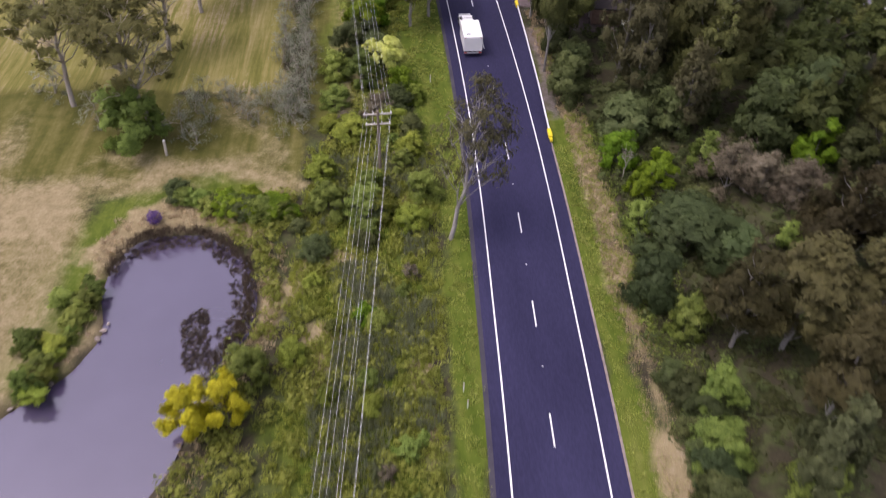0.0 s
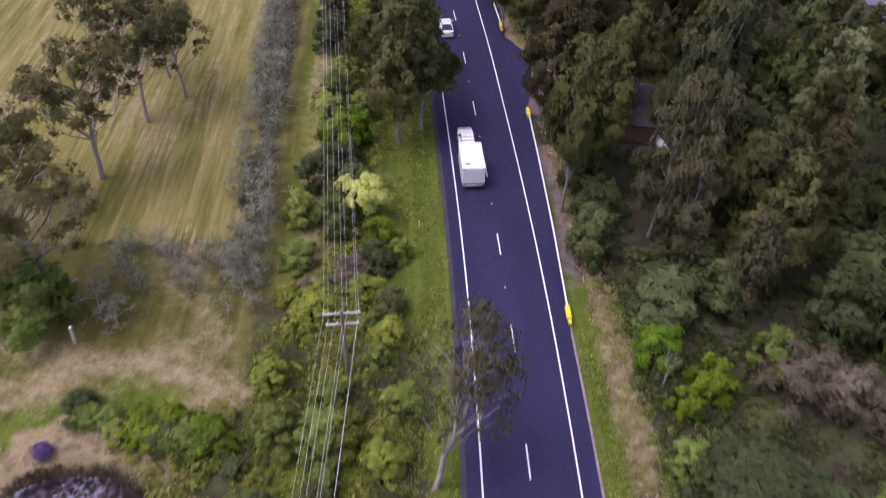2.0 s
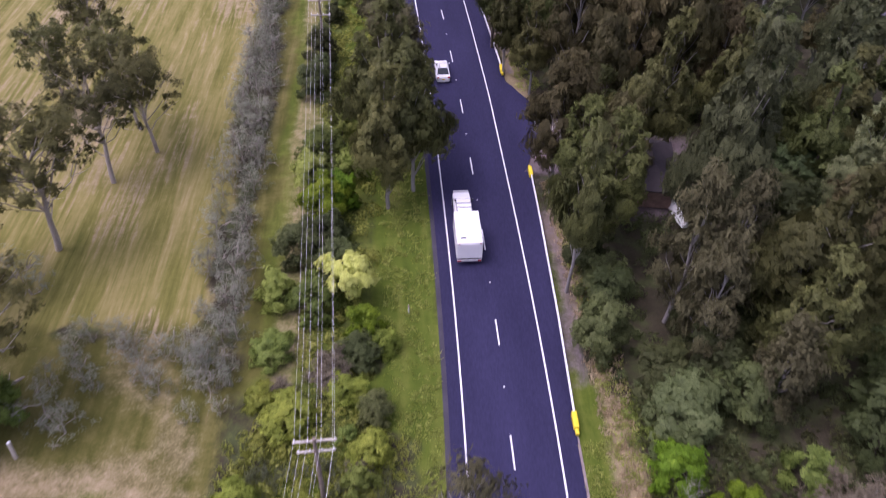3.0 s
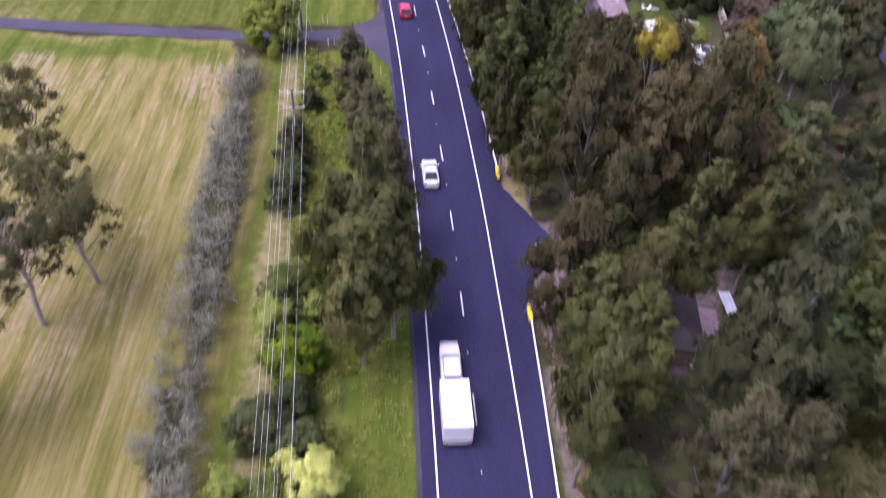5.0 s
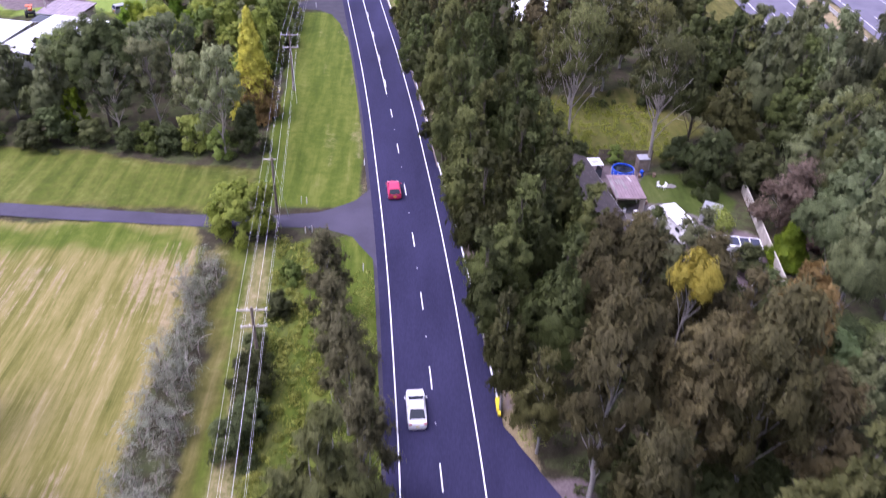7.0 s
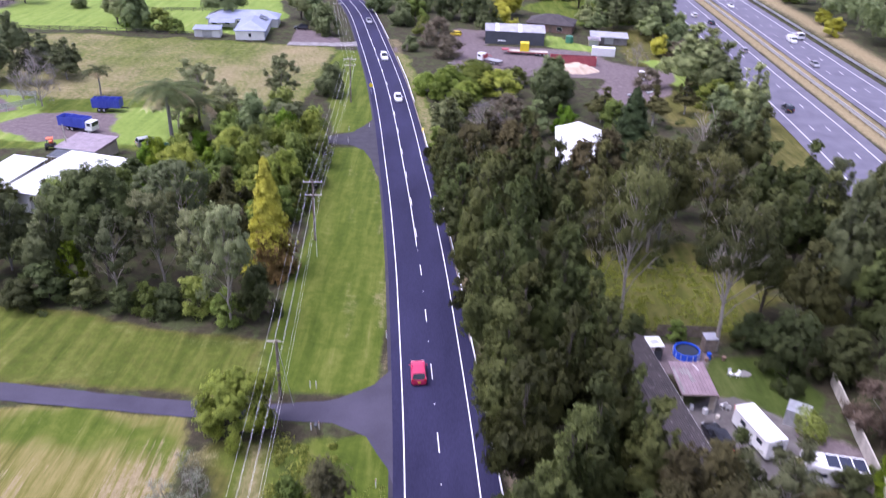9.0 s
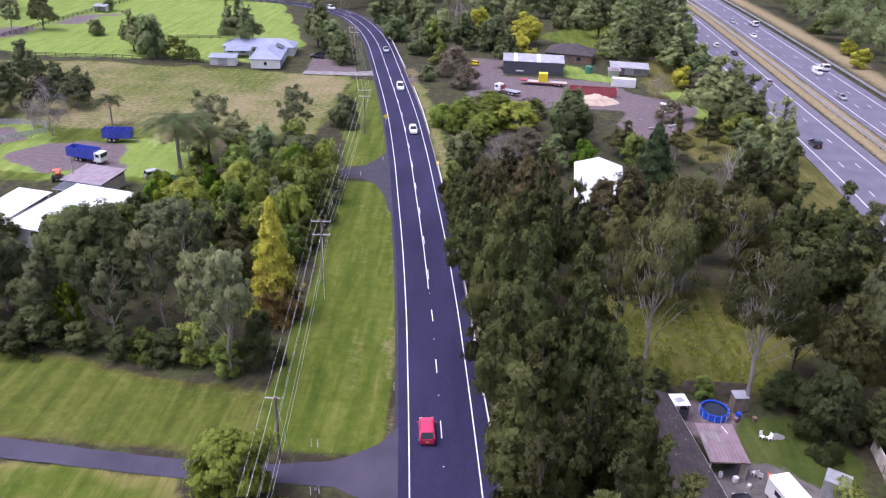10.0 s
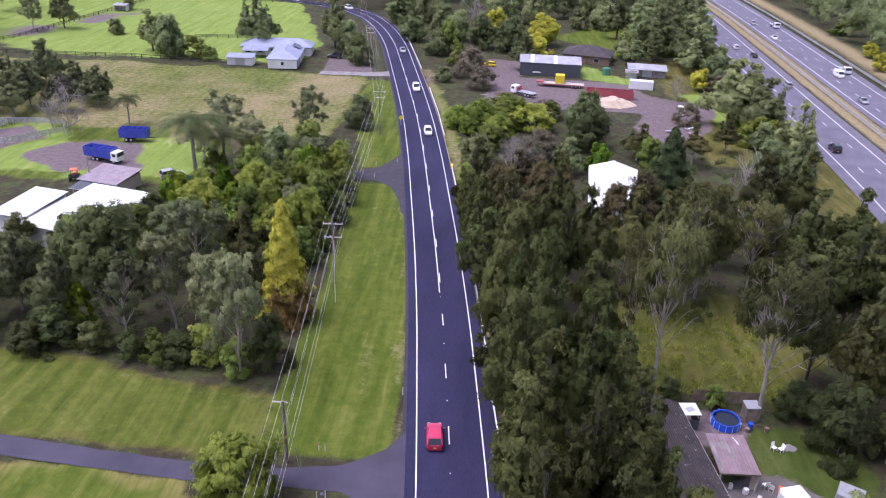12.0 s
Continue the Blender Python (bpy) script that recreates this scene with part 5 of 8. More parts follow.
grove("shrd", [(38.4, 131.8, 9, 3.6), (35.5, 138.4, 4.6, 2.4), (38.8, 136.5, 5, 2.8), (21.3, 241, 10, 6.4), (-3.6, 217.5, 6, 4.6), (50.4, 170, 8, 4.2), (37.6, 159.4, 6, 3.0), (18.6, 139.8, 4, 1.6), (21.8, 140, 3, 1.6), (44, 132, 7, 3.4), (57, 218, 8, 4.4), (62, 238, 6, 3.6)])
grove("grey", [(48.5, 256, 5, 4.4), (10, 224, 6, 5), (24, 205, 5, 3)])
grove("yg", [(21.9, 217, 6, 2.8)])
plant("shrt", 22.2, 232, 9, 5.4)
grove("lime", [(3.8, 247, 7, 6.4), (-3.2, 241, 7, 5.4), (9.6, 244, 6, 5.4), (-8.6, 243, 5, 4.0), (1, 237, 5, 4.0)])
grove("shr", [(27, 139.4, 2.6, 1.5), (-1, 228, 5, 4.4), (14, 253, 4.4, 3.6), (24, 252, 5, 3.6), (33, 222, 6, 3.8), (-5, 206, 4, 2.4), (-2, 199, 4.4, 2.6)])
grove("cyp", [(33.4, 204.4, 14.6, 4.9)])
plant("bare", 4.2, 213.5, 7.5, 5.6)
plant("bare", 50.2, 277.8, 6.5, 5.0)
plant("bare", -7.2, 380, 8, 7)
plant("gumo", 31.2, 225.4, 8.5, 5.2, keep=True)
plant("yel", 58.9, 290, 6, 3.6)

# left woods, farm and far houses
plant("pine", -48.6, 148.2, 16.5, 6.2)
grove("gums", [(-40.3, 156.5, 15, 4.8), (-40.9, 148, 14, 4.4), (-43.2, 144.5, 11, 3.4), (-40.7, 227, 12, 4.8), (-57.1, 221.4, 11, 6.6), (-59.4, 211, 10, 5.6), (-49.8, 214, 9, 5.6), (-33.1, 200.4, 10, 5.2),
              (-31.5, 178.5, 9, 3.6), (-46, 162, 12, 4.6), (-34.5, 145.5, 13, 3.8), (-52, 158, 12, 4.2)])
grove("gumg", [(-55.7, 147.5, 13, 4.6), (-58.8, 144.8, 11, 3.6), (-38.8, 151.9, 10, 3.6), (-63, 150, 12, 4.4), (-66, 146, 10, 4), (-117.9, 257.5, 13, 6.4), (-106.3, 250.7, 9, 5.2), (-112.4, 240, 12, 6), (-97.5, 243.5, 8, 4.4), (-72, 152, 11, 4.4), (-121, 246, 12, 5.5), (-58, 156, 11, 4.2)])
grove("shrd", [(-26.6, 141.6, 7, 2.8), (-37.6, 140.6, 4, 2.4), (-54.5, 143.2, 5, 3.2), (-48.9, 142, 4, 2.7), (-57, 140.8, 4, 2.6), (-44, 141.2, 3.4, 2.2), (-31.2, 238.4, 7, 4.4), (-42.4, 205.7, 9, 4.6), (-36.3, 203.8, 9, 4.2),
               (-56.4, 178.5, 6, 2.8)])
grove("shr", [(-54, 168, 8, 4), (-61, 166, 8, 3.6), (-36, 196, 8, 4), (-38, 214, 8, 4.4), (-64, 141.4, 4, 2.6), (-70, 144, 5, 3), (-60, 160, 9, 4)])
grove("shr", [(-30.2, 139.6, 4.4, 2.5), (-34.4, 141.2, 5, 2.6), (-40.6, 141, 4, 2.3), (-37, 187, 9, 4.2), (-30.1, 206, 7, 3.2), (-28.4, 182.5, 7, 3.6), (-27.2, 193.4, 6, 2.8), (-26.8, 185, 5, 2.6), (-52, 190, 6, 3.4), (-47, 205, 7, 3.6), (-27.5, 174, 5, 2.6), (-53, 200, 6, 3.4)])
grove("yg", [(-53.4, 147.4, 6, 1.8), (-55, 187.6, 6, 2.9), (-58.5, 190, 4, 2), (-50, 195, 5, 2.6), (-33, 181, 6, 2.6)])
plant("con", -27.2, 152.6, 17.6, 3.6)
grove("palm", [(-55.7, 197, 13.0, 6.4), (-51.5, 201.5, 9.5, 5.0), (-84, 231, 6.4, 3.0)])
plant("bare", -93.8, 222.8, 11.5, 7.4)
grove("dead", [(-99.4, 225.8, 9.5, 4.6), (-33.5, 143.5, 8, 3)])
grove("gum", [(-109.8, 307, 13, 7.4), (-77.4, 317, 19, 8), (-73.5, 322, 14, 6.4), (-54, 323.5, 17, 8), (-153, 334, 15, 6.4)])
grove("shrd", [(-101.2, 299.8, 12, 5.8), (-132.2, 329, 5, 3.4), (-42.7, 302.5, 9, 5.2), (-49.4, 321.5, 9, 5), (-148.6, 377, 6, 3), (-46, 311, 6, 4)])
grove("shr", [(-94.2, 301, 6, 5.2), (-88, 298, 4, 3), (-104, 303, 5, 4)])
grove("gums", [(-29.4, 138.6, 17, 4.4), (-27.2, 140.2, 13, 3.0), (-45.5, 143.6, 13, 4.0), (-52, 146, 12, 4.0), (-35.2, 142.2, 12, 3.4), (-155, 336, 15, 6), (-160.2, 326.5, 12, 5)])

grove("gumg", [(-112, 232, 11, 5), (-104, 238, 10, 5), (-120, 236, 12, 6), (-100, 248, 9, 4.6)])
grove("gum", [(-66, 168, 6.5, 3.4), (-73, 167, 6.5, 3.6), (-60, 170, 7, 3.4), (-80, 165, 6.5, 3.6), (-86, 163, 7, 3.6)])

# right far: around the yard and towards the horizon
grove("grey", [(-7.2, 301, 7, 5.6), (-3.6, 280, 6, 5), (-10, 293, 5, 3.6)])
grove("shrd", [(-19.5, 321.5, 7, 5), (-29.4, 342, 8, 6.4), (-5, 334.5, 11, 7), (4.3, 331, 11, 7), (32, 379, 8, 5), (-14.9, 286.3, 4, 3.2), (-38.2, 375, 12, 8), (-27.7, 379, 14, 8), (42, 382, 9, 7), (43.6, 418, 12, 8), (-14, 345, 10, 6), (-20, 358, 10, 7), (12, 352, 9, 6)])
grove("shr", [(-15.9, 327, 10, 5.6), (161.5, 424.5, 5, 6), (-12.5, 309, 5, 3.6), (140, 396, 5, 5)])
grove("yel", [(-1.4, 359.5, 9, 6), (17.2, 345, 10, 7.4), (128, 330, 6, 4.4), (134, 352, 5, 4), (14, 336, 9, 5)])
grove("gum", [(9.1, 306.5, 12, 6), (45.4, 365, 15, 9), (57.3, 375.5, 16, 9), (67.7, 370.5, 16, 9), (71.5, 344.5, 13, 7.4), (62.3, 312, 11, 7), (52, 326, 10, 7), (45.2, 321, 8, 5), (76, 372, 8, 5), (78, 395, 14, 8), (64, 395, 15, 9), (50, 395, 14, 8)])
grove("gumb", [(0.4, 377, 14, 8), (28.3, 406, 12, 8), (43.5, 330, 9, 6), (15, 395, 12, 8), (60, 340, 11, 7), (66, 328, 10, 6)])
grove("dead", [(-9.8, 396, 12, 8)])

grove("gum", [(36.5, 38.5, 15, 5), (42, 38, 15, 5), (35, 46, 16, 5), (40, 49, 16, 5), (45, 58, 16, 5), (36, 58, 16, 4.8), (31, 68, 15, 4.4), (38, 68, 16, 4.8), (45, 76, 16, 5), (34, 33, 13, 4.8), (40, 24, 13, 5), (46, 34, 14, 5)])
for x, y, h, r in ((11.6, 57, 16, 4.8), (9.8, 62.4, 14, 4.0), (13.4, 68.5, 13, 4.2)):
    plant("gum", x, y, h, r, keep=True)
for x, y, h, r in ((13.5, 116, 15, 4.2), (14.2, 123, 15, 4.2), (13.0, 130, 15.5, 4.2), (11, 138, 17, 4.2), (16, 110.5, 13, 4.0)):
    plant("gum", x, y, h, r, keep=True)
for i in range(26):
    y = 228 + i * 4.0
    plant(edge_rnd.choice(("gum", "shrd", "lime", "shrd", "gum", "grey")), edge_rnd.uniform(60, 69) + 0.05 * (y - 230), y, edge_rnd.uniform(4, 9), edge_rnd.uniform(3, 5))
grove("shrd", [(-78, 160, 6, 4), (-84, 158, 6, 4), (-72, 158, 7, 4), (-66, 157, 7, 4), (-90, 160, 6, 4)])
plant("yel", 12.8, 313.4, 10, 7)
for row in ((58.4, 256, 17, 8.6), (63.4, 246.5, 15, 7.4), (55, 336, 17, 9), (66, 331, 18, 9), (60.5, 322, 15, 8), (71.5, 352, 18, 9), (71, 380, 19, 10), (62, 362, 18, 10), (52, 352, 17, 9)):
    plant("gum", *row, keep=True)
for x, y, h in ((58, 152, 17), (62, 156, 15.5), (54, 164, 16.5), (60, 164, 14.5), (65, 160, 13)):
    plant("gumg", x, y, h, 5, keep=True)
grove("gumg", [(58, 148, 17, 5), (61, 147, 17, 5), (56, 138, 17, 5), (57, 128, 17, 5)])
grove("gum", [(60, 137, 17, 5), (58, 120, 17, 5), (53, 126, 16, 5), (62, 153, 15, 5), (63, 166, 12, 5), (55, 116, 17, 5)])
for i in range(34):
    y = 24 + i * 4.0
    plant(edge_rnd.choice(("gumg", "gum", "gumb")), edge_rnd.uniform(42, 49) + 0.12 * (y - 60), y, edge_rnd.uniform(9, 15), edge_rnd.uniform(4.2, 5.2))

# lower trees leaning over the far road edge
for i in range(25):
    y = 100 + i * 3.6
    x, y = road_x(y) + edge_rnd.uniform(6.0, 6.8), y + edge_rnd.uniform(-1.0, 1.0)
    if all((x - a) ** 2 + (y - b) ** 2 > 7 for a, b, c in tall_spots):
        plant("gum", x, y, edge_rnd.uniform(11, 16), edge_rnd.uniform(3.2, 4.2), keep=True)

# dark understorey between the tall trees on the right
under = random.Random(61)
for i in range(72):
    x, y = under.uniform(15, 46), under.uniform(39, 106)
    if not (13 < x < 28 and 58 < y < 76) and not (x > 24 and y > 98):
        h = under.uniform(3.2, 6.5)
        plant(under.choice(("shrd", "shrd", "shrd", "shrt")), x, y, h, h * under.uniform(0.55, 0.75))

# the highest crowns towards the motorway
for row in ((48.4, 145.6, 20.4, 4.8), (52.8, 147.0, 21.4, 5.0), (57.6, 144.0, 22.4, 5.0), (62.2, 141.0, 23.0, 5.0), (56.4, 137.0, 21.0, 5.0)):
    plant("gumg", *row, keep=True)
# tall belt between the wooded block and the motorway
belt = random.Random(83)
for i in range(60):
    y = belt.uniform(112, 166)
    x = belt.uniform(50, 62) + 0.06 * (y - 112)
    if all((x - a) ** 2 + (y - b) ** 2 > 13 for a, b, c in tall_spots):
        plant(belt.choice(("gumg", "gum", "gumg")), x, y, belt.uniform(15, 19.5), belt.uniform(4.4, 5.4), keep=True)

# lighter and browner crowns among the left woods
grove("gumo", [(-36, 164, 12, 4.4), (-32.2, 154.5, 10, 3.4)])
grove("lime", [(-29.4, 176, 9, 3.6), (-32, 189, 9.5, 4.2), (-36, 181, 9, 4.2), (-30, 200, 8, 3.6), (-33, 170, 8, 3.8), (-49.1, 182.6, 7, 3.7), (-41.5, 189.2, 8, 3.9)])
grove("shr", [(-47, 172, 8, 4), (-41, 168, 8, 4), (-28.6, 168, 6, 2.8), (-45, 197, 8, 4), (-30, 161, 7, 3.4)])
grove("yg", [(-52.5, 177, 5, 2.6), (-45.5, 186, 5, 2.4), (-34, 195, 9.5, 3.2)])
grove("shr", [(-40.3, 178.7, 8, 3.8), (-29.6, 183.5, 9, 3.8)])


def far_woods():
    """Woods that nobody could count, out to the skyline."""
    rng = np.random.default_rng(5)
    base, V, F = 0, [], []

    def add(x, y, h, r, n):
        nonlocal base
        lob = [(x + rng.normal(0, r * 0.4), y + rng.normal(0, r * 0.4), h * rng.uniform(0.35, 0.85), r * 0.5, h * 0.2) for _ in range(7)]
        v, f = crown_of(rng, lob, n, 2.2, 1.4, 0.2, 0.5)
        cv, ct, _ = cores(rng, lob, 0.8, 10)
        V.extend((v, cv))
        F.extend([tuple(q) for q in f + base] + [tuple(q) for q in ct + base + len(v)])
        base += len(v) + len(cv)

    spots = []
    for _ in range(520):
        spots.append((rng.uniform(136, 330), rng.uniform(240, 640)))
    for _ in range(420):
        spots.append((rng.uniform(-70, 80), rng.uniform(402, 640)))
    for _ in range(360):
        spots.append((rng.uniform(-330, -60), rng.uniform(430, 640)))
    for _ in range(120):
        spots.append((rng.uniform(-300, -175), rng.uniform(300, 430)))
    for x, y in spots:
        if 84 < x < 150 and y < 640 and x < 132 + 0.03 * (y - 300):
            continue
        h = rng.uniform(9, 17)
        add(x, y, h, rng.uniform(3.5, 6.5), 46)
    # haze is mixed into this leaf colour too
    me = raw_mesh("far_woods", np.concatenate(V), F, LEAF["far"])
    tagged(new("far_woods", me), "dense dark eucalypt woods out to the skyline", "woods", kind="stuff")


far_woods()


def undergrowth(name, leaf, label, spots, n, size, height, seed):
    rng = np.random.default_rng(seed)
    V, F, base = [], [], 0
    for x, y in spots:
        r = rng.uniform(0.4, 1.2)
        h = rng.uniform(0.4, 1.0) * height
        v, f = crown_of(rng, [(x, y, h * 0.35, r, h * 0.6)], n, size * 1.5, size * 0.9, 0.0, 0.3)
        V.append(v)
        F.append(f + base)
        base += len(v)
    me = raw_mesh(name, np.concatenate(V), np.concatenate(F), LEAF[leaf])
    tagged(new(name, me), label, "undergrowth", kind="stuff")


ug = np.random.default_rng(9)
woods = [(road_x(y) + ug.uniform(9.5, 48), y) for y in ug.uniform(-20, 112, 1500)]
woods = [(x, y) for x, y in woods if not (13 < x < 28 and 62 < y < 76) and not (22 < x < 43 and 100 < y)]
woods += [(ug.uniform(1, 60), y) for y in ug.uniform(158, 235, 500)] + [(ug.uniform(-70, -26), y) for y in ug.uniform(139, 205, 500)]
undergrowth("undergrowth", "shrd", "low dark leafy undergrowth between the trees", woods[::2], 40, 0.30, 1.1, 3)
low = [(road_x(y) + ug.uniform(9.8, 30), y) for y in ug.uniform(-6, 40, 520)]
undergrowth("litter_plants", "shrd", "low ferny ground cover over leaf litter", low, 44, 0.22, 0.55, 6)
grassy = [(road_x(y) + ug.uniform(9.6, 15), y) for y in ug.uniform(-6, 40, 200)]
undergrowth("weedy_edge", "weed", "rank weeds along the wood's edge", grassy, 36, 0.2, 0.6, 7)
strip_spots = [(road_x(y) + ug.uniform(-21, -8.6), y) for y in ug.uniform(-30, 40, 620)] + [(road_x(y) + ug.uniform(-17, -10.5), y) for y in ug.uniform(40, 118, 260)]
strip_spots += [(ug.uniform(-30, -22), ug.uniform(-14, 28)) for _ in range(240)]
strip_spots = [(x, y) for x, y in strip_spots if inside(POND, np.array([x]), np.array([y]))[0] < -0.5]
undergrowth("bank_plants", "weed", "tangled green weeds below the power line", strip_spots, 50, 0.24, 0.9, 4)


def grass_tufts(name, leaf, label, spots, blades, height, seed):
    rng = np.random.default_rng(seed)
    P = np.repeat(np.array(spots), blades, 0)
    n = len(P)
    base = np.stack([P[:, 0] + rng.normal(0, 0.16, n), P[:, 1] + rng.normal(0, 0.16, n), np.full(n, -0.05)], 1)
    tip = base + np.stack([rng.normal(0, 0.16, n), rng.normal(0, 0.16, n), rng.uniform(0.5, 1.2, n) * height], 1)
    side = np.stack([rng.normal(0, 0.05, n), rng.normal(0, 0.05, n), np.zeros(n)], 1)
    v = np.stack([base - side, base + side, tip], 1).reshape(-1, 3)
    me = raw_mesh(name, v, np.arange(3 * n).reshape(n, 3), LEAF[leaf])
    tagged(new(name, me), label, "grass", kind="stuff")


g = np.random.default_rng(21)
verge = [(road_x(y) + s, y) for y, s in zip(g.uniform(-15, 118, 2600), g.uniform(5.6, 10.5, 2600)) if not 63 < y < 86 and not (s < 7.6 and y > 36)]
verge += [(road_x(y) - s, y) for y, s in zip(g.uniform(-15, 112, 1500), g.uniform(5.3, 10.0, 1500))]
grass_tufts("verge_grass", "grass", "uneven green and yellow verge grass", verge, 16, 0.28, 31)
weeds = [(road_x(y) - s, y) for y, s in zip(g.uniform(-30, 36, 2600), g.uniform(8.0, 22, 2600))] + [(g.uniform(14, 38), g.uniform(141, 160)) for _ in range(500)]
weeds = [(x, y) for x, y in weeds if inside(POND, np.array([x]), np.array([y]))[0] < -0.4]
grass_tufts("tall_grass", "weed", "tall rank grass below the power line", weeds, 18, 0.6, 33)
dry = [(road_x(y) + s, y) for y, s in zip(g.uniform(-15, 68, 900), g.uniform(7.2, 10.0, 900))]
dry += [(x, y) for x, y in zip(g.uniform(-40, -22, 2600), g.uniform(-12, 33, 2600)) if -2.6 < inside(POND, np.array([x]), np.array([y]))[0] + g.uniform(0, 1.5) < -0.2]
grass_tufts("dry_grass", "straw", "pale dry grass on the banks and verge", dry, 14, 0.4, 32)
soft_patch = [(x, y) for x, y in zip(g.uniform(-19, -8.5, 2600), g.uniform(-24, 34, 2600)) if lattice(np.array([x]), np.array([y]), 5.0, 63)[0] > 0.56]
grass_tufts("pale_grass", "pale", "soft pale seeding grass among the weeds", soft_patch, 26, 0.95, 35)
# reeds along the rim, also standing in for the bank's dark reflection
reeds = [(x, y) for x, y in zip(g.uniform(-40, -24, 3600), g.uniform(4, 24, 3600)) if -0.5 < inside(POND, np.array([x]), np.array([y]))[0] < 0.45 and (y > 17 or x > -29)]
grass_tufts("reeds", "reed", "dark brown reeds at the pond's edge, imitating the bank's reflection", reeds, 12, 0.7, 34)


def pond_weed():
    """Dark flakes at the water's surface imitating reflections, thick along the far bank and in one patch."""
    rng = np.random.default_rng(41)
    x, y = rng.uniform(-39, -24, 9000), rng.uniform(3, 24, 9000)
    sd = inside(POND, x, y)
    # bank: the mirrored bank's dark band; patch: a mirrored tree
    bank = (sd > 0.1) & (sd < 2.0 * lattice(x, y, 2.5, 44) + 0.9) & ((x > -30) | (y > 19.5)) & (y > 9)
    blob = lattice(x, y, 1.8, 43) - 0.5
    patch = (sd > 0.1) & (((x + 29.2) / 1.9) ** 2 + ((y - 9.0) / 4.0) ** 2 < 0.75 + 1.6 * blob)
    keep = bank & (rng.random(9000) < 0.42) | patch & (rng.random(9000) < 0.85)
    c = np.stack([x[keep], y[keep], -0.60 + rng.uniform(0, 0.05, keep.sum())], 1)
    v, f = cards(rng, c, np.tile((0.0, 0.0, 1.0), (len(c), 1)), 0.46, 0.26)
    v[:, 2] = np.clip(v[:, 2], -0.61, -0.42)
    tagged(new("pond_weed", raw_mesh("pond_weed", v, f, LEAF["reflection"])), "dark brown flakes on the pond's surface imitating reflected trees and bank", "pond weed", kind="stuff")


pond_weed()


# ---- roadside: rails, poles, wires, posts ----
def guard_rail(y0, y1, d0, d1, yellow0, yellow1):
    """A W-beam rail on posts, bright on top, with yellow end pieces."""
    ob = thing("guard_rail", pose(0, 0, 0), "galvanised W-beam guard rail on steel posts" + (" with yellow end" if yellow0 or yellow1 else ""), "guard rail", "guard rails along the road")
    n = max(2, int((y1 - y0) / 2))
    pts = [Vector((road_x(y0 + (y1 - y0) * i / n) + d0 + (d1 - d0) * i / n, y0 + (y1 - y0) * i / n, 0)) for i in range(n + 1)]
    prof = [(0.0, 0.42), (0.05, 0.48), (0.0, 0.56), (0.05, 0.66), (-0.03, 0.72), (-0.05, 0.72), (-0.02, 0.56), (-0.05, 0.42)]
    rings = [[(p.x - u, p.y, h) for u, h in prof] for p in pts]
    part("beam", loft(rings), GALV, ob)
    part("top_edge", loft([[(p.x - u, p.y, h) for u, h in ((0.07, 0.722), (0.07, 0.752), (-0.08, 0.752), (-0.08, 0.722))] for p in pts]), RAIL_TOP, ob, "bright white upper edge")
    post = bm_mesh("post", box(0.12, 0, 0.33, 0.12, 0.1, 0.7), TIMBER_DARK)
    for p in pts[1:-1]:
        part("post", post, None, ob).location = p
    for p, on, sg in ((pts[0], yellow0, -1), (pts[-1], yellow1, 1)):
        if on:
            bm = box(p.x, p.y + sg * 0.3, 0.55, 0.42, 1.5, 0.5, bevel=0.08)
            block(bm, p.x + 0.02, p.y + sg * 1.1, 0.42, 0.3, 0.9, 0.3, bevel=0.08)
            part("end_terminal", bm, YELLOW, ob, "bright yellow end terminal")
    return ob


for args in ((37.2, 68.4, 5.15, 6.2, 1, 1), (90.8, 137, 6.05, 5.25, 1, 0), (143, 214, 5.3, 5.3, 0, 1), (234, 276, 5.4, 5.6, 0, 0), (298, 345, 5.5, 5.4, 0, 0)):
    guard_rail(*args)
for a in (-13.2, -9.2, 13.2, 34.5):
    ob = thing("guard_rail", pose(0, 0, 0), "long galvanised motorway barrier on posts", "guard rail", "motorway barriers")
    off = {-13.2: 12.2, -9.2: 13.0, 13.2: 33.6, 34.5: 34.4}[a]
    for nm, z0, h, w in (("beam", 0.45, 0.32, 0.08),):
        part(nm, ribbon(MOTOR_LINE, off - w, off + w, z0, h), GALV, ob)
    post = bm_mesh("post", box(0, 0, 0.3, 0.1, 0.14, 0.62), TIMBER_DARK)
    for p in MOTOR_LINE:
        if 190 < p.y < 500:
            for k in (0, 4):
                part("post", post, None, ob).location = (p.x + off, p.y + k, 0)

POLES = [(-17.7, -36, 8.0, 6.7), (-13.2, 30.9, 7.5, 6.3), (-18.0, 96.2, 7.0, 5.0), (-22.8, 163, 9.5, 7.4), (-26.2, 234, 10.0, 8.6), (-39.3, 306, 10.4, 9.0), (-57.5, 392, 10.5, 9.1)]


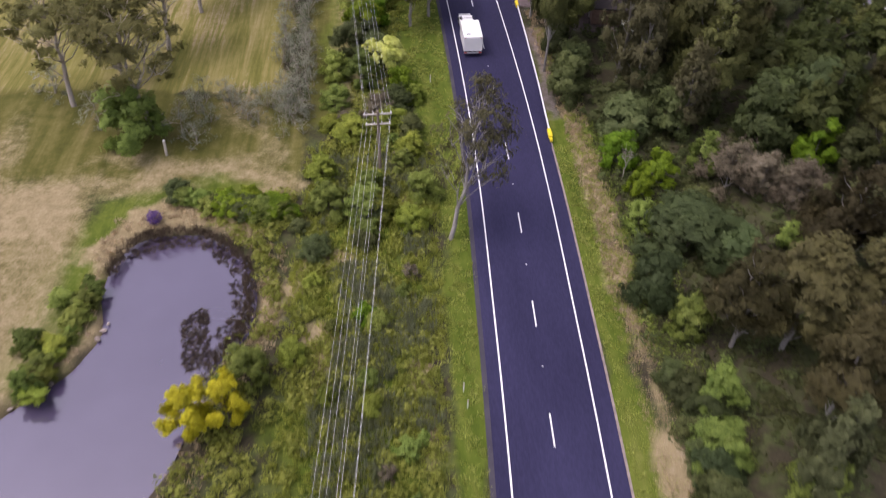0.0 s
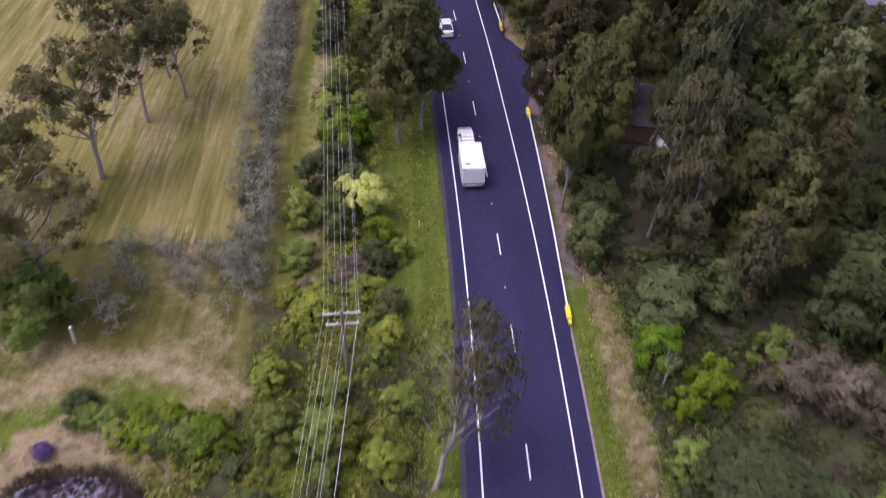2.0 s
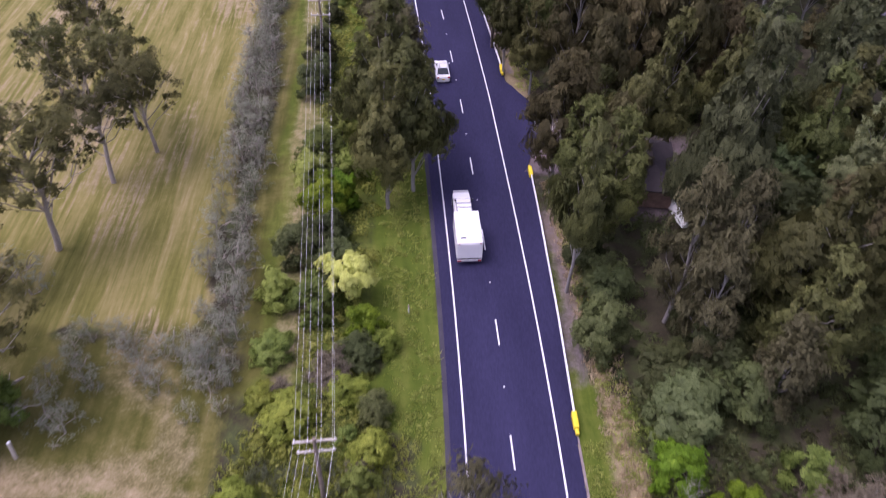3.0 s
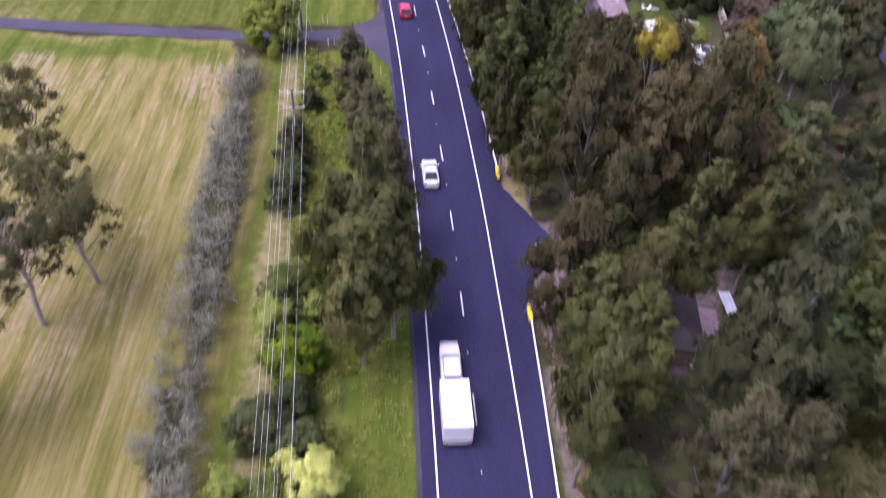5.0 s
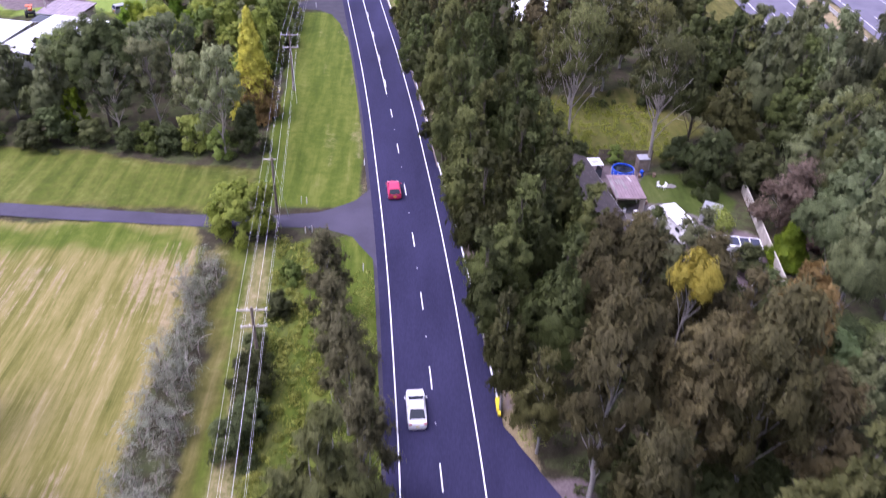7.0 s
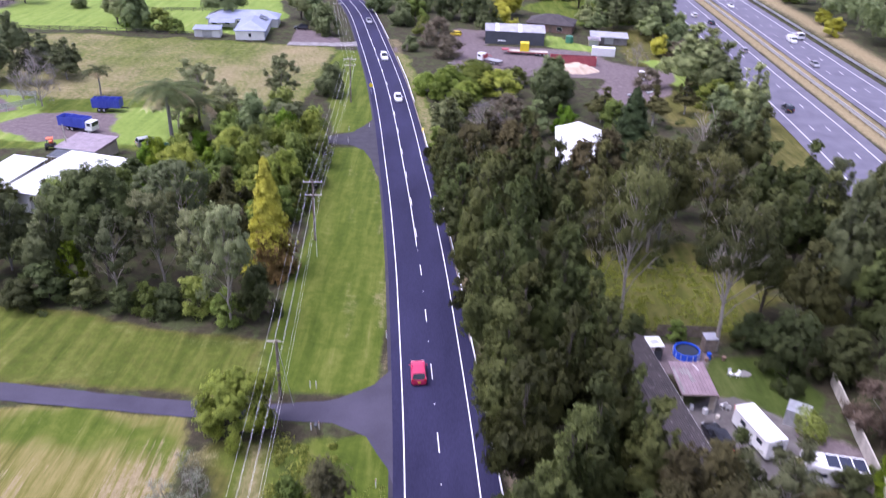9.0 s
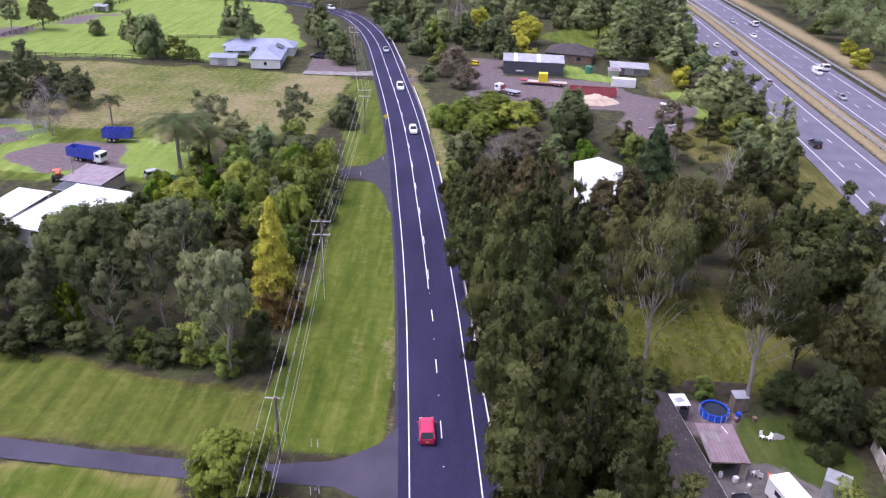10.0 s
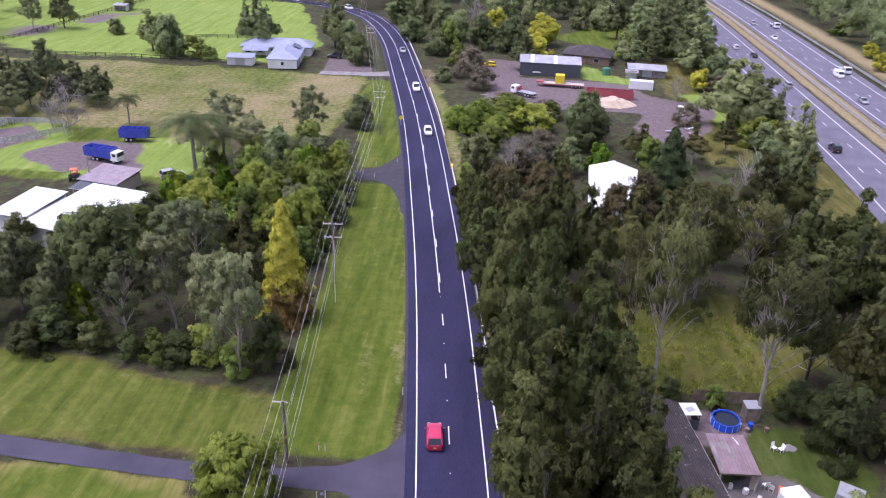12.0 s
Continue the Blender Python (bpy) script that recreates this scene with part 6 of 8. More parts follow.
def power_pole(x, y, hi, lo, rz):
    ob = thing("power_pole", pose(x, y, 0, 0, 0, rz), "timber power pole with two pale crossarms", "power pole", "power poles")
    part("pole", bar((0, 0, -0.3), (0, 0, hi + 0.5), 0.19, 0.13, 10), TIMBER, ob)
    for z, w in ((hi, 2.9), (lo, 2.6)):
        part("crossarm", box(0, 0.16, z, w, 0.13, 0.14, bevel=0.02), TIMBER_PALE, ob)
        for k in range(4):
            u = (k - 1.5) / 1.5 * (w / 2 - 0.12)
            bm = bar((u, 0.16, z + 0.06), (u, 0.16, z + 0.20), 0.035, 0.05, 8)
            part("insulator", rod(bm, (u, 0.16, z + 0.20), (u, 0.16, z + 0.27), 0.06, 0.03, 8), WHITE, ob)
    return ob


for x, y, hi, lo in POLES[1:]:
    power_pole(x, y, hi, lo, 4.0)
short_pole = thing("power_pole", pose(-20.2, 124.5, 0), "short timber pole with one crossarm beside the side road", "power pole", "power poles")
part("pole", bar((0, 0, -0.3), (0, 0, 7.9), 0.2, 0.14, 10), TIMBER, short_pole)
part("crossarm", box(-0.3, 0.15, 7.6, 1.5, 0.12, 0.13, bevel=0.02), TIMBER_PALE, short_pole)
part("stay", bar((0.1, 0, 7.2), (1.6, -1.0, 0), 0.02, 0.02, 6), GALV, short_pole)
stay = thing("pole_stay", pose(0, 0, 0), "steel stay wire running from the pole to the grass", "stay wire")
part("wire", bar((-22.7, 163, 7.2), (-21.6, 157.5, 0), 0.022, 0.022, 6), RAIL_TOP, stay)

WIRE = surface("wire_aluminium", (0.62, 0.63, 0.60), (0.80, 0.80, 0.77), 0.5, 1, 10)
for (x0, y0, h0, l0), (x1, y1, h1, l1) in zip(POLES, POLES[1:]):
    ob = thing("power_line", pose(0, 0, 0), "sagging aluminium power wires between two poles", "power line", "power line spans")
    for level, (za, zb) in enumerate(((h0, h1), (l0, l1))):
        for k in range(4 if level == 0 else 3):
            u = ((k - 1.5) / 1.5 * 1.32) if level == 0 else (k - 1) * 1.1
            a, b = Vector((x0 + u, y0, za + 0.27)), Vector((x1 + u, y1, zb + 0.27))
            pts = [a.lerp(b, i / 16) - Vector((0, 0, (1.0 + 0.25 * level) * 4 * (i / 16) * (1 - i / 16))) for i in range(17)]
            part("wire", raw_mesh("wire", *tube(pts, [0.008] * 17, 4)), WIRE, ob)


def guide_post(x, y, lean=0):
    ob = thing("guide_post", pose(x, y, 0, lean, 0, 0), "white roadside guide post with red reflector", "guide post", "guide posts")
    part("post", box(0, 0, 0.5, 0.11, 0.05, 1.1, bevel=0.02), WHITE, ob)
    part("reflector", box(0, -0.03, 0.9, 0.07, 0.02, 0.12), TAIL, ob)


for x, y in ((-17.3, 126.6), (-16.6, 126.5), (-16.0, 119.6), (-15.2, 119.8), (-9.6, 137.2), (-8.3, 79), (-24, 213.4), (-20, 216.4), (-23.3, 206.6), (-38, 213.4), (-6.6, 2.5), (-6.4, 0.9), (-7.0, 49), (-8.5, 112)):
    guide_post(x, y)
sign = thing("road_sign", pose(-22.2, 241.5, 0), "yellow diamond warning sign on a post", "road sign")
part("post", bar((0, 0.05, -0.1), (0, 0.05, 2.4), 0.04, 0.04, 8), GALV, sign)
part("plate", box(0, 0, 2.0, 0.85, 0.03, 0.85, ry=45), YELLOW, sign)
old_post = thing("strainer_post", pose(-36.4, 35.0, 0), "weathered fence strainer post with white top", "fence post")
part("post", bar((0, 0, -0.2), (0.1, 0.1, 1.9), 0.16, 0.14, 9), TIMBER_PALE, old_post)
part("cap", bar((0.1, 0.1, 1.9), (0.1, 0.1, 1.97), 0.15, 0.12, 9), WHITE, old_post, "white painted top")
log = thing("fallen_log", pose(-39.2, 41, 0.2, 0, 0, 35), "bleached fallen log with broken limbs", "log")
bm = bar((-1.4, 0, 0.2), (1.6, 0.2, 0.5), 0.2, 0.1, 9)
rod(bm, (0.2, 0, 0.3), (0.8, 0.9, 0.9), 0.09, 0.03, 7)
rod(bm, (-0.4, 0, 0.3), (-0.7, -0.8, 0.7), 0.07, 0.02, 7)
part("trunk", bm, BARK["pale"], log)
flower = thing("flowering_bush", pose(-35.4, 24.2, -0.1), "small round bush of purple blossom on the bank", "bush")
rng_f = np.random.default_rng(3)
part("crown", raw_mesh("crown", *crown_of(rng_f, [(0, 0, 0.6, 0.7, 0.65)], 700, 0.18, 0.12, 0, 0.7), LEAF["purple"]), None, flower)
part("trunk", bar((0, 0, -0.2), (0, 0, 0.6), 0.05, 0.03, 6), BARK["dark"], flower)


def bank_stone():
    rnd = random.Random(5)
    proto = []
    for k in range(4):
        bm = bmesh.new()
        bmesh.ops.create_icosphere(bm, subdivisions=2, radius=1.0)
        for v in bm.verts:
            v.co *= 1 + 0.28 * noise.noise(v.co * 1.7 + Vector((k * 9, 0, 0)))
            v.co.z *= 0.55
        proto.append(bm_mesh("stone", bm, GRAVEL))
    edge = smooth_line(POND[14:] + POND[:2], 0.9)
    for i, p in enumerate(edge):
        if rnd.random() < 0.30:
            s = rnd.uniform(0.10, 0.24)
            o = tagged(new("bank_stone", proto[i % 4]), "pale rough stone on the pond's edge", "stone", "stones round the pond")
            o.matrix_world = pose(p.x + rnd.uniform(-0.5, 0.2), p.y + rnd.uniform(-0.3, 0.3), -0.42, 0, 0, rnd.uniform(0, 360)) @ Matrix.Diagonal((s * 1.5, s, s, 1))


bank_stone()


def rail_fence(pts, label, material=TIMBER_DARK, rails=3, height=1.25, step=3.0):
    ob = thing("paddock_fence", pose(0, 0, 0), label, "fence", "paddock fences")
    post = bm_mesh("post", box(0, 0, height / 2, 0.16, 0.16, height + 0.15), material)
    for (x0, y0), (x1, y1) in zip(pts, pts[1:]):
        L = math.hypot(x1 - x0, y1 - y0)
        n = max(1, int(L / step))
        for i in range(n + 1):
            part("post", post, None, ob).location = (x0 + (x1 - x0) * i / n, y0 + (y1 - y0) * i / n, 0)
        for r in range(rails):
            z = height * (0.35 + 0.6 * r / max(1, rails - 1))
            part("rail", box((x0 + x1) / 2, (y0 + y1) / 2, z, L, 0.06, 0.15, math.degrees(math.atan2(y1 - y0, x1 - x0))), material, ob)


rail_fence([(-205, 290), (-150, 293), (-111, 296)], "dark post-and-rail paddock fence")
rail_fence([(-175, 292), (-160, 314), (-157, 341), (-154, 369), (-150, 409)], "dark post-and-rail fence along the farm track")
rail_fence([(-150, 409), (-134, 412), (-96, 411), (-62, 405)], "dark post-and-rail fence at the far paddock")
rail_fence([(-104, 329), (-93, 331), (-84, 332)], "short dark fence beside the far house")
rail_fence([(-112, 296), (-90, 294), (-80, 294)], "overgrown fence by the paddock trees", TIMBER_DARK, 2)
rail_fence([(-128, 208), (-103, 213), (-95, 222.5), (-97, 227), (-104, 227.5), (-135, 222)], "grey steel cattle yard rails", GALV, 5, 1.7, 2.5)
rail_fence([(-112, 209.5), (-110, 226)], "grey steel cattle yard divider", GALV, 5, 1.7, 2.5)


# ---- vehicles (facing +y, on the ground) ----
def wheel(ob, x, y, r=0.32, w=0.22):
    ty = part("wheel", bar((x - w / 2, y, r), (x + w / 2, y, r), r, r, 16), RUBBER, ob)
    sx = 1 if x > 0 else -1
    part("rim", bar((x + sx * (w / 2 - 0.02), y, r), (x + sx * (w / 2 + 0.012), y, r), r * 0.62, r * 0.55, 12), GALV, ty)


def body_rings(stations, bottom=0.24):
    out = []
    for y, w, z in stations:
        out.append([(-w * 0.9, y, bottom), (-w, y, bottom + 0.16), (-w, y, z * 0.72), (-w * 0.94, y, z - 0.04), (-w * 0.62, y, z), (w * 0.62, y, z), (w * 0.94, y, z - 0.04), (w, y, z * 0.72), (w, y, bottom + 0.16), (w * 0.9, y, bottom)])
    return out


def car(m, paint, label, style="sedan", group="cars on the road"):
    ob = thing("car", m, label, "car", group)
    if style == "sedan":
        st = [(-2.34, 0.70, 0.72), (-2.25, 0.84, 0.92), (-1.9, 0.89, 1.0), (-1.3, 0.91, 0.98), (0.0, 0.91, 0.94), (0.95, 0.91, 0.93), (1.6, 0.89, 0.86), (2.1, 0.82, 0.74), (2.34, 0.62, 0.58)]
        glass = [(-1.82, 0.78, 0.98), (-0.92, 0.64, 1.41), (0.15, 0.64, 1.43), (1.15, 0.80, 0.95)]
        L = 2.34
    elif style == "hatch":
        st = [(-2.0, 0.76, 0.8), (-1.9, 0.86, 0.98), (-1.3, 0.89, 0.98), (0.0, 0.89, 0.95), (0.85, 0.88, 0.95), (1.5, 0.86, 0.86), (1.9, 0.8, 0.75), (2.1, 0.62, 0.6)]
        glass = [(-1.95, 0.78, 0.98), (-1.55, 0.66, 1.46), (0.2, 0.66, 1.48), (1.0, 0.78, 0.95)]
        L = 2.1
    else:
        st = [(-2.3, 0.84, 0.95), (-2.22, 0.92, 1.1), (-1.3, 0.93, 1.1), (0.0, 0.93, 1.06), (0.95, 0.93, 1.06), (1.7, 0.92, 0.98), (2.2, 0.86, 0.86), (2.36, 0.7, 0.66)]
        glass = [(-2.2, 0.84, 1.1), (-1.95, 0.74, 1.72), (0.1, 0.74, 1.74), (1.05, 0.84, 1.06)]
        L = 2.36
    body = part("body", loft(body_rings(st)), paint, ob)
    body.data.polygons.foreach_set("use_smooth", [False] * len(body.data.polygons))
    g = glass
    part("glasshouse", loft([[(-w, y, z), (-w * 0.5, y, z + 0.005), (w * 0.5, y, z + 0.005), (w, y, z), (w * 0.96, y, g[0][2] - 0.06), (-w * 0.96, y, g[0][2] - 0.06)] for y, w, z in g]), GLASS, ob, "dark tinted windows")
    (y1, w1, z1), (y2, w2, z2) = g[1], g[2]
    part("roof", loft([[(-w1 * k, y, z + 0.02), (-w1 * k * 0.6, y, z + 0.055), (w1 * k * 0.6, y, z + 0.055), (w1 * k, y, z + 0.02), (w1 * k, y, z - 0.03), (-w1 * k, y, z - 0.03)]
                       for y, z, k in ((y1 + 0.0, z1 - 0.02, 0.96), (y1 + 0.18, z1, 1.0), (y2 - 0.14, z2, 1.0), (y2 + 0.02, z2 - 0.02, 0.96))]), paint, ob)
    for sx in (-1, 1):
        for (ya, wa, za), (yb, wb, zb) in ((g[0], g[1]), (g[3], g[2])):
            part("pillar", rod(bmesh.new(), (sx * wa, ya, za), (sx * wb, yb, zb), 0.05, 0.05, 6), paint, ob)
        part("pillar", rod(bmesh.new(), (sx * 0.87, -0.3, g[0][2] - 0.02), (sx * (w1 + 0.01), -0.35, z1), 0.045, 0.045, 6), paint, ob)
        part("mirror", box(sx * 1.0, g[3][0] - 0.25, g[3][2] + 0.06, 0.18, 0.12, 0.12, bevel=0.03), paint, ob)
        part("tail_light", box(sx * 0.68, -L + 0.06, 0.84 if style == "sedan" else 0.95, 0.3, 0.1, 0.14, bevel=0.02), TAIL, ob)
        part("headlight", box(sx * 0.62, L - 0.16, 0.64 if style != "suv" else 0.78, 0.32, 0.2, 0.12, bevel=0.03), LENS, ob)
        for y in (-1.38, 1.38):
            wheel(ob, sx * 0.80, y)
    part("number_plate", box(0, -L - 0.0, 0.6, 0.36, 0.04, 0.12), YELLOW, ob)
    return ob


def box_truck(m):
    ob = thing("box_truck", m, "white double-cab truck with a tall plain white box body", "truck")
    part("box_body", box(0, -1.7, 1.78, 2.44, 4.6, 1.98, bevel=0.05), WHITE, ob)
    part("roof_panel", box(0, -1.7, 2.785, 2.36, 4.5, 0.03), WHITE_ROOF, ob)
    part("rear_door", box(0.02, -4.01, 1.76, 2.2, 0.04, 1.8, bevel=0.01), WHITE, ob)
    part("vent", box(-0.55, -3.3, 2.82, 0.5, 0.16, 0.06), CLAD_DARK, ob)
    part("rear_bumper", box(0, -4.1, 0.62, 2.3, 0.16, 0.2, bevel=0.03), GALV, ob)
    part("chassis", box(0, 0.5, 0.6, 1.3, 8.8, 0.24), RUBBER, ob)
    st = [(1.25, 0.90, 1.14), (2.2, 0.93, 1.16), (3.6, 0.93, 1.15), (4.6, 0.92, 1.10), (5.6, 0.88, 1.0), (6.0, 0.74, 0.76)]
    part("cab", loft(body_rings(st, 0.36)), WHITE, ob)
    g = [(1.27, 0.84, 1.14), (1.55, 0.74, 1.82), (3.65, 0.74, 1.84), (4.5, 0.84, 1.14)]
    part("glasshouse", loft([[(-w, y, z), (-w * 0.5, y, z + 0.005), (w * 0.5, y, z + 0.005), (w, y, z), (w * 0.96, y, 1.08), (-w * 0.96, y, 1.08)] for y, w, z in g]), GLASS, ob, "dark cab windows")
    for y0, y1 in ((1.62, 2.2), (2.26, 2.86), (2.92, 3.6)):
        part("cab_roof", box(0, (y0 + y1) / 2, 1.85, 1.4, y1 - y0, 0.06, bevel=0.02), WHITE, ob)
    for y in (2.23, 2.89):
        part("roof_rack", box(0, y, 1.885, 1.46, 0.05, 0.05), CLAD_DARK, ob)
    for sx in (-1, 1):
        for (ya, wa, za), (yb, wb, zb) in ((g[0], g[1]), (g[3], g[2])):
            part("pillar", rod(bmesh.new(), (sx * wa, ya, za), (sx * wb, yb, zb), 0.05, 0.05, 6), WHITE, ob)
    part("bull_bar", box(0, 6.06, 0.74, 1.6, 0.14, 0.4, bevel=0.05), GALV, ob)
    for sx in (-1, 1):
        part("tail_light", box(sx * 0.95, -4.19, 0.68, 0.32, 0.04, 0.12), TAIL, ob)
        part("mirror", box(sx * 1.05, 4.1, 1.3, 0.2, 0.12, 0.22, bevel=0.03), CLAD_DARK, ob)
        part("headlight", box(sx * 0.62, 5.76, 0.84, 0.3, 0.3, 0.16, bevel=0.03), LENS, ob)
        part("clearance_light", box(sx * 1.0, -4.02, 2.66, 0.14, 0.03, 0.06), TAIL, ob)
        for y in (-2.6, 4.75):
            wheel(ob, sx * 0.86, y, 0.40, 0.26)
    return ob


def lane(y, d):
    slope = math.degrees(math.atan2(road_x(y + 4) - road_x(y - 4), 8))
    return road_x(y) + d, slope


x_, s_ = lane(59.0, -1.75)
box_truck(pose(x_, 59.0, 0.06, 0, 0, -s_))
x_, s_ = lane(90, -1.7)
car(pose(x_, 90, 0.06, 0, 0, -s_), WHITE, "white sedan driving in the near lane")
x_, s_ = lane(129.6, -1.6)
car(pose(x_, 129.6, 0.06, 0, 0, -s_), RED_PAINT, "shiny red hatchback driving in the near lane", "hatch")
for y, style in ((236.5, "hatch"), (275, "suv"), (323, "sedan"), (402, "suv")):
    x_, s_ = lane(y, 1.8)
    car(pose(x_, y, 0.06, 0, 0, 180 - s_), WHITE if y != 323 else SILVER, "pale car coming the other way", style)


def motor_pose(y, off, back=False):
    i = min(range(len(MOTOR_LINE) - 1), key=lambda k: abs(MOTOR_LINE[k].y - y))
    d = (MOTOR_LINE[i + 1] - MOTOR_LINE[i]).normalized()
    t = (y - MOTOR_LINE[i].y) / d.y
    p = MOTOR_LINE[i] + d * t
    return pose(p.x + d.y * off, y - d.x * off, 0.06, 0, 0, -math.degrees(math.atan2(d.x, d.y)) + (180 if back else 0))


for y, off, paint, style, word, back in ((240, -3.2, BLACK_PAINT, "suv", "black", 0), (343, 3.4, BLACK_PAINT, "sedan", "dark", 0), (356, 0.1, WHITE, "hatch", "white", 0), (402, 0.0, WHITE, "sedan", "white", 0),
                                         (287, 20.2, SILVER, "sedan", "silver", 1), (380, 20.0, WHITE, "sedan", "white", 1), (412, 19.8, SILVER, "hatch", "grey", 1), (301, 3.4, SILVER, "hatch", "silver", 0)):
    car(motor_pose(y, off, back), paint, word + " car on the motorway", style, "cars on the motorway")


def van(m, label):
    ob = thing("van", m, label, "van")
    st = [(-2.6, 0.9, 1.9), (-2.5, 0.98, 2.1), (1.0, 0.98, 2.12), (1.6, 0.95, 1.95), (2.3, 0.93, 1.2), (2.7, 0.8, 0.9)]
    part("body", loft(body_rings(st)), WHITE, ob)
    part("windscreen", box(0, 1.98, 1.6, 1.6, 0.05, 0.9, rx=42), GLASS, ob)
    for sx in (-1, 1):
        part("window", box(sx * 0.97, 0.9, 1.55, 0.04, 0.9, 0.5), GLASS, ob)
        for y in (-1.7, 1.7):
            wheel(ob, sx * 0.86, y, 0.36)
    return ob


def flat_truck(m, label, load=None):
    ob = thing("truck", m, label, "truck", "trucks")
    part("cab", box(0, 2.8, 1.45, 2.2, 1.9, 1.9, bevel=0.14), WHITE, ob)
    part("windscreen", box(0, 3.77, 1.85, 1.9, 0.04, 0.8), GLASS, ob)
    for sx in (-1, 1):
        part("window", box(sx * 1.105, 3.0, 1.8, 0.03, 0.8, 0.6), GLASS, ob)
        for y in (-2.2, -1.2, 2.7):
            wheel(ob, sx * 0.95, y, 0.46, 0.28)
    part("chassis", box(0, -0.6, 0.75, 0.9, 6.8, 0.26), RUBBER, ob)
    if load == "tray":
        part("tray", box(0, -1.1, 1.05, 2.3, 5.2, 0.16, bevel=0.02), GALV, ob)
        part("headboard", box(0, 1.45, 1.6, 2.3, 0.08, 1.0), RED_RUST, ob)
        bm = bar((0, 1.2, 1.1), (0, 1.2, 2.4), 0.14, 0.12, 8)
        part("crane", rod(bm, (0, 1.2, 2.4), (0, -0.6, 2.0), 0.1, 0.07, 8), RED_RUST, ob)
    elif load == "crate":
        stock_crate(ob, -1.0)
    return ob


def stock_crate(ob, y, L=6.4):
    part("deck", box(0, y, 1.05, 2.4, L, 0.14), BLUE_PAINT, ob)
    for sx in (-1, 1):
        part("side_panel", box(sx * 1.17, y, 2.0, 0.05, L, 1.75), BLUE_PAINT, ob)
        for i in range(11):
            part("rib", box(sx * 1.22, y - L / 2 + 0.05 + i * (L - 0.1) / 10, 2.0, 0.06, 0.09, 1.85), BLUE_PAINT, ob)
    for sy in (-1, 1):
        part("end_panel", box(0, y + sy * (L / 2 - 0.03), 2.0, 2.3, 0.05, 1.75), BLUE_PAINT, ob)
    for i in range(4):
        part("bow", box(0, y - L / 2 + 0.9 + i * (L - 1.8) / 3, 2.9, 2.4, 0.08, 0.08), BLUE_PAINT, ob)


flat_truck(motor_pose(326, 28.0, True), "white truck with a tray on the motorway", "tray")
flat_truck(motor_pose(407, 27.4, True), "white flatbed truck far down the motorway", "tray")
van(motor_pose(319, 24.0, True), "white van on the motorway")

# ---- farm on the left ----
flat_truck(pose(-78.5, 207.5, 0, 0, 0, -104), "white truck with a ribbed blue stock crate", "crate")
trailer = thing("stock_trailer", pose(-78, 220.5, 0, 0, 0, -86), "ribbed blue stock crate trailer on the dirt", "trailer")
stock_crate(trailer, 0, 6.0)
for sx in (-1, 1):
    for y in (-1.6, -0.6):
        wheel(trailer, sx * 0.95, y, 0.46, 0.28)
part("drawbar", box(0, 3.6, 0.8, 0.3, 1.6, 0.16), RUBBER, trailer)
tractor = thing("tractor", pose(-79.3, 196.5, 0, 0, 0, 20), "small orange tractor with canopy", "tractor")
part("bonnet", box(0, 0.9, 1.1, 0.7, 1.5, 0.6, bevel=0.08), ORANGE, tractor)
part("canopy", box(0, -0.4, 2.3, 1.3, 1.4, 0.1, bevel=0.03), ORANGE, tractor)
for sx in (-1, 1):
    part("canopy_post", bar((sx * 0.5, -0.9, 0.9), (sx * 0.5, -0.9, 2.3), 0.035, 0.035, 6), RUBBER, tractor)
    wheel(tractor, sx * 0.75, -0.6, 0.7, 0.4)
    wheel(tractor, sx * 0.6, 1.3, 0.42, 0.25)
part("seat_deck", box(0, -0.5, 0.9, 1.0, 1.2, 0.3), RUBBER, tractor)


def ribs(ob, parent_name, cx, cy, z, sx, sy, along, step, material, rz=0.0, tilt=0.0):
    """Raised ribs of a sheet roof."""
    n = int((sx if along == "y" else sy) / step)
    bm = bmesh.new()
    for i in range(n + 1):
        u = -0.5 + i / n
        if along == "y":
            block(bm, u * sx, 0, 0.025, 0.05, sy, 0.04)
        else:
            block(bm, 0, u * sy, 0.025, sx, 0.05, 0.04)
    bmesh.ops.transform(bm, matrix=pose(cx, cy, z, tilt, 0, rz), verts=bm.verts)
    return part(parent_name, bm, material, ob)


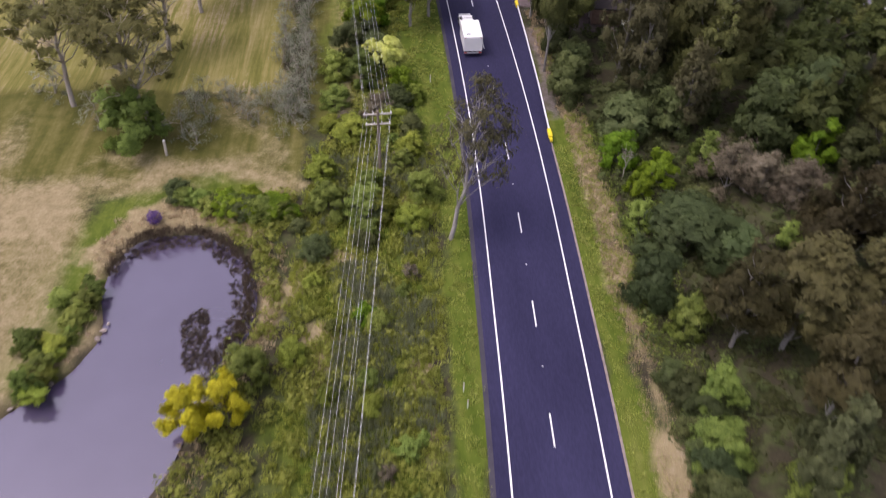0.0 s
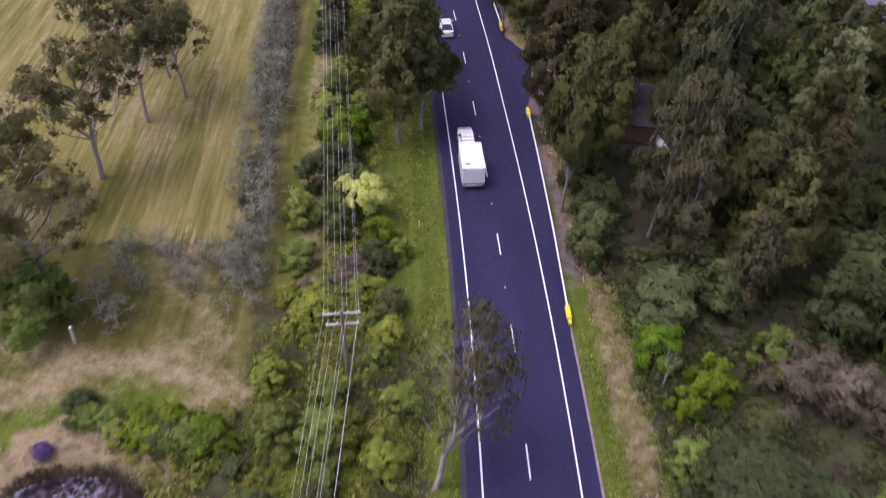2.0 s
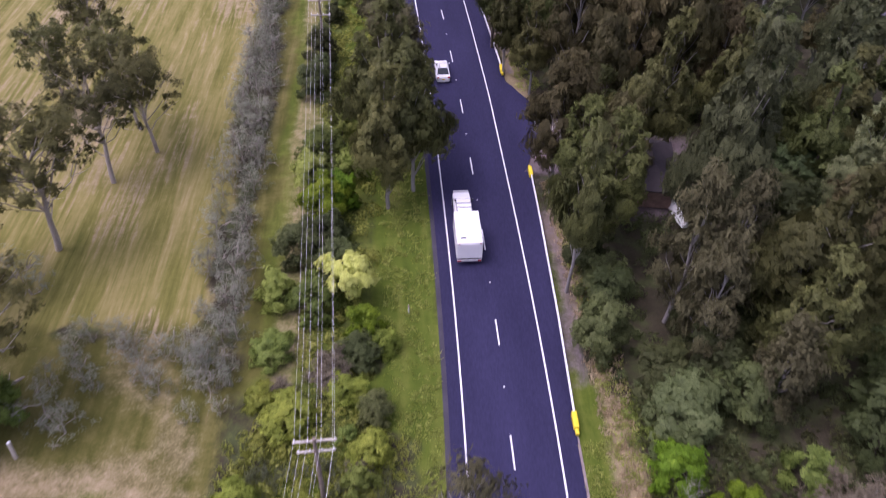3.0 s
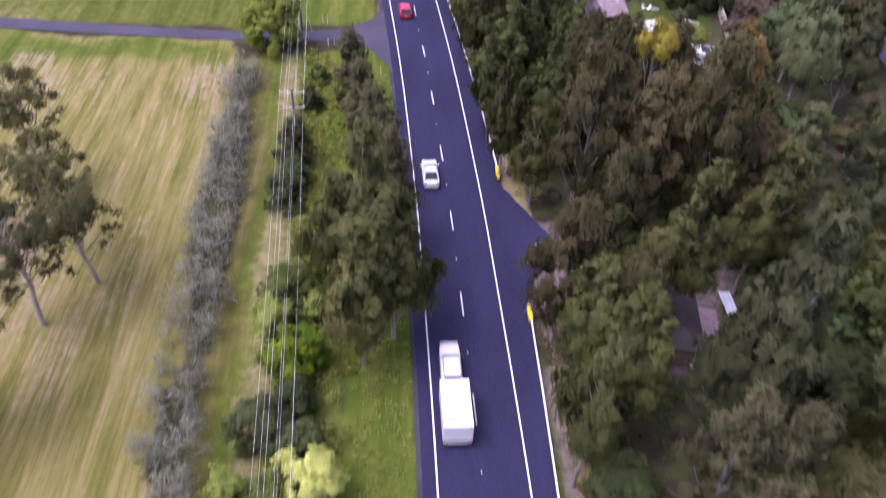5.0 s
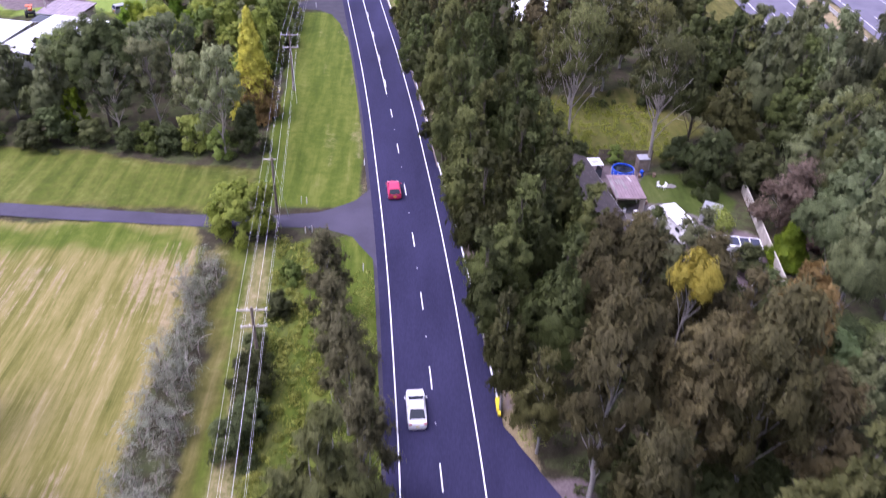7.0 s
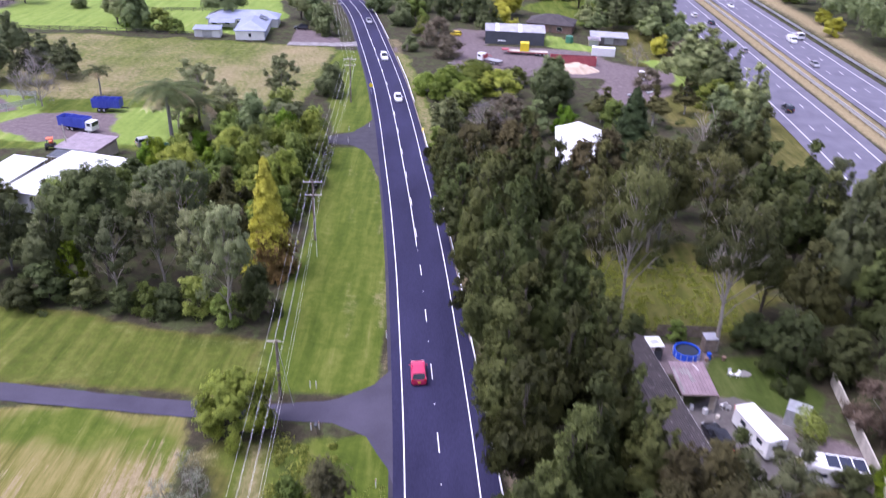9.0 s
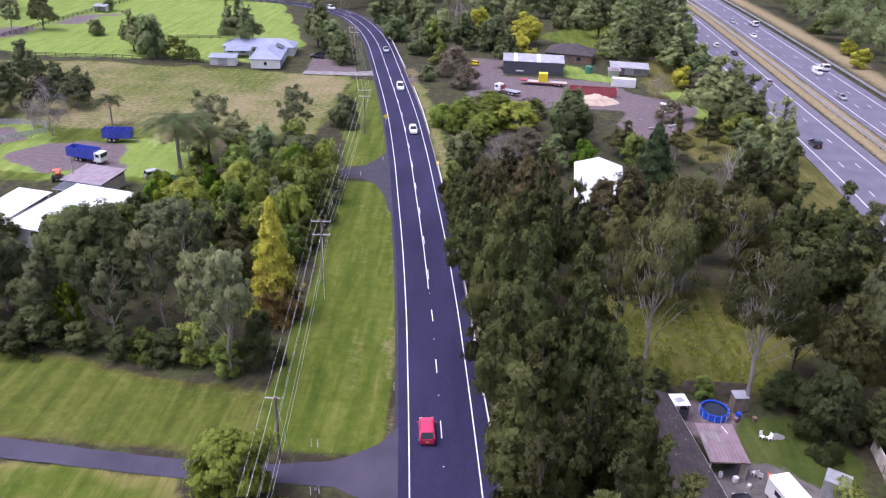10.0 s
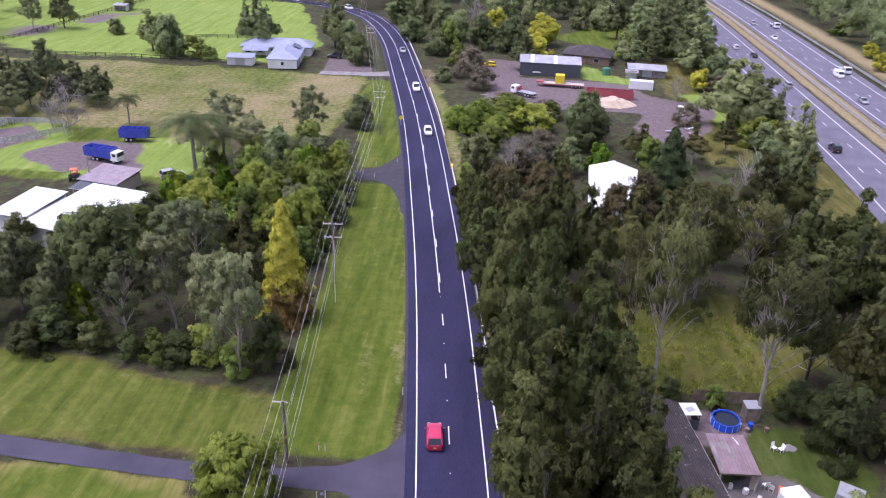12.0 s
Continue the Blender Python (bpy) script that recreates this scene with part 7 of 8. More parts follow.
def skillion(name, x, y, rz, sx, sy, h0, h1, roof, wall, label, open_side=False, rib=0.8):
    """A shed under one sloping roof that overhangs its walls."""
    ob = thing(name, pose(x, y, 0, 0, 0, rz), label, "shed")
    tilt = math.degrees(math.atan2(h1 - h0, sy))
    zc = (h0 + h1) / 2
    part("roof", box(0, 0, zc, sx, sy, 0.12, rx=tilt, bevel=0.02), roof, ob)
    ribs(ob, "roof_ribs", 0, 0, zc + 0.06, sx - 0.1, sy - 0.05, "y", rib, roof, 0, tilt)
    part("gutter", box(0, -sy / 2 - 0.05, h0 - 0.05, sx, 0.14, 0.14), GALV, ob)
    part("back_wall", box(0, sy / 2 - 0.5, (h1 - 0.25) / 2, sx - 0.8, 0.12, h1 - 0.25), wall, ob)
    for sg in (-1, 1):
        part("side_wall", box(sg * (sx / 2 - 0.45), 0.2, (h0 - 0.2) / 2, 0.12, sy - 1.2, h0 - 0.2), wall, ob)
    if open_side:
        for i in range(4):
            part("post", box(-sx / 2 + 0.5 + i * (sx - 1) / 3, -sy / 2 + 0.4, (h0 - 0.1) / 2, 0.14, 0.14, h0 - 0.1), TIMBER_PALE, ob)
    else:
        part("front_wall", box(0, -sy / 2 + 0.5, (h0 - 0.2) / 2, sx - 0.8, 0.12, h0 - 0.2), wall, ob)
        part("roller_door", box(0, -sy / 2 + 0.42, 1.3, 2.8, 0.06, 2.4), GALV, ob)
    return ob


skillion("farm_shed", -65.7, 175.7, -14, 12.4, 17, 3.6, 4.2, WHITE_ROOF, WALL_WHITE, "wide white sheet-roofed farm shed among trees", rib=1.2)
skillion("farm_shed", -76.2, 176.7, -12, 6.6, 10.4, 3.6, 4.2, WHITE_ROOF, WALL_WHITE, "white sheet-roofed farm shed beside a wider one", rib=1.2)
skillion("open_shed", -70.4, 193.0, -13, 8.6, 7.4, 2.8, 3.3, ROOF_RUST, WALL_TAN, "open-fronted shed with weathered grey roof", True)
skillion("lean_to", -72.8, 188.0, -13, 4.6, 2.8, 2.3, 2.6, CLAD_DARK, WALL_TAN, "dark-roofed lean-to in front of the open shed", True)
car(pose(-62.0, 200.5, 0, 0, 0, -50), SILVER, "dusty silver car parked beside the shed", "suv", "parked cars")
shade = thing("shade_fence", pose(-56, 197.2, 0, 0, 0, -25), "dark green shade-cloth fence", "fence")
part("cloth", box(0, 0, 0.9, 8.4, 0.04, 1.6), SHADE_GREEN, shade)
for i in range(4):
    part("post", box(-4.2 + i * 2.8, 0.06, 0.95, 0.08, 0.08, 1.95), GALV, shade)
tall_post = thing("timber_pole", pose(-74.2, 193.0, 0), "pale timber pole standing beside the shed", "pole")
part("pole", bar((0, 0, -0.2), (-0.3, 0, 6.2), 0.14, 0.1, 8), TIMBER_PALE, tall_post)
part("cap", bar((-0.3, 0, 6.2), (-0.3, 0, 6.3), 0.12, 0.1, 8), GALV, tall_post)


def hip_roof(x, y, sx, sy, z, rise, over=0.5):
    """Hipped roof with a ridge along its longer side."""
    bm = bmesh.new()
    a, b = sx / 2 + over, sy / 2 + over
    long_x = a > b
    r = abs(a - b)
    ends = ((-r, 0), (r, 0)) if long_x else ((0, -r), (0, r))
    c = [bm.verts.new((x + u * a, y + v * b, z)) for u, v in ((-1, -1), (1, -1), (1, 1), (-1, 1))]
    t = [bm.verts.new((x + u, y + v, z + rise)) for u, v in ends]
    if long_x:
        for f in ((c[0], c[1], t[1], t[0]), (c[1], c[2], t[1]), (c[2], c[3], t[0], t[1]), (c[3], c[0], t[0])):
            bm.faces.new(f)
    else:
        for f in ((c[0], c[1], t[0]), (c[1], c[2], t[1], t[0]), (c[2], c[3], t[1]), (c[3], c[0], t[0], t[1])):
            bm.faces.new(f)
    low = [bm.verts.new((v.co.x, v.co.y, z - 0.18)) for v in c]
    for i in range(4):
        bm.faces.new((c[i], low[i], low[(i + 1) % 4], c[(i + 1) % 4]))
    bm.faces.new(low)
    bmesh.ops.recalc_face_normals(bm, faces=bm.faces)
    return bm


def window(ob, x, y, z, w, h, face):
    """A framed pane on a wall that faces x or y."""
    sx, sy = (w, 0.06) if face == "y" else (0.06, w)
    fr = part("window", box(x, y, z, sx + (0.14 if face == "y" else 0), sy + (0 if face == "y" else 0.14), h + 0.14), WHITE, ob)
    part("pane", box(x - (0.02 if face == "x" else 0) * 0, y - (0.025 if face == "y" else 0), z, sx if face == "y" else 0.11, sy if face == "x" else 0.11, h), GLASS, fr)


house = thing("house", pose(-70.6, 303, 0, 0, 0, 6), "white rendered house with blue-grey hipped sheet roofs", "house")
part("wall", box(1, 9.5, 1.4, 22, 8, 2.8), WALL_WHITE, house)
part("wall", box(5.5, -3.5, 1.4, 8.6, 17, 2.8), WALL_WHITE, house)
part("roof", hip_roof(1, 9.5, 22, 8, 2.85, 2.0), ROOF_BLUE, house)
part("roof", hip_roof(5.5, -3.2, 8.6, 17, 2.80, 2.0), ROOF_BLUE, house)
part("roof", box(-5, 3.6, 2.6, 8, 5, 0.1, rx=8), ROOF_BLUE, house, "verandah roof sheet")
part("garage_door", box(9.83, -9.6, 1.25, 0.06, 2.8, 2.3), ROOF_BLUE, house, "blue-grey panel garage door")
part("garage_door", box(9.83, -5.9, 1.25, 0.06, 2.8, 2.3), ROOF_BLUE, house, "blue-grey panel garage door")
for i in range(4):
    part("solar_panel", box(8.2 + 0.0, 0.5 + i * 1.1, 4.0, 2.4, 1.0, 0.06, ry=22), SOLAR, house)
for x in (-8, -4, 0):
    window(house, x, 5.46, 1.5, 1.6, 1.2, "y")
window(house, 5.5, -12.04, 1.5, 0.8, 1.0, "y")
for x in (-8.6, -5, -1.4):
    part("verandah_post", box(x, 1.3, 1.15, 0.12, 0.12, 2.3), WHITE, house)
skillion("garden_shed", -77.4, 295, 4, 8.4, 4.6, 2.4, 2.8, ROOF_BLUE, WALL_WHITE, "low white shed with blue-grey roof beside the house")
car(pose(-51.5, 309, 0, 0, 0, 90), BLACK_PAINT, "black car parked on the house drive", "suv", "parked cars")
shelter = skillion("horse_shelter", -150.4, 374, 0, 5.5, 4, 2.2, 2.6, ROOF_GREY, WALL_WHITE, "small white horse shelter in the paddock", True)

# ---- yard on the right ----
barn = thing("barn", pose(16.6, 303.6, 0, 0, 0, -2), "dark steel barn with pale grey roof and a clear strip", "barn")
part("wall", box(0, -5, 2.0, 18, 0.15, 4.0), CLAD_DARK, barn)
part("wall", box(0, 5, 2.0, 18, 0.15, 4.0), CLAD_DARK, barn)
for sx in (-1, 1):
    bm = loft([[(sx * 9 + k, -5, 0), (sx * 9 + k, 5, 0), (sx * 9 + k, 5, 4), (sx * 9 + k, 0, 5.3), (sx * 9 + k, -5, 4)] for k in (-0.07, 0.07)])
    part("gable_wall", bm, CLAD_DARK, barn)
for sg in (-1, 1):
    part("roof", box(0, sg * 2.6, 4.68, 18.6, 5.45, 0.1, rx=-sg * 14.6), ROOF_GREY, barn)
    part("skylight", box(1.5, sg * 2.6, 4.735, 1.1, 5.4, 0.03, rx=-sg * 14.6), WHITE_ROOF, barn, "clear roof strip")
    part("skylight", box(-5.5, sg * 2.6, 4.735, 1.1, 5.4, 0.03, rx=-sg * 14.6), WHITE_ROOF, barn, "clear roof strip")
part("sign_board", box(-4, -5.1, 1.2, 2.4, 0.04, 0.4), WHITE, barn)
brown = thing("house", pose(30.5, 324, 0, 0, 0, -14), "low brick house under a dark tiled hip roof", "house")
part("wall", box(0, 0, 1.35, 15, 11, 2.7), WALL_BRICK, brown)
part("roof", hip_roof(0, 0, 15, 11, 2.7, 2.4), TILE_DARK, brown)
window(brown, -3, -5.54, 1.4, 1.6, 1.2, "y")
window(brown, 3.4, -5.54, 1.4, 1.6, 1.2, "y")
part("door", box(0.4, -5.55, 1.05, 0.9, 0.06, 2.05), TIMBER, brown)
skillion("garden_shed", 46.8, 306.5, -6, 12, 6, 2.3, 2.9, ROOF_GREY, CONCRETE, "old grey iron shed on the grass")
skillion("garden_shed", 41.5, 302, -6, 4, 3, 2.0, 2.3, ROOF_RUST, WALL_TAN, "small weathered shed beside a larger one")
cont = thing("storage_box", pose(42.3, 289, 0, 0, 0, -8), "white storage box van body standing on the grass", "container")
part("body", box(0, 0, 1.35, 6.8, 2.5, 2.4, bevel=0.06), WHITE, cont)
part("door", box(3.42, 0, 1.3, 0.05, 2.0, 2.0), GALV, cont)
part("skid", box(0, 0, 0.1, 6.4, 2.0, 0.2), RUBBER, cont)
for i in range(9):
    part("side_rib", box(-3.0 + i * 0.75, -1.27, 1.35, 0.06, 0.03, 2.2), WHITE, cont)
red_bin = thing("scrap_bin", pose(31.8, 277.6, 0, 0, 0, -5), "long red open-topped steel bin", "bin")
for sg in (-1, 1):
    part("side_panel", box(0, sg * 1.2, 1.2, 13, 0.08, 2.2), RED_RUST, red_bin)
    for i in range(12):
        part("rib", box(-6.3 + i * 1.145, sg * 1.27, 1.2, 0.12, 0.08, 2.2), RED_RUST, red_bin)
    part("end_panel", box(sg * 6.46, 0, 1.2, 0.08, 2.4, 2.2), RED_RUST, red_bin)
part("floor", box(0, 0, 0.18, 12.9, 2.36, 0.1), RUBBER, red_bin)
low = thing("low_loader", pose(19.6, 287.0, 0, 0, 0, 86), "red low-loader trailer with pale deck", "trailer")
part("deck", box(0, 0, 0.95, 2.5, 12, 0.22, bevel=0.03), TIMBER_PALE, low)
part("gooseneck", box(0, 6.6, 1.3, 2.2, 2.2, 0.3, bevel=0.04), RED_RUST, low)
part("side_rail", box(-1.27, 0, 0.85, 0.08, 12, 0.25), RED_RUST, low)
part("side_rail", box(1.27, 0, 0.85, 0.08, 12, 0.25), RED_RUST, low)
for y in (-4.8, -3.7, -2.6):
    for sx in (-1, 1):
        wheel(low, sx * 0.95, y, 0.42, 0.3)
ybox = thing("yellow_tank", pose(18.6, 287.2, 1.06, 0, 0, -4), "square yellow steel tank on the trailer deck", "tank")
part("body", box(0, 0, 1.25, 2.6, 2.3, 2.4, bevel=0.08), YELLOW, ybox)
part("hatch", box(0, 0, 2.5, 0.7, 0.7, 0.12, bevel=0.03), YELLOW, ybox)
for x in (-0.8, 0, 0.8):
    part("rib", box(x, -1.17, 1.25, 0.1, 0.06, 2.2), YELLOW, ybox)
flat_truck(pose(8, 275.5, 0, 0, 0, 55), "white crane truck with steel tray in the yard", "tray")


def heap(name, x, y, sx, sy, h, material, label, seed, rough=0.25):
    bm = bmesh.new()
    bmesh.ops.create_grid(bm, x_segments=26, y_segments=18, size=1.0)
    for v in bm.verts:
        r = min(1, math.hypot(v.co.x, v.co.y))
        n = noise.fractal(Vector((v.co.x * 3, v.co.y * 3, seed)), 1.0, 2.0, 4)
        v.co = Vector((v.co.x * sx, v.co.y * sy, h * max(0, 1 - r ** 1.6) * (1 + rough * n) - 0.08 + 0.02 * n))
    ob = tagged(part(name, bm, material, None), label, "heap")
    ob.location = (x, y, 0)
    return ob


heap("sawdust_mound", 31.4, 270.6, 7.4, 3.6, 2.2, SAND, "pale heap of sawdust beside the red bin", 3)
heap("soil_heap", 4.5, 268.5, 3.6, 2.0, 0.9, CONCRETE, "low heap of pale rubble", 8, 0.5)
brush = thing("brush_heap", pose(13.5, 267.5, 0), "tangled heap of dead brown branches", "brush heap")
rb = random.Random(8)
for k in range(60):
    a = rb.uniform(0, 6.28)
    p = Vector((rb.gauss(0, 2.2), rb.gauss(0, 0.9), rb.uniform(0.0, 0.6)))
    q = p + Vector((math.cos(a) * rb.uniform(1, 2.4), math.sin(a) * rb.uniform(0.5, 1.6), rb.uniform(0.1, 1.1)))
    part("branch", raw_mesh("branch", *tube([p, p.lerp(q, 0.5) + Vector((0, 0, 0.15)), q], [0.07, 0.05, 0.015], 5)), BARK["dark"], brush)
car(pose(48.8, 264.8, 0, 0, 0, 170), WHITE, "white utility car parked on the gravel", "suv", "parked cars")
car(pose(-2.0, 308.5, 0, 0, 0, 80), YELLOW, "faded yellow car parked in the yard", "hatch", "parked cars")
tank = thing("water_tank", pose(34.2, 305, 0), "round green plastic water tank", "tank")
part("body", bar((0, 0, 0), (0, 0, 2.0), 1.2, 1.2, 20), GREEN_TANK, tank)
part("lid", bar((0, 0, 2.0), (0, 0, 2.3), 1.2, 0.3, 20), GREEN_TANK, tank)
junk = random.Random(12)
for i in range(16):
    bm = box(0, 0, 0.15, junk.uniform(0.6, 2.4), junk.uniform(0.3, 1.0), 0.25, bevel=0.03)
    o = tagged(part("scrap_sheet", bm, junk.choice((WHITE_ROOF, GALV, CONCRETE)), None), "scattered pale building scrap on the gravel", "scrap", "scrap in the yard")
    x, y = (46 + junk.uniform(-4, 4), 250 + junk.uniform(-7, 6)) if i < 10 else (0 + junk.uniform(-3, 4), 272 + junk.uniform(-3, 3))
    o.matrix_world = pose(x, y, 0.02, 0, 0, junk.uniform(0, 180))

# ---- white-roofed house among the right-hand trees ----
wh = thing("house", pose(22.4, 197.5, 0.8, 0, 0, -6), "house with a broad white sheet roof among trees", "house")
part("wall", box(0, 0, 1.6, 8.0, 19.8, 3.2), WALL_WHITE, wh)
for sg in (-1, 1):
    part("roof", box(sg * 2.3, 0, 4.1, 5.0, 22.0, 0.12, ry=sg * 17), WHITE_ROOF, wh)
for sg in (-1, 1):
    part("gable_wall", loft([[(-3.95, sg * 9.8 + k, 3.2), (3.95, sg * 9.8 + k, 3.2), (0, sg * 9.8 + k, 4.6)] for k in (-0.08, 0.08)]), WALL_WHITE, wh)
part("ridge_cap", box(0, 0, 4.86, 0.4, 22, 0.06), WHITE_ROOF, wh)
window(wh, 0, -9.94, 1.6, 1.8, 1.2, "y")

# ---- house and yard near the pool ----
near_house = thing("house", pose(19.25, 123.35, 0, 0, 0, 7.7), "long low house under a lichen-spotted dark tile roof", "house")
part("wall", box(0, 0, 1.3, 7.0, 23, 2.6), WALL_TAN, near_house)
for sg in (-1, 1):
    part("roof", box(sg * 2.1, 0, 3.25, 4.5, 24.4, 0.14, ry=sg * 19), TILE_DARK, near_house)
    course = bm_mesh("tile_course", box(0, 0, 0, 0.10, 24.3, 0.05, ry=sg * 19), TILE_DARK)
    for i in range(13):
        part("tile_course", course, None, near_house).location = (sg * (0.25 + i * 0.325), 0, 3.985 - i * 0.112)
part("ridge_cap", box(0, 0, 4.0, 0.34, 24.4, 0.12, bevel=0.04), TILE_DARK, near_house)
part("gutter", box(4.25, 0, 2.45, 0.14, 24.4, 0.12), WHITE, near_house)
part("door", box(3.53, -9.0, 1.05, 0.06, 0.9, 2.05), TIMBER, near_house)
for y in (-6.5, 5.5, 9):
    window(near_house, 3.54, y, 1.5, 1.4, 1.1, "x")
lich = random.Random(4)
bm = bmesh.new()
for _ in range(130):
    u, y = lich.uniform(0.3, 4.1), lich.uniform(-12, 12)
    bmesh.ops.create_circle(bm, cap_ends=True, segments=7, radius=lich.uniform(0.04, 0.13), matrix=pose(u, y, 4.085 - u * 0.344, 0, 19, 0))
tagged(part("lichen", bm, CONCRETE, near_house, "pale lichen spots"), kind="stuff")
awn = thing("patio_awning", pose(25.7, 127.9, 0, 0, 0, 2), "plum-coloured sheet patio awning with pale streaks", "awning")
part("roof", box(0, 0, 2.52, 4.1, 5.9, 0.09, rx=2, bevel=0.02), ROOF_PLUM, awn)
ribs(awn, "roof_ribs", 0, 0, 2.565, 4.0, 5.8, "y", 0.4, ROOF_PLUM, 0, 2)
part("streak", box(-0.2, 0.4, 2.60, 0.5, 2.2, 0.02, rx=2, rz=8), CONCRETE, awn, "pale weathered streak")
part("streak", box(-1.75, -0.4, 2.60, 0.3, 4.6, 0.02, rx=2), CONCRETE, awn, "pale weathered streak")
part("streak", box(-0.5, 1.3, 2.605, 1.5, 1.1, 0.02, rx=2, rz=24), CONCRETE, awn, "pale weathered streak")
part("streak", box(0.9, 1.9, 2.66, 0.08, 1.2, 0.04, rx=2, rz=18), WHITE, awn, "white pipe lying on the roof")
for x, y in ((-1.9, -2.8), (1.9, -2.8), (1.9, 0), (1.9, 2.8)):
    part("post", box(x, y, 1.22, 0.14, 0.14, 2.46), TIMBER_PALE, awn)
part("fascia", box(0, -2.95, 2.4, 4.1, 0.06, 0.16), TIMBER, awn)
part("back_wall", box(1.7, -2.4, 1.1, 0.6, 0.1, 2.2), WALL_TAN, awn)
gaz = thing("gazebo", pose(23.0, 135.5, 0, 0, 0, 6), "small dark gazebo with white roof panel", "gazebo")
part("roof", box(0, 0, 2.1, 2.2, 2.2, 0.1, bevel=0.03), WHITE_ROOF, gaz)
part("roof_patch", box(0.1, -0.1, 2.165, 1.0, 0.8, 0.02, rz=20), GALV, gaz, "blue-grey patch on the roof")
for sx in (-1, 1):
    for sy in (-1, 1):
        part("post", box(sx * 0.95, sy * 0.95, 1.03, 0.1, 0.1, 2.06), TIMBER_DARK, gaz)
part("side_wall", box(0, -0.98, 0.7, 1.9, 0.06, 1.3), CLAD_DARK, gaz)
part("side_wall", box(0.98, 0, 0.7, 0.06, 1.9, 1.3), CLAD_DARK, gaz)
pool = thing("pool", pose(27.5, 136.0, 0) @ Matrix.Scale(0.84, 4), "round bright blue above-ground pool with dark water", "pool")
bm = bmesh.new()
N = 28
ring = lambda r, z: [bm.verts.new((r * math.cos(2 * math.pi * k / N), r * math.sin(2 * math.pi * k / N), z)) for k in range(N)]
rs = [ring(1.95, 0), ring(1.86, 0.95), ring(1.88, 1.03), ring(1.72, 1.03), ring(1.70, 0.6)]
for a, b in zip(rs, rs[1:]):
    for k in range(N):
        bm.faces.new((a[k], a[(k + 1) % N], b[(k + 1) % N], b[k]))
part("wall", bm, POOL_BLUE, pool)
bm = bmesh.new()
bmesh.ops.create_circle(bm, cap_ends=True, segments=28, radius=1.72, matrix=Matrix.Translation((0, 0, 0.82)))
part("water", bm, POOL_WATER, pool)
for k in range(14):
    a = 2 * math.pi * k / 14
    part("leg", box(1.97 * math.cos(a), 1.97 * math.sin(a), 0.5, 0.07, 0.05, 1.0, math.degrees(a)), WHITE, pool)
gshed = thing("garden_shed", pose(30.5, 137.2, 0, 0, 0, 6), "tall narrow grey garden shed with white roof", "shed")
part("wall", box(0, 0, 1.0, 1.5, 1.3, 2.0), TIMBER, gshed)
part("roof", box(0, 0, 2.06, 1.65, 1.45, 0.1, rx=5), ROOF_GREY, gshed)
part("door", box(0.1, -0.72, 1.0, 0.8, 0.04, 1.9), TIMBER, gshed)
for x, y, h in ((30.2, 135.4, 0.7), (29.7, 134.9, 0.5), (31.9, 135.2, 0.5), (28.2, 133.4, 0.4), (28.3, 131.6, 0.35), (28.4, 129.6, 0.4), (28.8, 127.7, 0.5)):
    o = tagged(part("planter", bar((0, 0, 0), (0, 0, h), 0.2, 0.26, 10), WALL_BRICK if h > 0.45 else CONCRETE, None), "garden pot at the lawn's edge", "pot", "pots by the lawn")
    o.location = (x, y, -0.02)
bin_blue = tagged(part("barrel", bar((0, 0, 0), (0, 0, 0.85), 0.28, 0.28, 14), POOL_BLUE, None), "blue plastic barrel beside the shed", "barrel")
bin_blue.location = (30.1, 135.4, -0.02)


def garden_chair(m):
    ob = thing("garden_chair", m, "white plastic garden chair on the lawn", "chair", "garden chairs")
    part("seat", box(0, 0, 0.42, 0.5, 0.5, 0.05, bevel=0.02), WHITE, ob)
    part("backrest", box(0, 0.24, 0.7, 0.5, 0.05, 0.55, rx=-12, bevel=0.02), WHITE, ob)
    for sx in (-1, 1):
        for sy in (-1, 1):
            part("leg", box(sx * 0.21, sy * 0.21, 0.2, 0.05, 0.05, 0.42), WHITE, ob)


garden_chair(pose(31.7, 132.0, 0, 0, 0, 30))
garden_chair(pose(32.4, 131.8, 0, 0, 0, -70))
cloth = tagged(part("ground_sheet", heap("ground_sheet", 0, 0, 1.3, 0.9, 0.14, CONCRETE, "x", 5).data, None, None), "grey sheet lying crumpled on the lawn", "tarpaulin")
bpy.data.objects.remove([o for o in bpy.data.objects if o.name == "ground_sheet" and o != cloth][0])
cloth.name = "ground_sheet"
cloth.location = (33.7, 132.4, 0.05)

garden_chair(pose(29.0, 126.0, 0, 0, 0, 200))
garden_chair(pose(29.5, 125.6, 0, 0, 0, 150))


def clutter(name, x, y, sx, sy, sz, material, label, category):
    tagged(part(name, box(0, 0, sz / 2, sx, sy, sz, bevel=min(sx, sy, sz) * 0.2), material, None), label, category).matrix_world = pose(x, y, 0.02, 0, 0, (x * 37 + y * 11) % 90)


for x, y, sx, sy, sz, mat, colour in ((25.4, 125.6, 0.6, 0.4, 0.5, WHITE, "white"), (26.7, 124.9, 0.5, 0.5, 0.7, WHITE, "white"), (27.2, 122.6, 0.7, 0.4, 0.35, CLAD_DARK, "dark"), (27.9, 124.2, 0.5, 0.4, 0.4, TIMBER_PALE, "pale"), (29.0, 116.8, 0.9, 0.5, 0.3, TIMBER_PALE, "pale"), (27.8, 117.4, 0.6, 0.6, 0.35, WHITE, "white")):
    clutter("storage_box", x, y, sx, sy, sz, mat, colour + " plastic box lying on the stained slab", "box")
clutter("canvas_bag", 30.4, 125.6, 0.5, 0.4, 0.6, ORANGE, "orange bag standing beside the caravan", "bag")
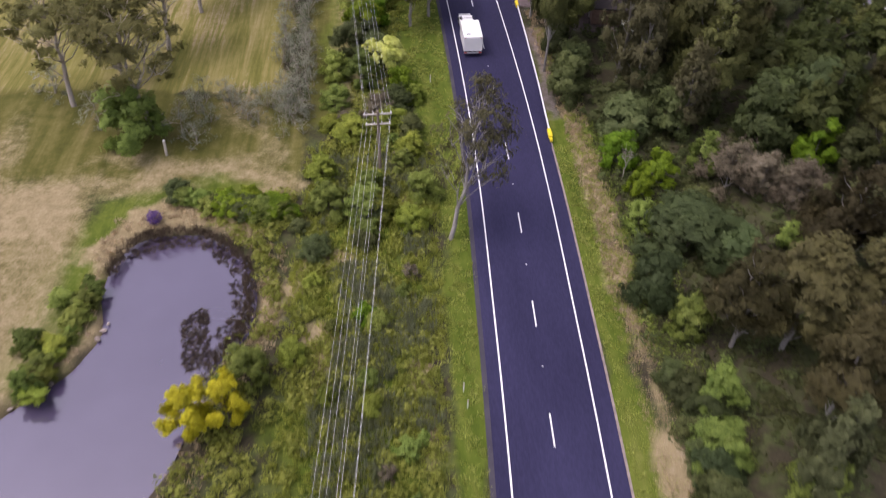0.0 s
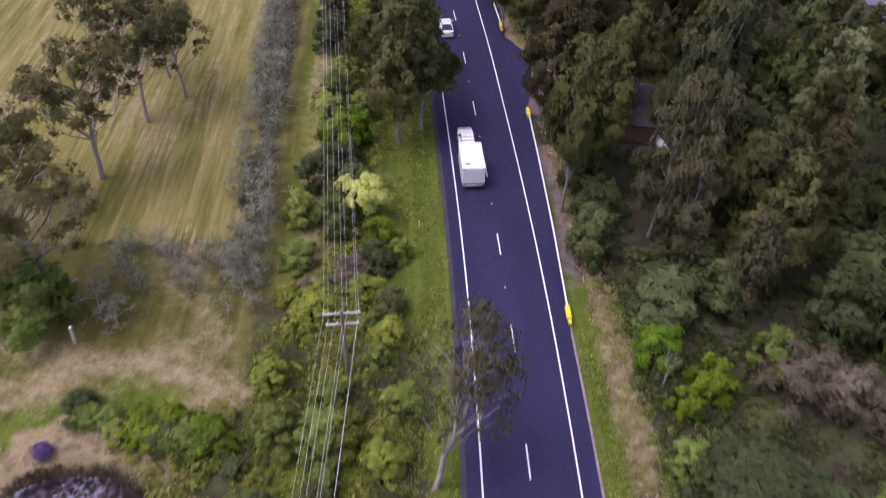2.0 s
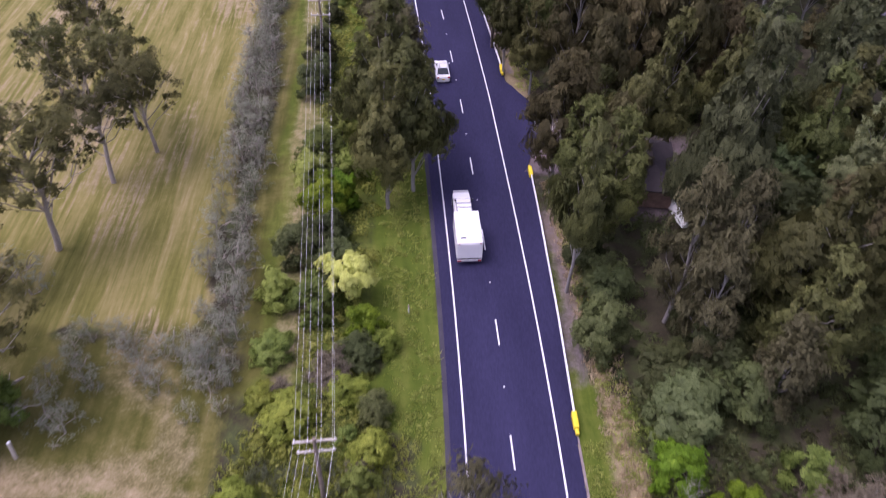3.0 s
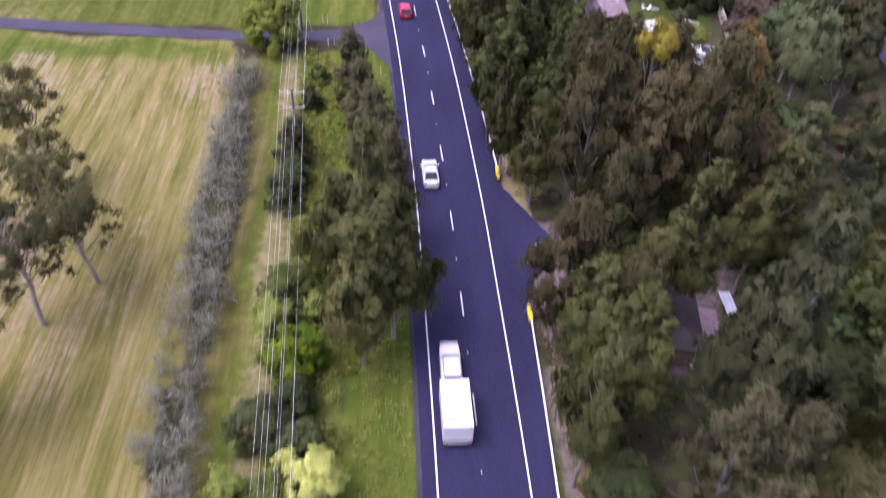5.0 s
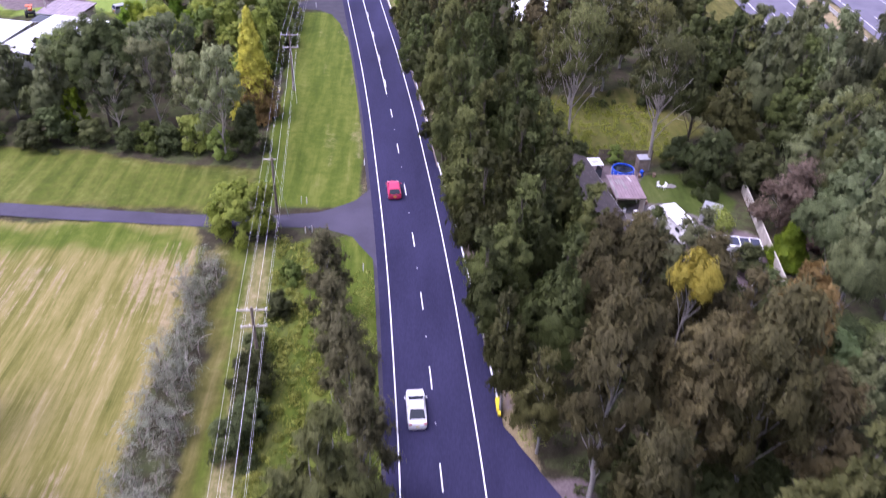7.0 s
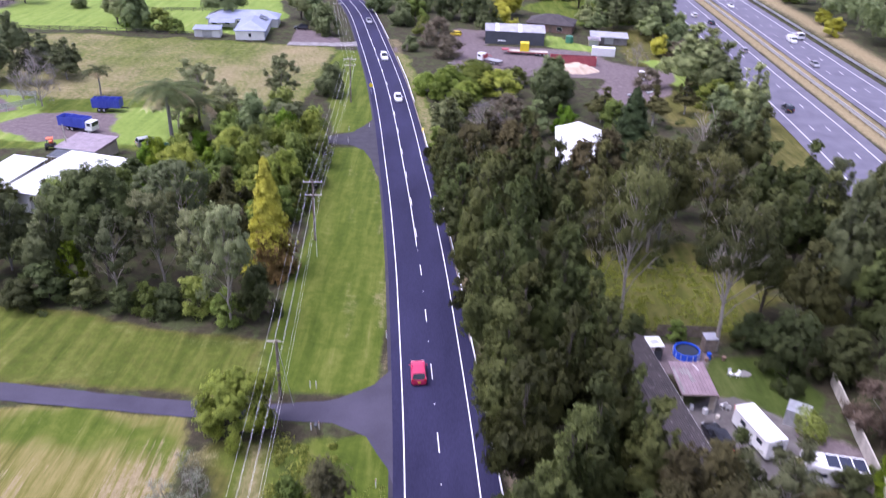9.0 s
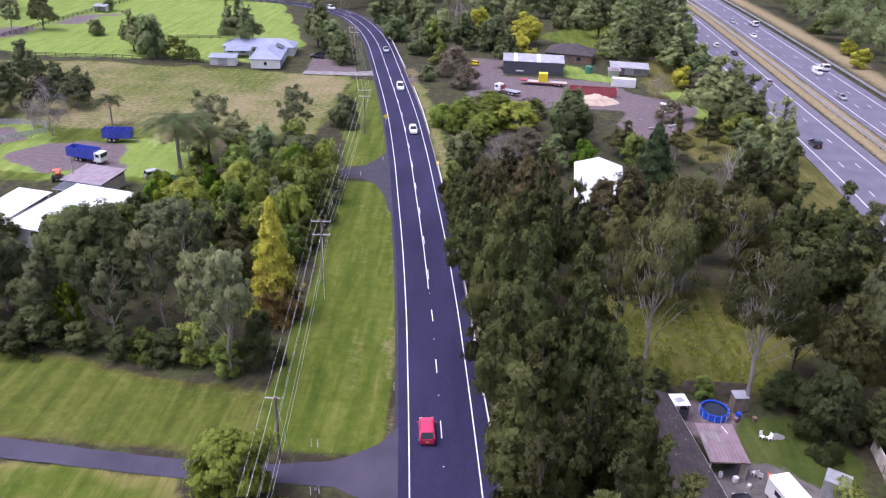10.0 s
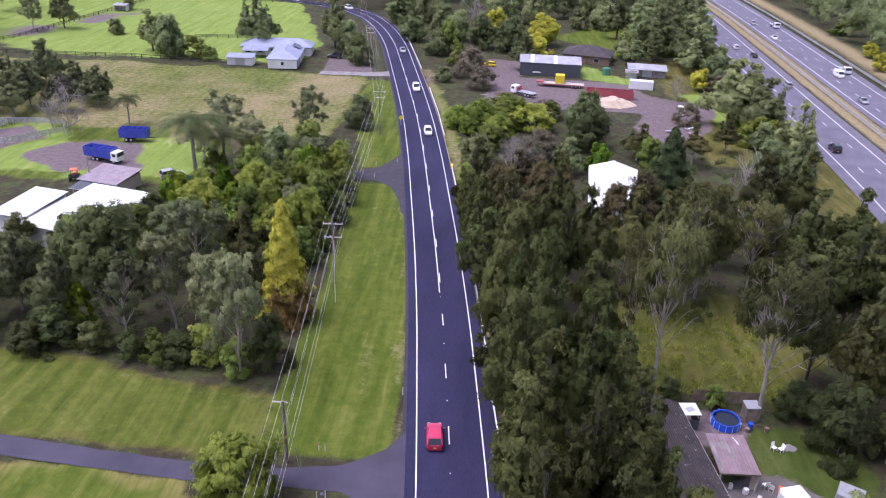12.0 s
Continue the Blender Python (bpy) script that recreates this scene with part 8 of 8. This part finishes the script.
clutter("rubbish_bin", 24.2, 116.4, 0.5, 0.5, 0.8, RED_RUST, "small red bin at the house's end wall", "bin")


def caravan(m, label, L=6.2, motor=False):
    ob = thing("motorhome" if motor else "caravan", m, label, "motorhome" if motor else "caravan")
    part("body", box(0, -0.6 if motor else 0, 1.6, 2.3, L - (1.4 if motor else 0), 2.3, bevel=0.16), WHITE, ob)
    part("roof_panel", box(0, -0.6 if motor else 0, 2.77, 1.9, L - 2.0, 0.06), WHITE_ROOF, ob)
    for y in (-1.6, 1.2):
        for sx in (-1, 1):
            part("window", box(sx * 1.15, y, 1.75, 0.04, 0.9, 0.5, bevel=0.01), GLASS, ob)
    part("rear_window", box(0, -L / 2 - (0.0 if not motor else -0.1), 1.9, 1.3, 0.05, 0.45), GLASS, ob)
    part("skirt", box(0, 0, 0.4, 2.1, L - 0.6, 0.2), RUBBER, ob)
    for sx in (-1, 1):
        wheel(ob, sx * 0.98, -0.4 if not motor else -1.6, 0.36)
        if motor:
            wheel(ob, sx * 0.92, 2.2, 0.36)
    if motor:
        part("cab", box(0, 2.6, 1.2, 2.0, 1.5, 1.5, bevel=0.2), WHITE, ob)
        part("windscreen", box(0, 3.25, 1.55, 1.7, 0.05, 0.7, rx=25), GLASS, ob)
        part("luton", box(0, 2.1, 2.45, 2.2, 1.9, 0.75, bevel=0.18), WHITE, ob)
        for i in range(3):
            part("solar_panel", box(-0.1, -2.2 + i * 1.25, 2.83, 1.7, 1.1, 0.05), SOLAR, ob)
        part("hatch", box(0.4, 1.5, 2.9, 0.5, 0.5, 0.14, bevel=0.04), WHITE, ob)
    else:
        part("awning_roll", bar((-1.2, -2.6, 2.5), (-1.2, 2.6, 2.5), 0.08, 0.08, 8), WHITE, ob)
        part("roof_hatch", box(0, 1.0, 2.84, 0.5, 0.5, 0.1, bevel=0.03), WHITE, ob)
        part("drawbar", box(0, L / 2 + 0.6, 0.5, 0.12, 1.3, 0.1), RUBBER, ob)
        part("rear_bumper", box(0, -L / 2 - 0.1, 0.6, 2.0, 0.1, 0.12), GALV, ob)
    return ob


caravan(pose(30.9, 120.6, 0, 0, 0, 16), "white caravan parked on the slab", 6.0)
caravan(pose(36.2, 115.0, 0, 0, 0, 80), "white motorhome with roof panels parked by the fence", 6.2, True)
car(pose(26.6, 120.2, 0, 0, 0, 8), BLACK_PAINT, "dark wagon parked beside the house", "suv", "parked cars")
fence = thing("garden_fence", pose(0, 0, 0), "tall pale timber paling fence", "fence")
pal = bm_mesh("paling", box(0, 0, 0.9, 0.04, 0.235, 1.8), TIMBER_PALE)
fa, fb = Vector((43.3, 131.2, 0)), Vector((39.6, 105.5, 0))
for i in range(104):
    o = part("paling", pal, None, fence)
    o.matrix_world = Matrix.Translation(fa.lerp(fb, i / 103)) @ pose(0, 0, 0, 0, 0, -8.2)
part("rail", bar(tuple(fa + Vector((0.06, 0, 0.5))), tuple(fb + Vector((0.06, 0, 0.5))), 0.045, 0.045, 4), TIMBER_PALE, fence)
part("capping", bar(tuple(fa + Vector((0, 0, 1.84))), tuple(fb + Vector((0, 0, 1.84))), 0.09, 0.09, 4), TIMBER_PALE, fence)
dome = thing("overgrown_shed", pose(36.8, 122.9, 0, 0, 0, -30), "small grey shed overgrown by a green creeper", "shed")
part("wall", box(-0.9, 0.8, 1.0, 2.4, 2.2, 2.0), GALV, dome)
part("creeper", raw_mesh("creeper", *crown_of(np.random.default_rng(8), [(0.6, -0.4, 1.0, 1.7, 1.2), (-0.2, 0.5, 1.5, 1.3, 0.8), (1.2, -1.3, 0.8, 1.2, 1.0)], 1500, 0.26, 0.2, 0, 0.7), LEAF["shr"]), None, dome)
back_fence = thing("garden_fence", pose(0, 0, 0), "dark timber fence behind the pool", "fence")
for i in range(34):
    part("paling", box(24.8 + i * 0.24, 140.0, 0.85, 0.2, 0.04, 1.7), TIMBER, back_fence)

# ---- house hidden in the woods, gate ----
wood_house = thing("house", pose(18.7, 67.2, 0, 0, 0, -8), "dark-roofed house half hidden under trees", "house")
part("wall", box(0, 0, 1.3, 4.2, 8.0, 2.6), WALL_BRICK, wood_house)
part("roof", hip_roof(0, 0, 4.4, 8.2, 2.6, 1.4), TILE_DARK, wood_house)
part("porch_roof", box(3.3, -0.6, 2.3, 2.4, 3.4, 0.08, ry=7), ROOF_PLUM, wood_house, "dull plum sheet porch roof")
for y in (-2.1, 0.9):
    part("post", box(4.3, y, 1.02, 0.1, 0.1, 2.1), TIMBER, wood_house)


def sheet_shelter(x, y, length, rz, label):
    """A narrow corrugated sheet on four low posts."""
    ob = thing("sheet_shelter", pose(x, y, 0, 0, 0, rz), label, "shelter", "sheet shelters by the wooded house")
    bm = bmesh.new()
    for i in range(5):
        block(bm, -0.44 + i * 0.22, 0, 1.62, 0.2, length, 0.035, ry=10 if i % 2 else -10)
    part("roof", bm, SHEET_PALE, ob)
    for sx in (-1, 1):
        for sy in (-1, 1):
            part("post", box(sx * 0.42, sy * (length / 2 - 0.2), 0.78, 0.07, 0.07, 1.6), TIMBER, ob)


SHEET_PALE = surface("pale_blue_sheet", (0.30, 0.33, 0.40), (0.52, 0.55, 0.60), 0.5, 0.8, 7.0)
sheet_shelter(15.2, 71.6, 4.4, 6, "narrow pale blue corrugated sheet on posts beside the house")
sheet_shelter(25.1, 68.4, 4.2, 0, "narrow pale blue corrugated sheet on posts at the bare yard")
boat = thing("tarp_frame", pose(20.7, 62.2, 0, 0, 0, 9), "pale tarpaulin stretched over a narrow frame", "tarpaulin")
part("sheet", loft([[(-0.55 * k, y, 0.1), (0, y, 0.9 + 0.2 * k), (0.55 * k, y, 0.1)] for y, k in ((-2.4, 0.7), (-1.2, 1.0), (1.0, 0.9), (2.4, 0.25))]), WHITE_ROOF, boat)
gate = thing("field_gate", pose(9.6, 77.2, 0, 0, 0, -4), "weathered pale slatted entrance gate", "gate")
for i in range(14):
    part("slat", box(-1.5 + i * 0.23, 0, 0.75, 0.13, 0.05, 1.3), TIMBER_PALE, gate)
part("rail", box(0, 0.05, 0.3, 3.2, 0.05, 0.1), WHITE, gate)
part("rail", box(0, 0.05, 1.2, 3.2, 0.05, 0.1), WHITE, gate)
for sx in (-1, 1):
    part("post", box(sx * 1.75, 0, 0.8, 0.18, 0.18, 1.65), WHITE, gate)
letter = thing("letter_box", pose(-15.4, 119.2, 0), "small dark letter box on a post by the side road", "letter box")
part("post", box(0, 0, 0.5, 0.09, 0.09, 1.0), TIMBER, letter)
part("body", box(0, 0, 1.12, 0.3, 0.45, 0.26, bevel=0.03), CLAD_DARK, letter)
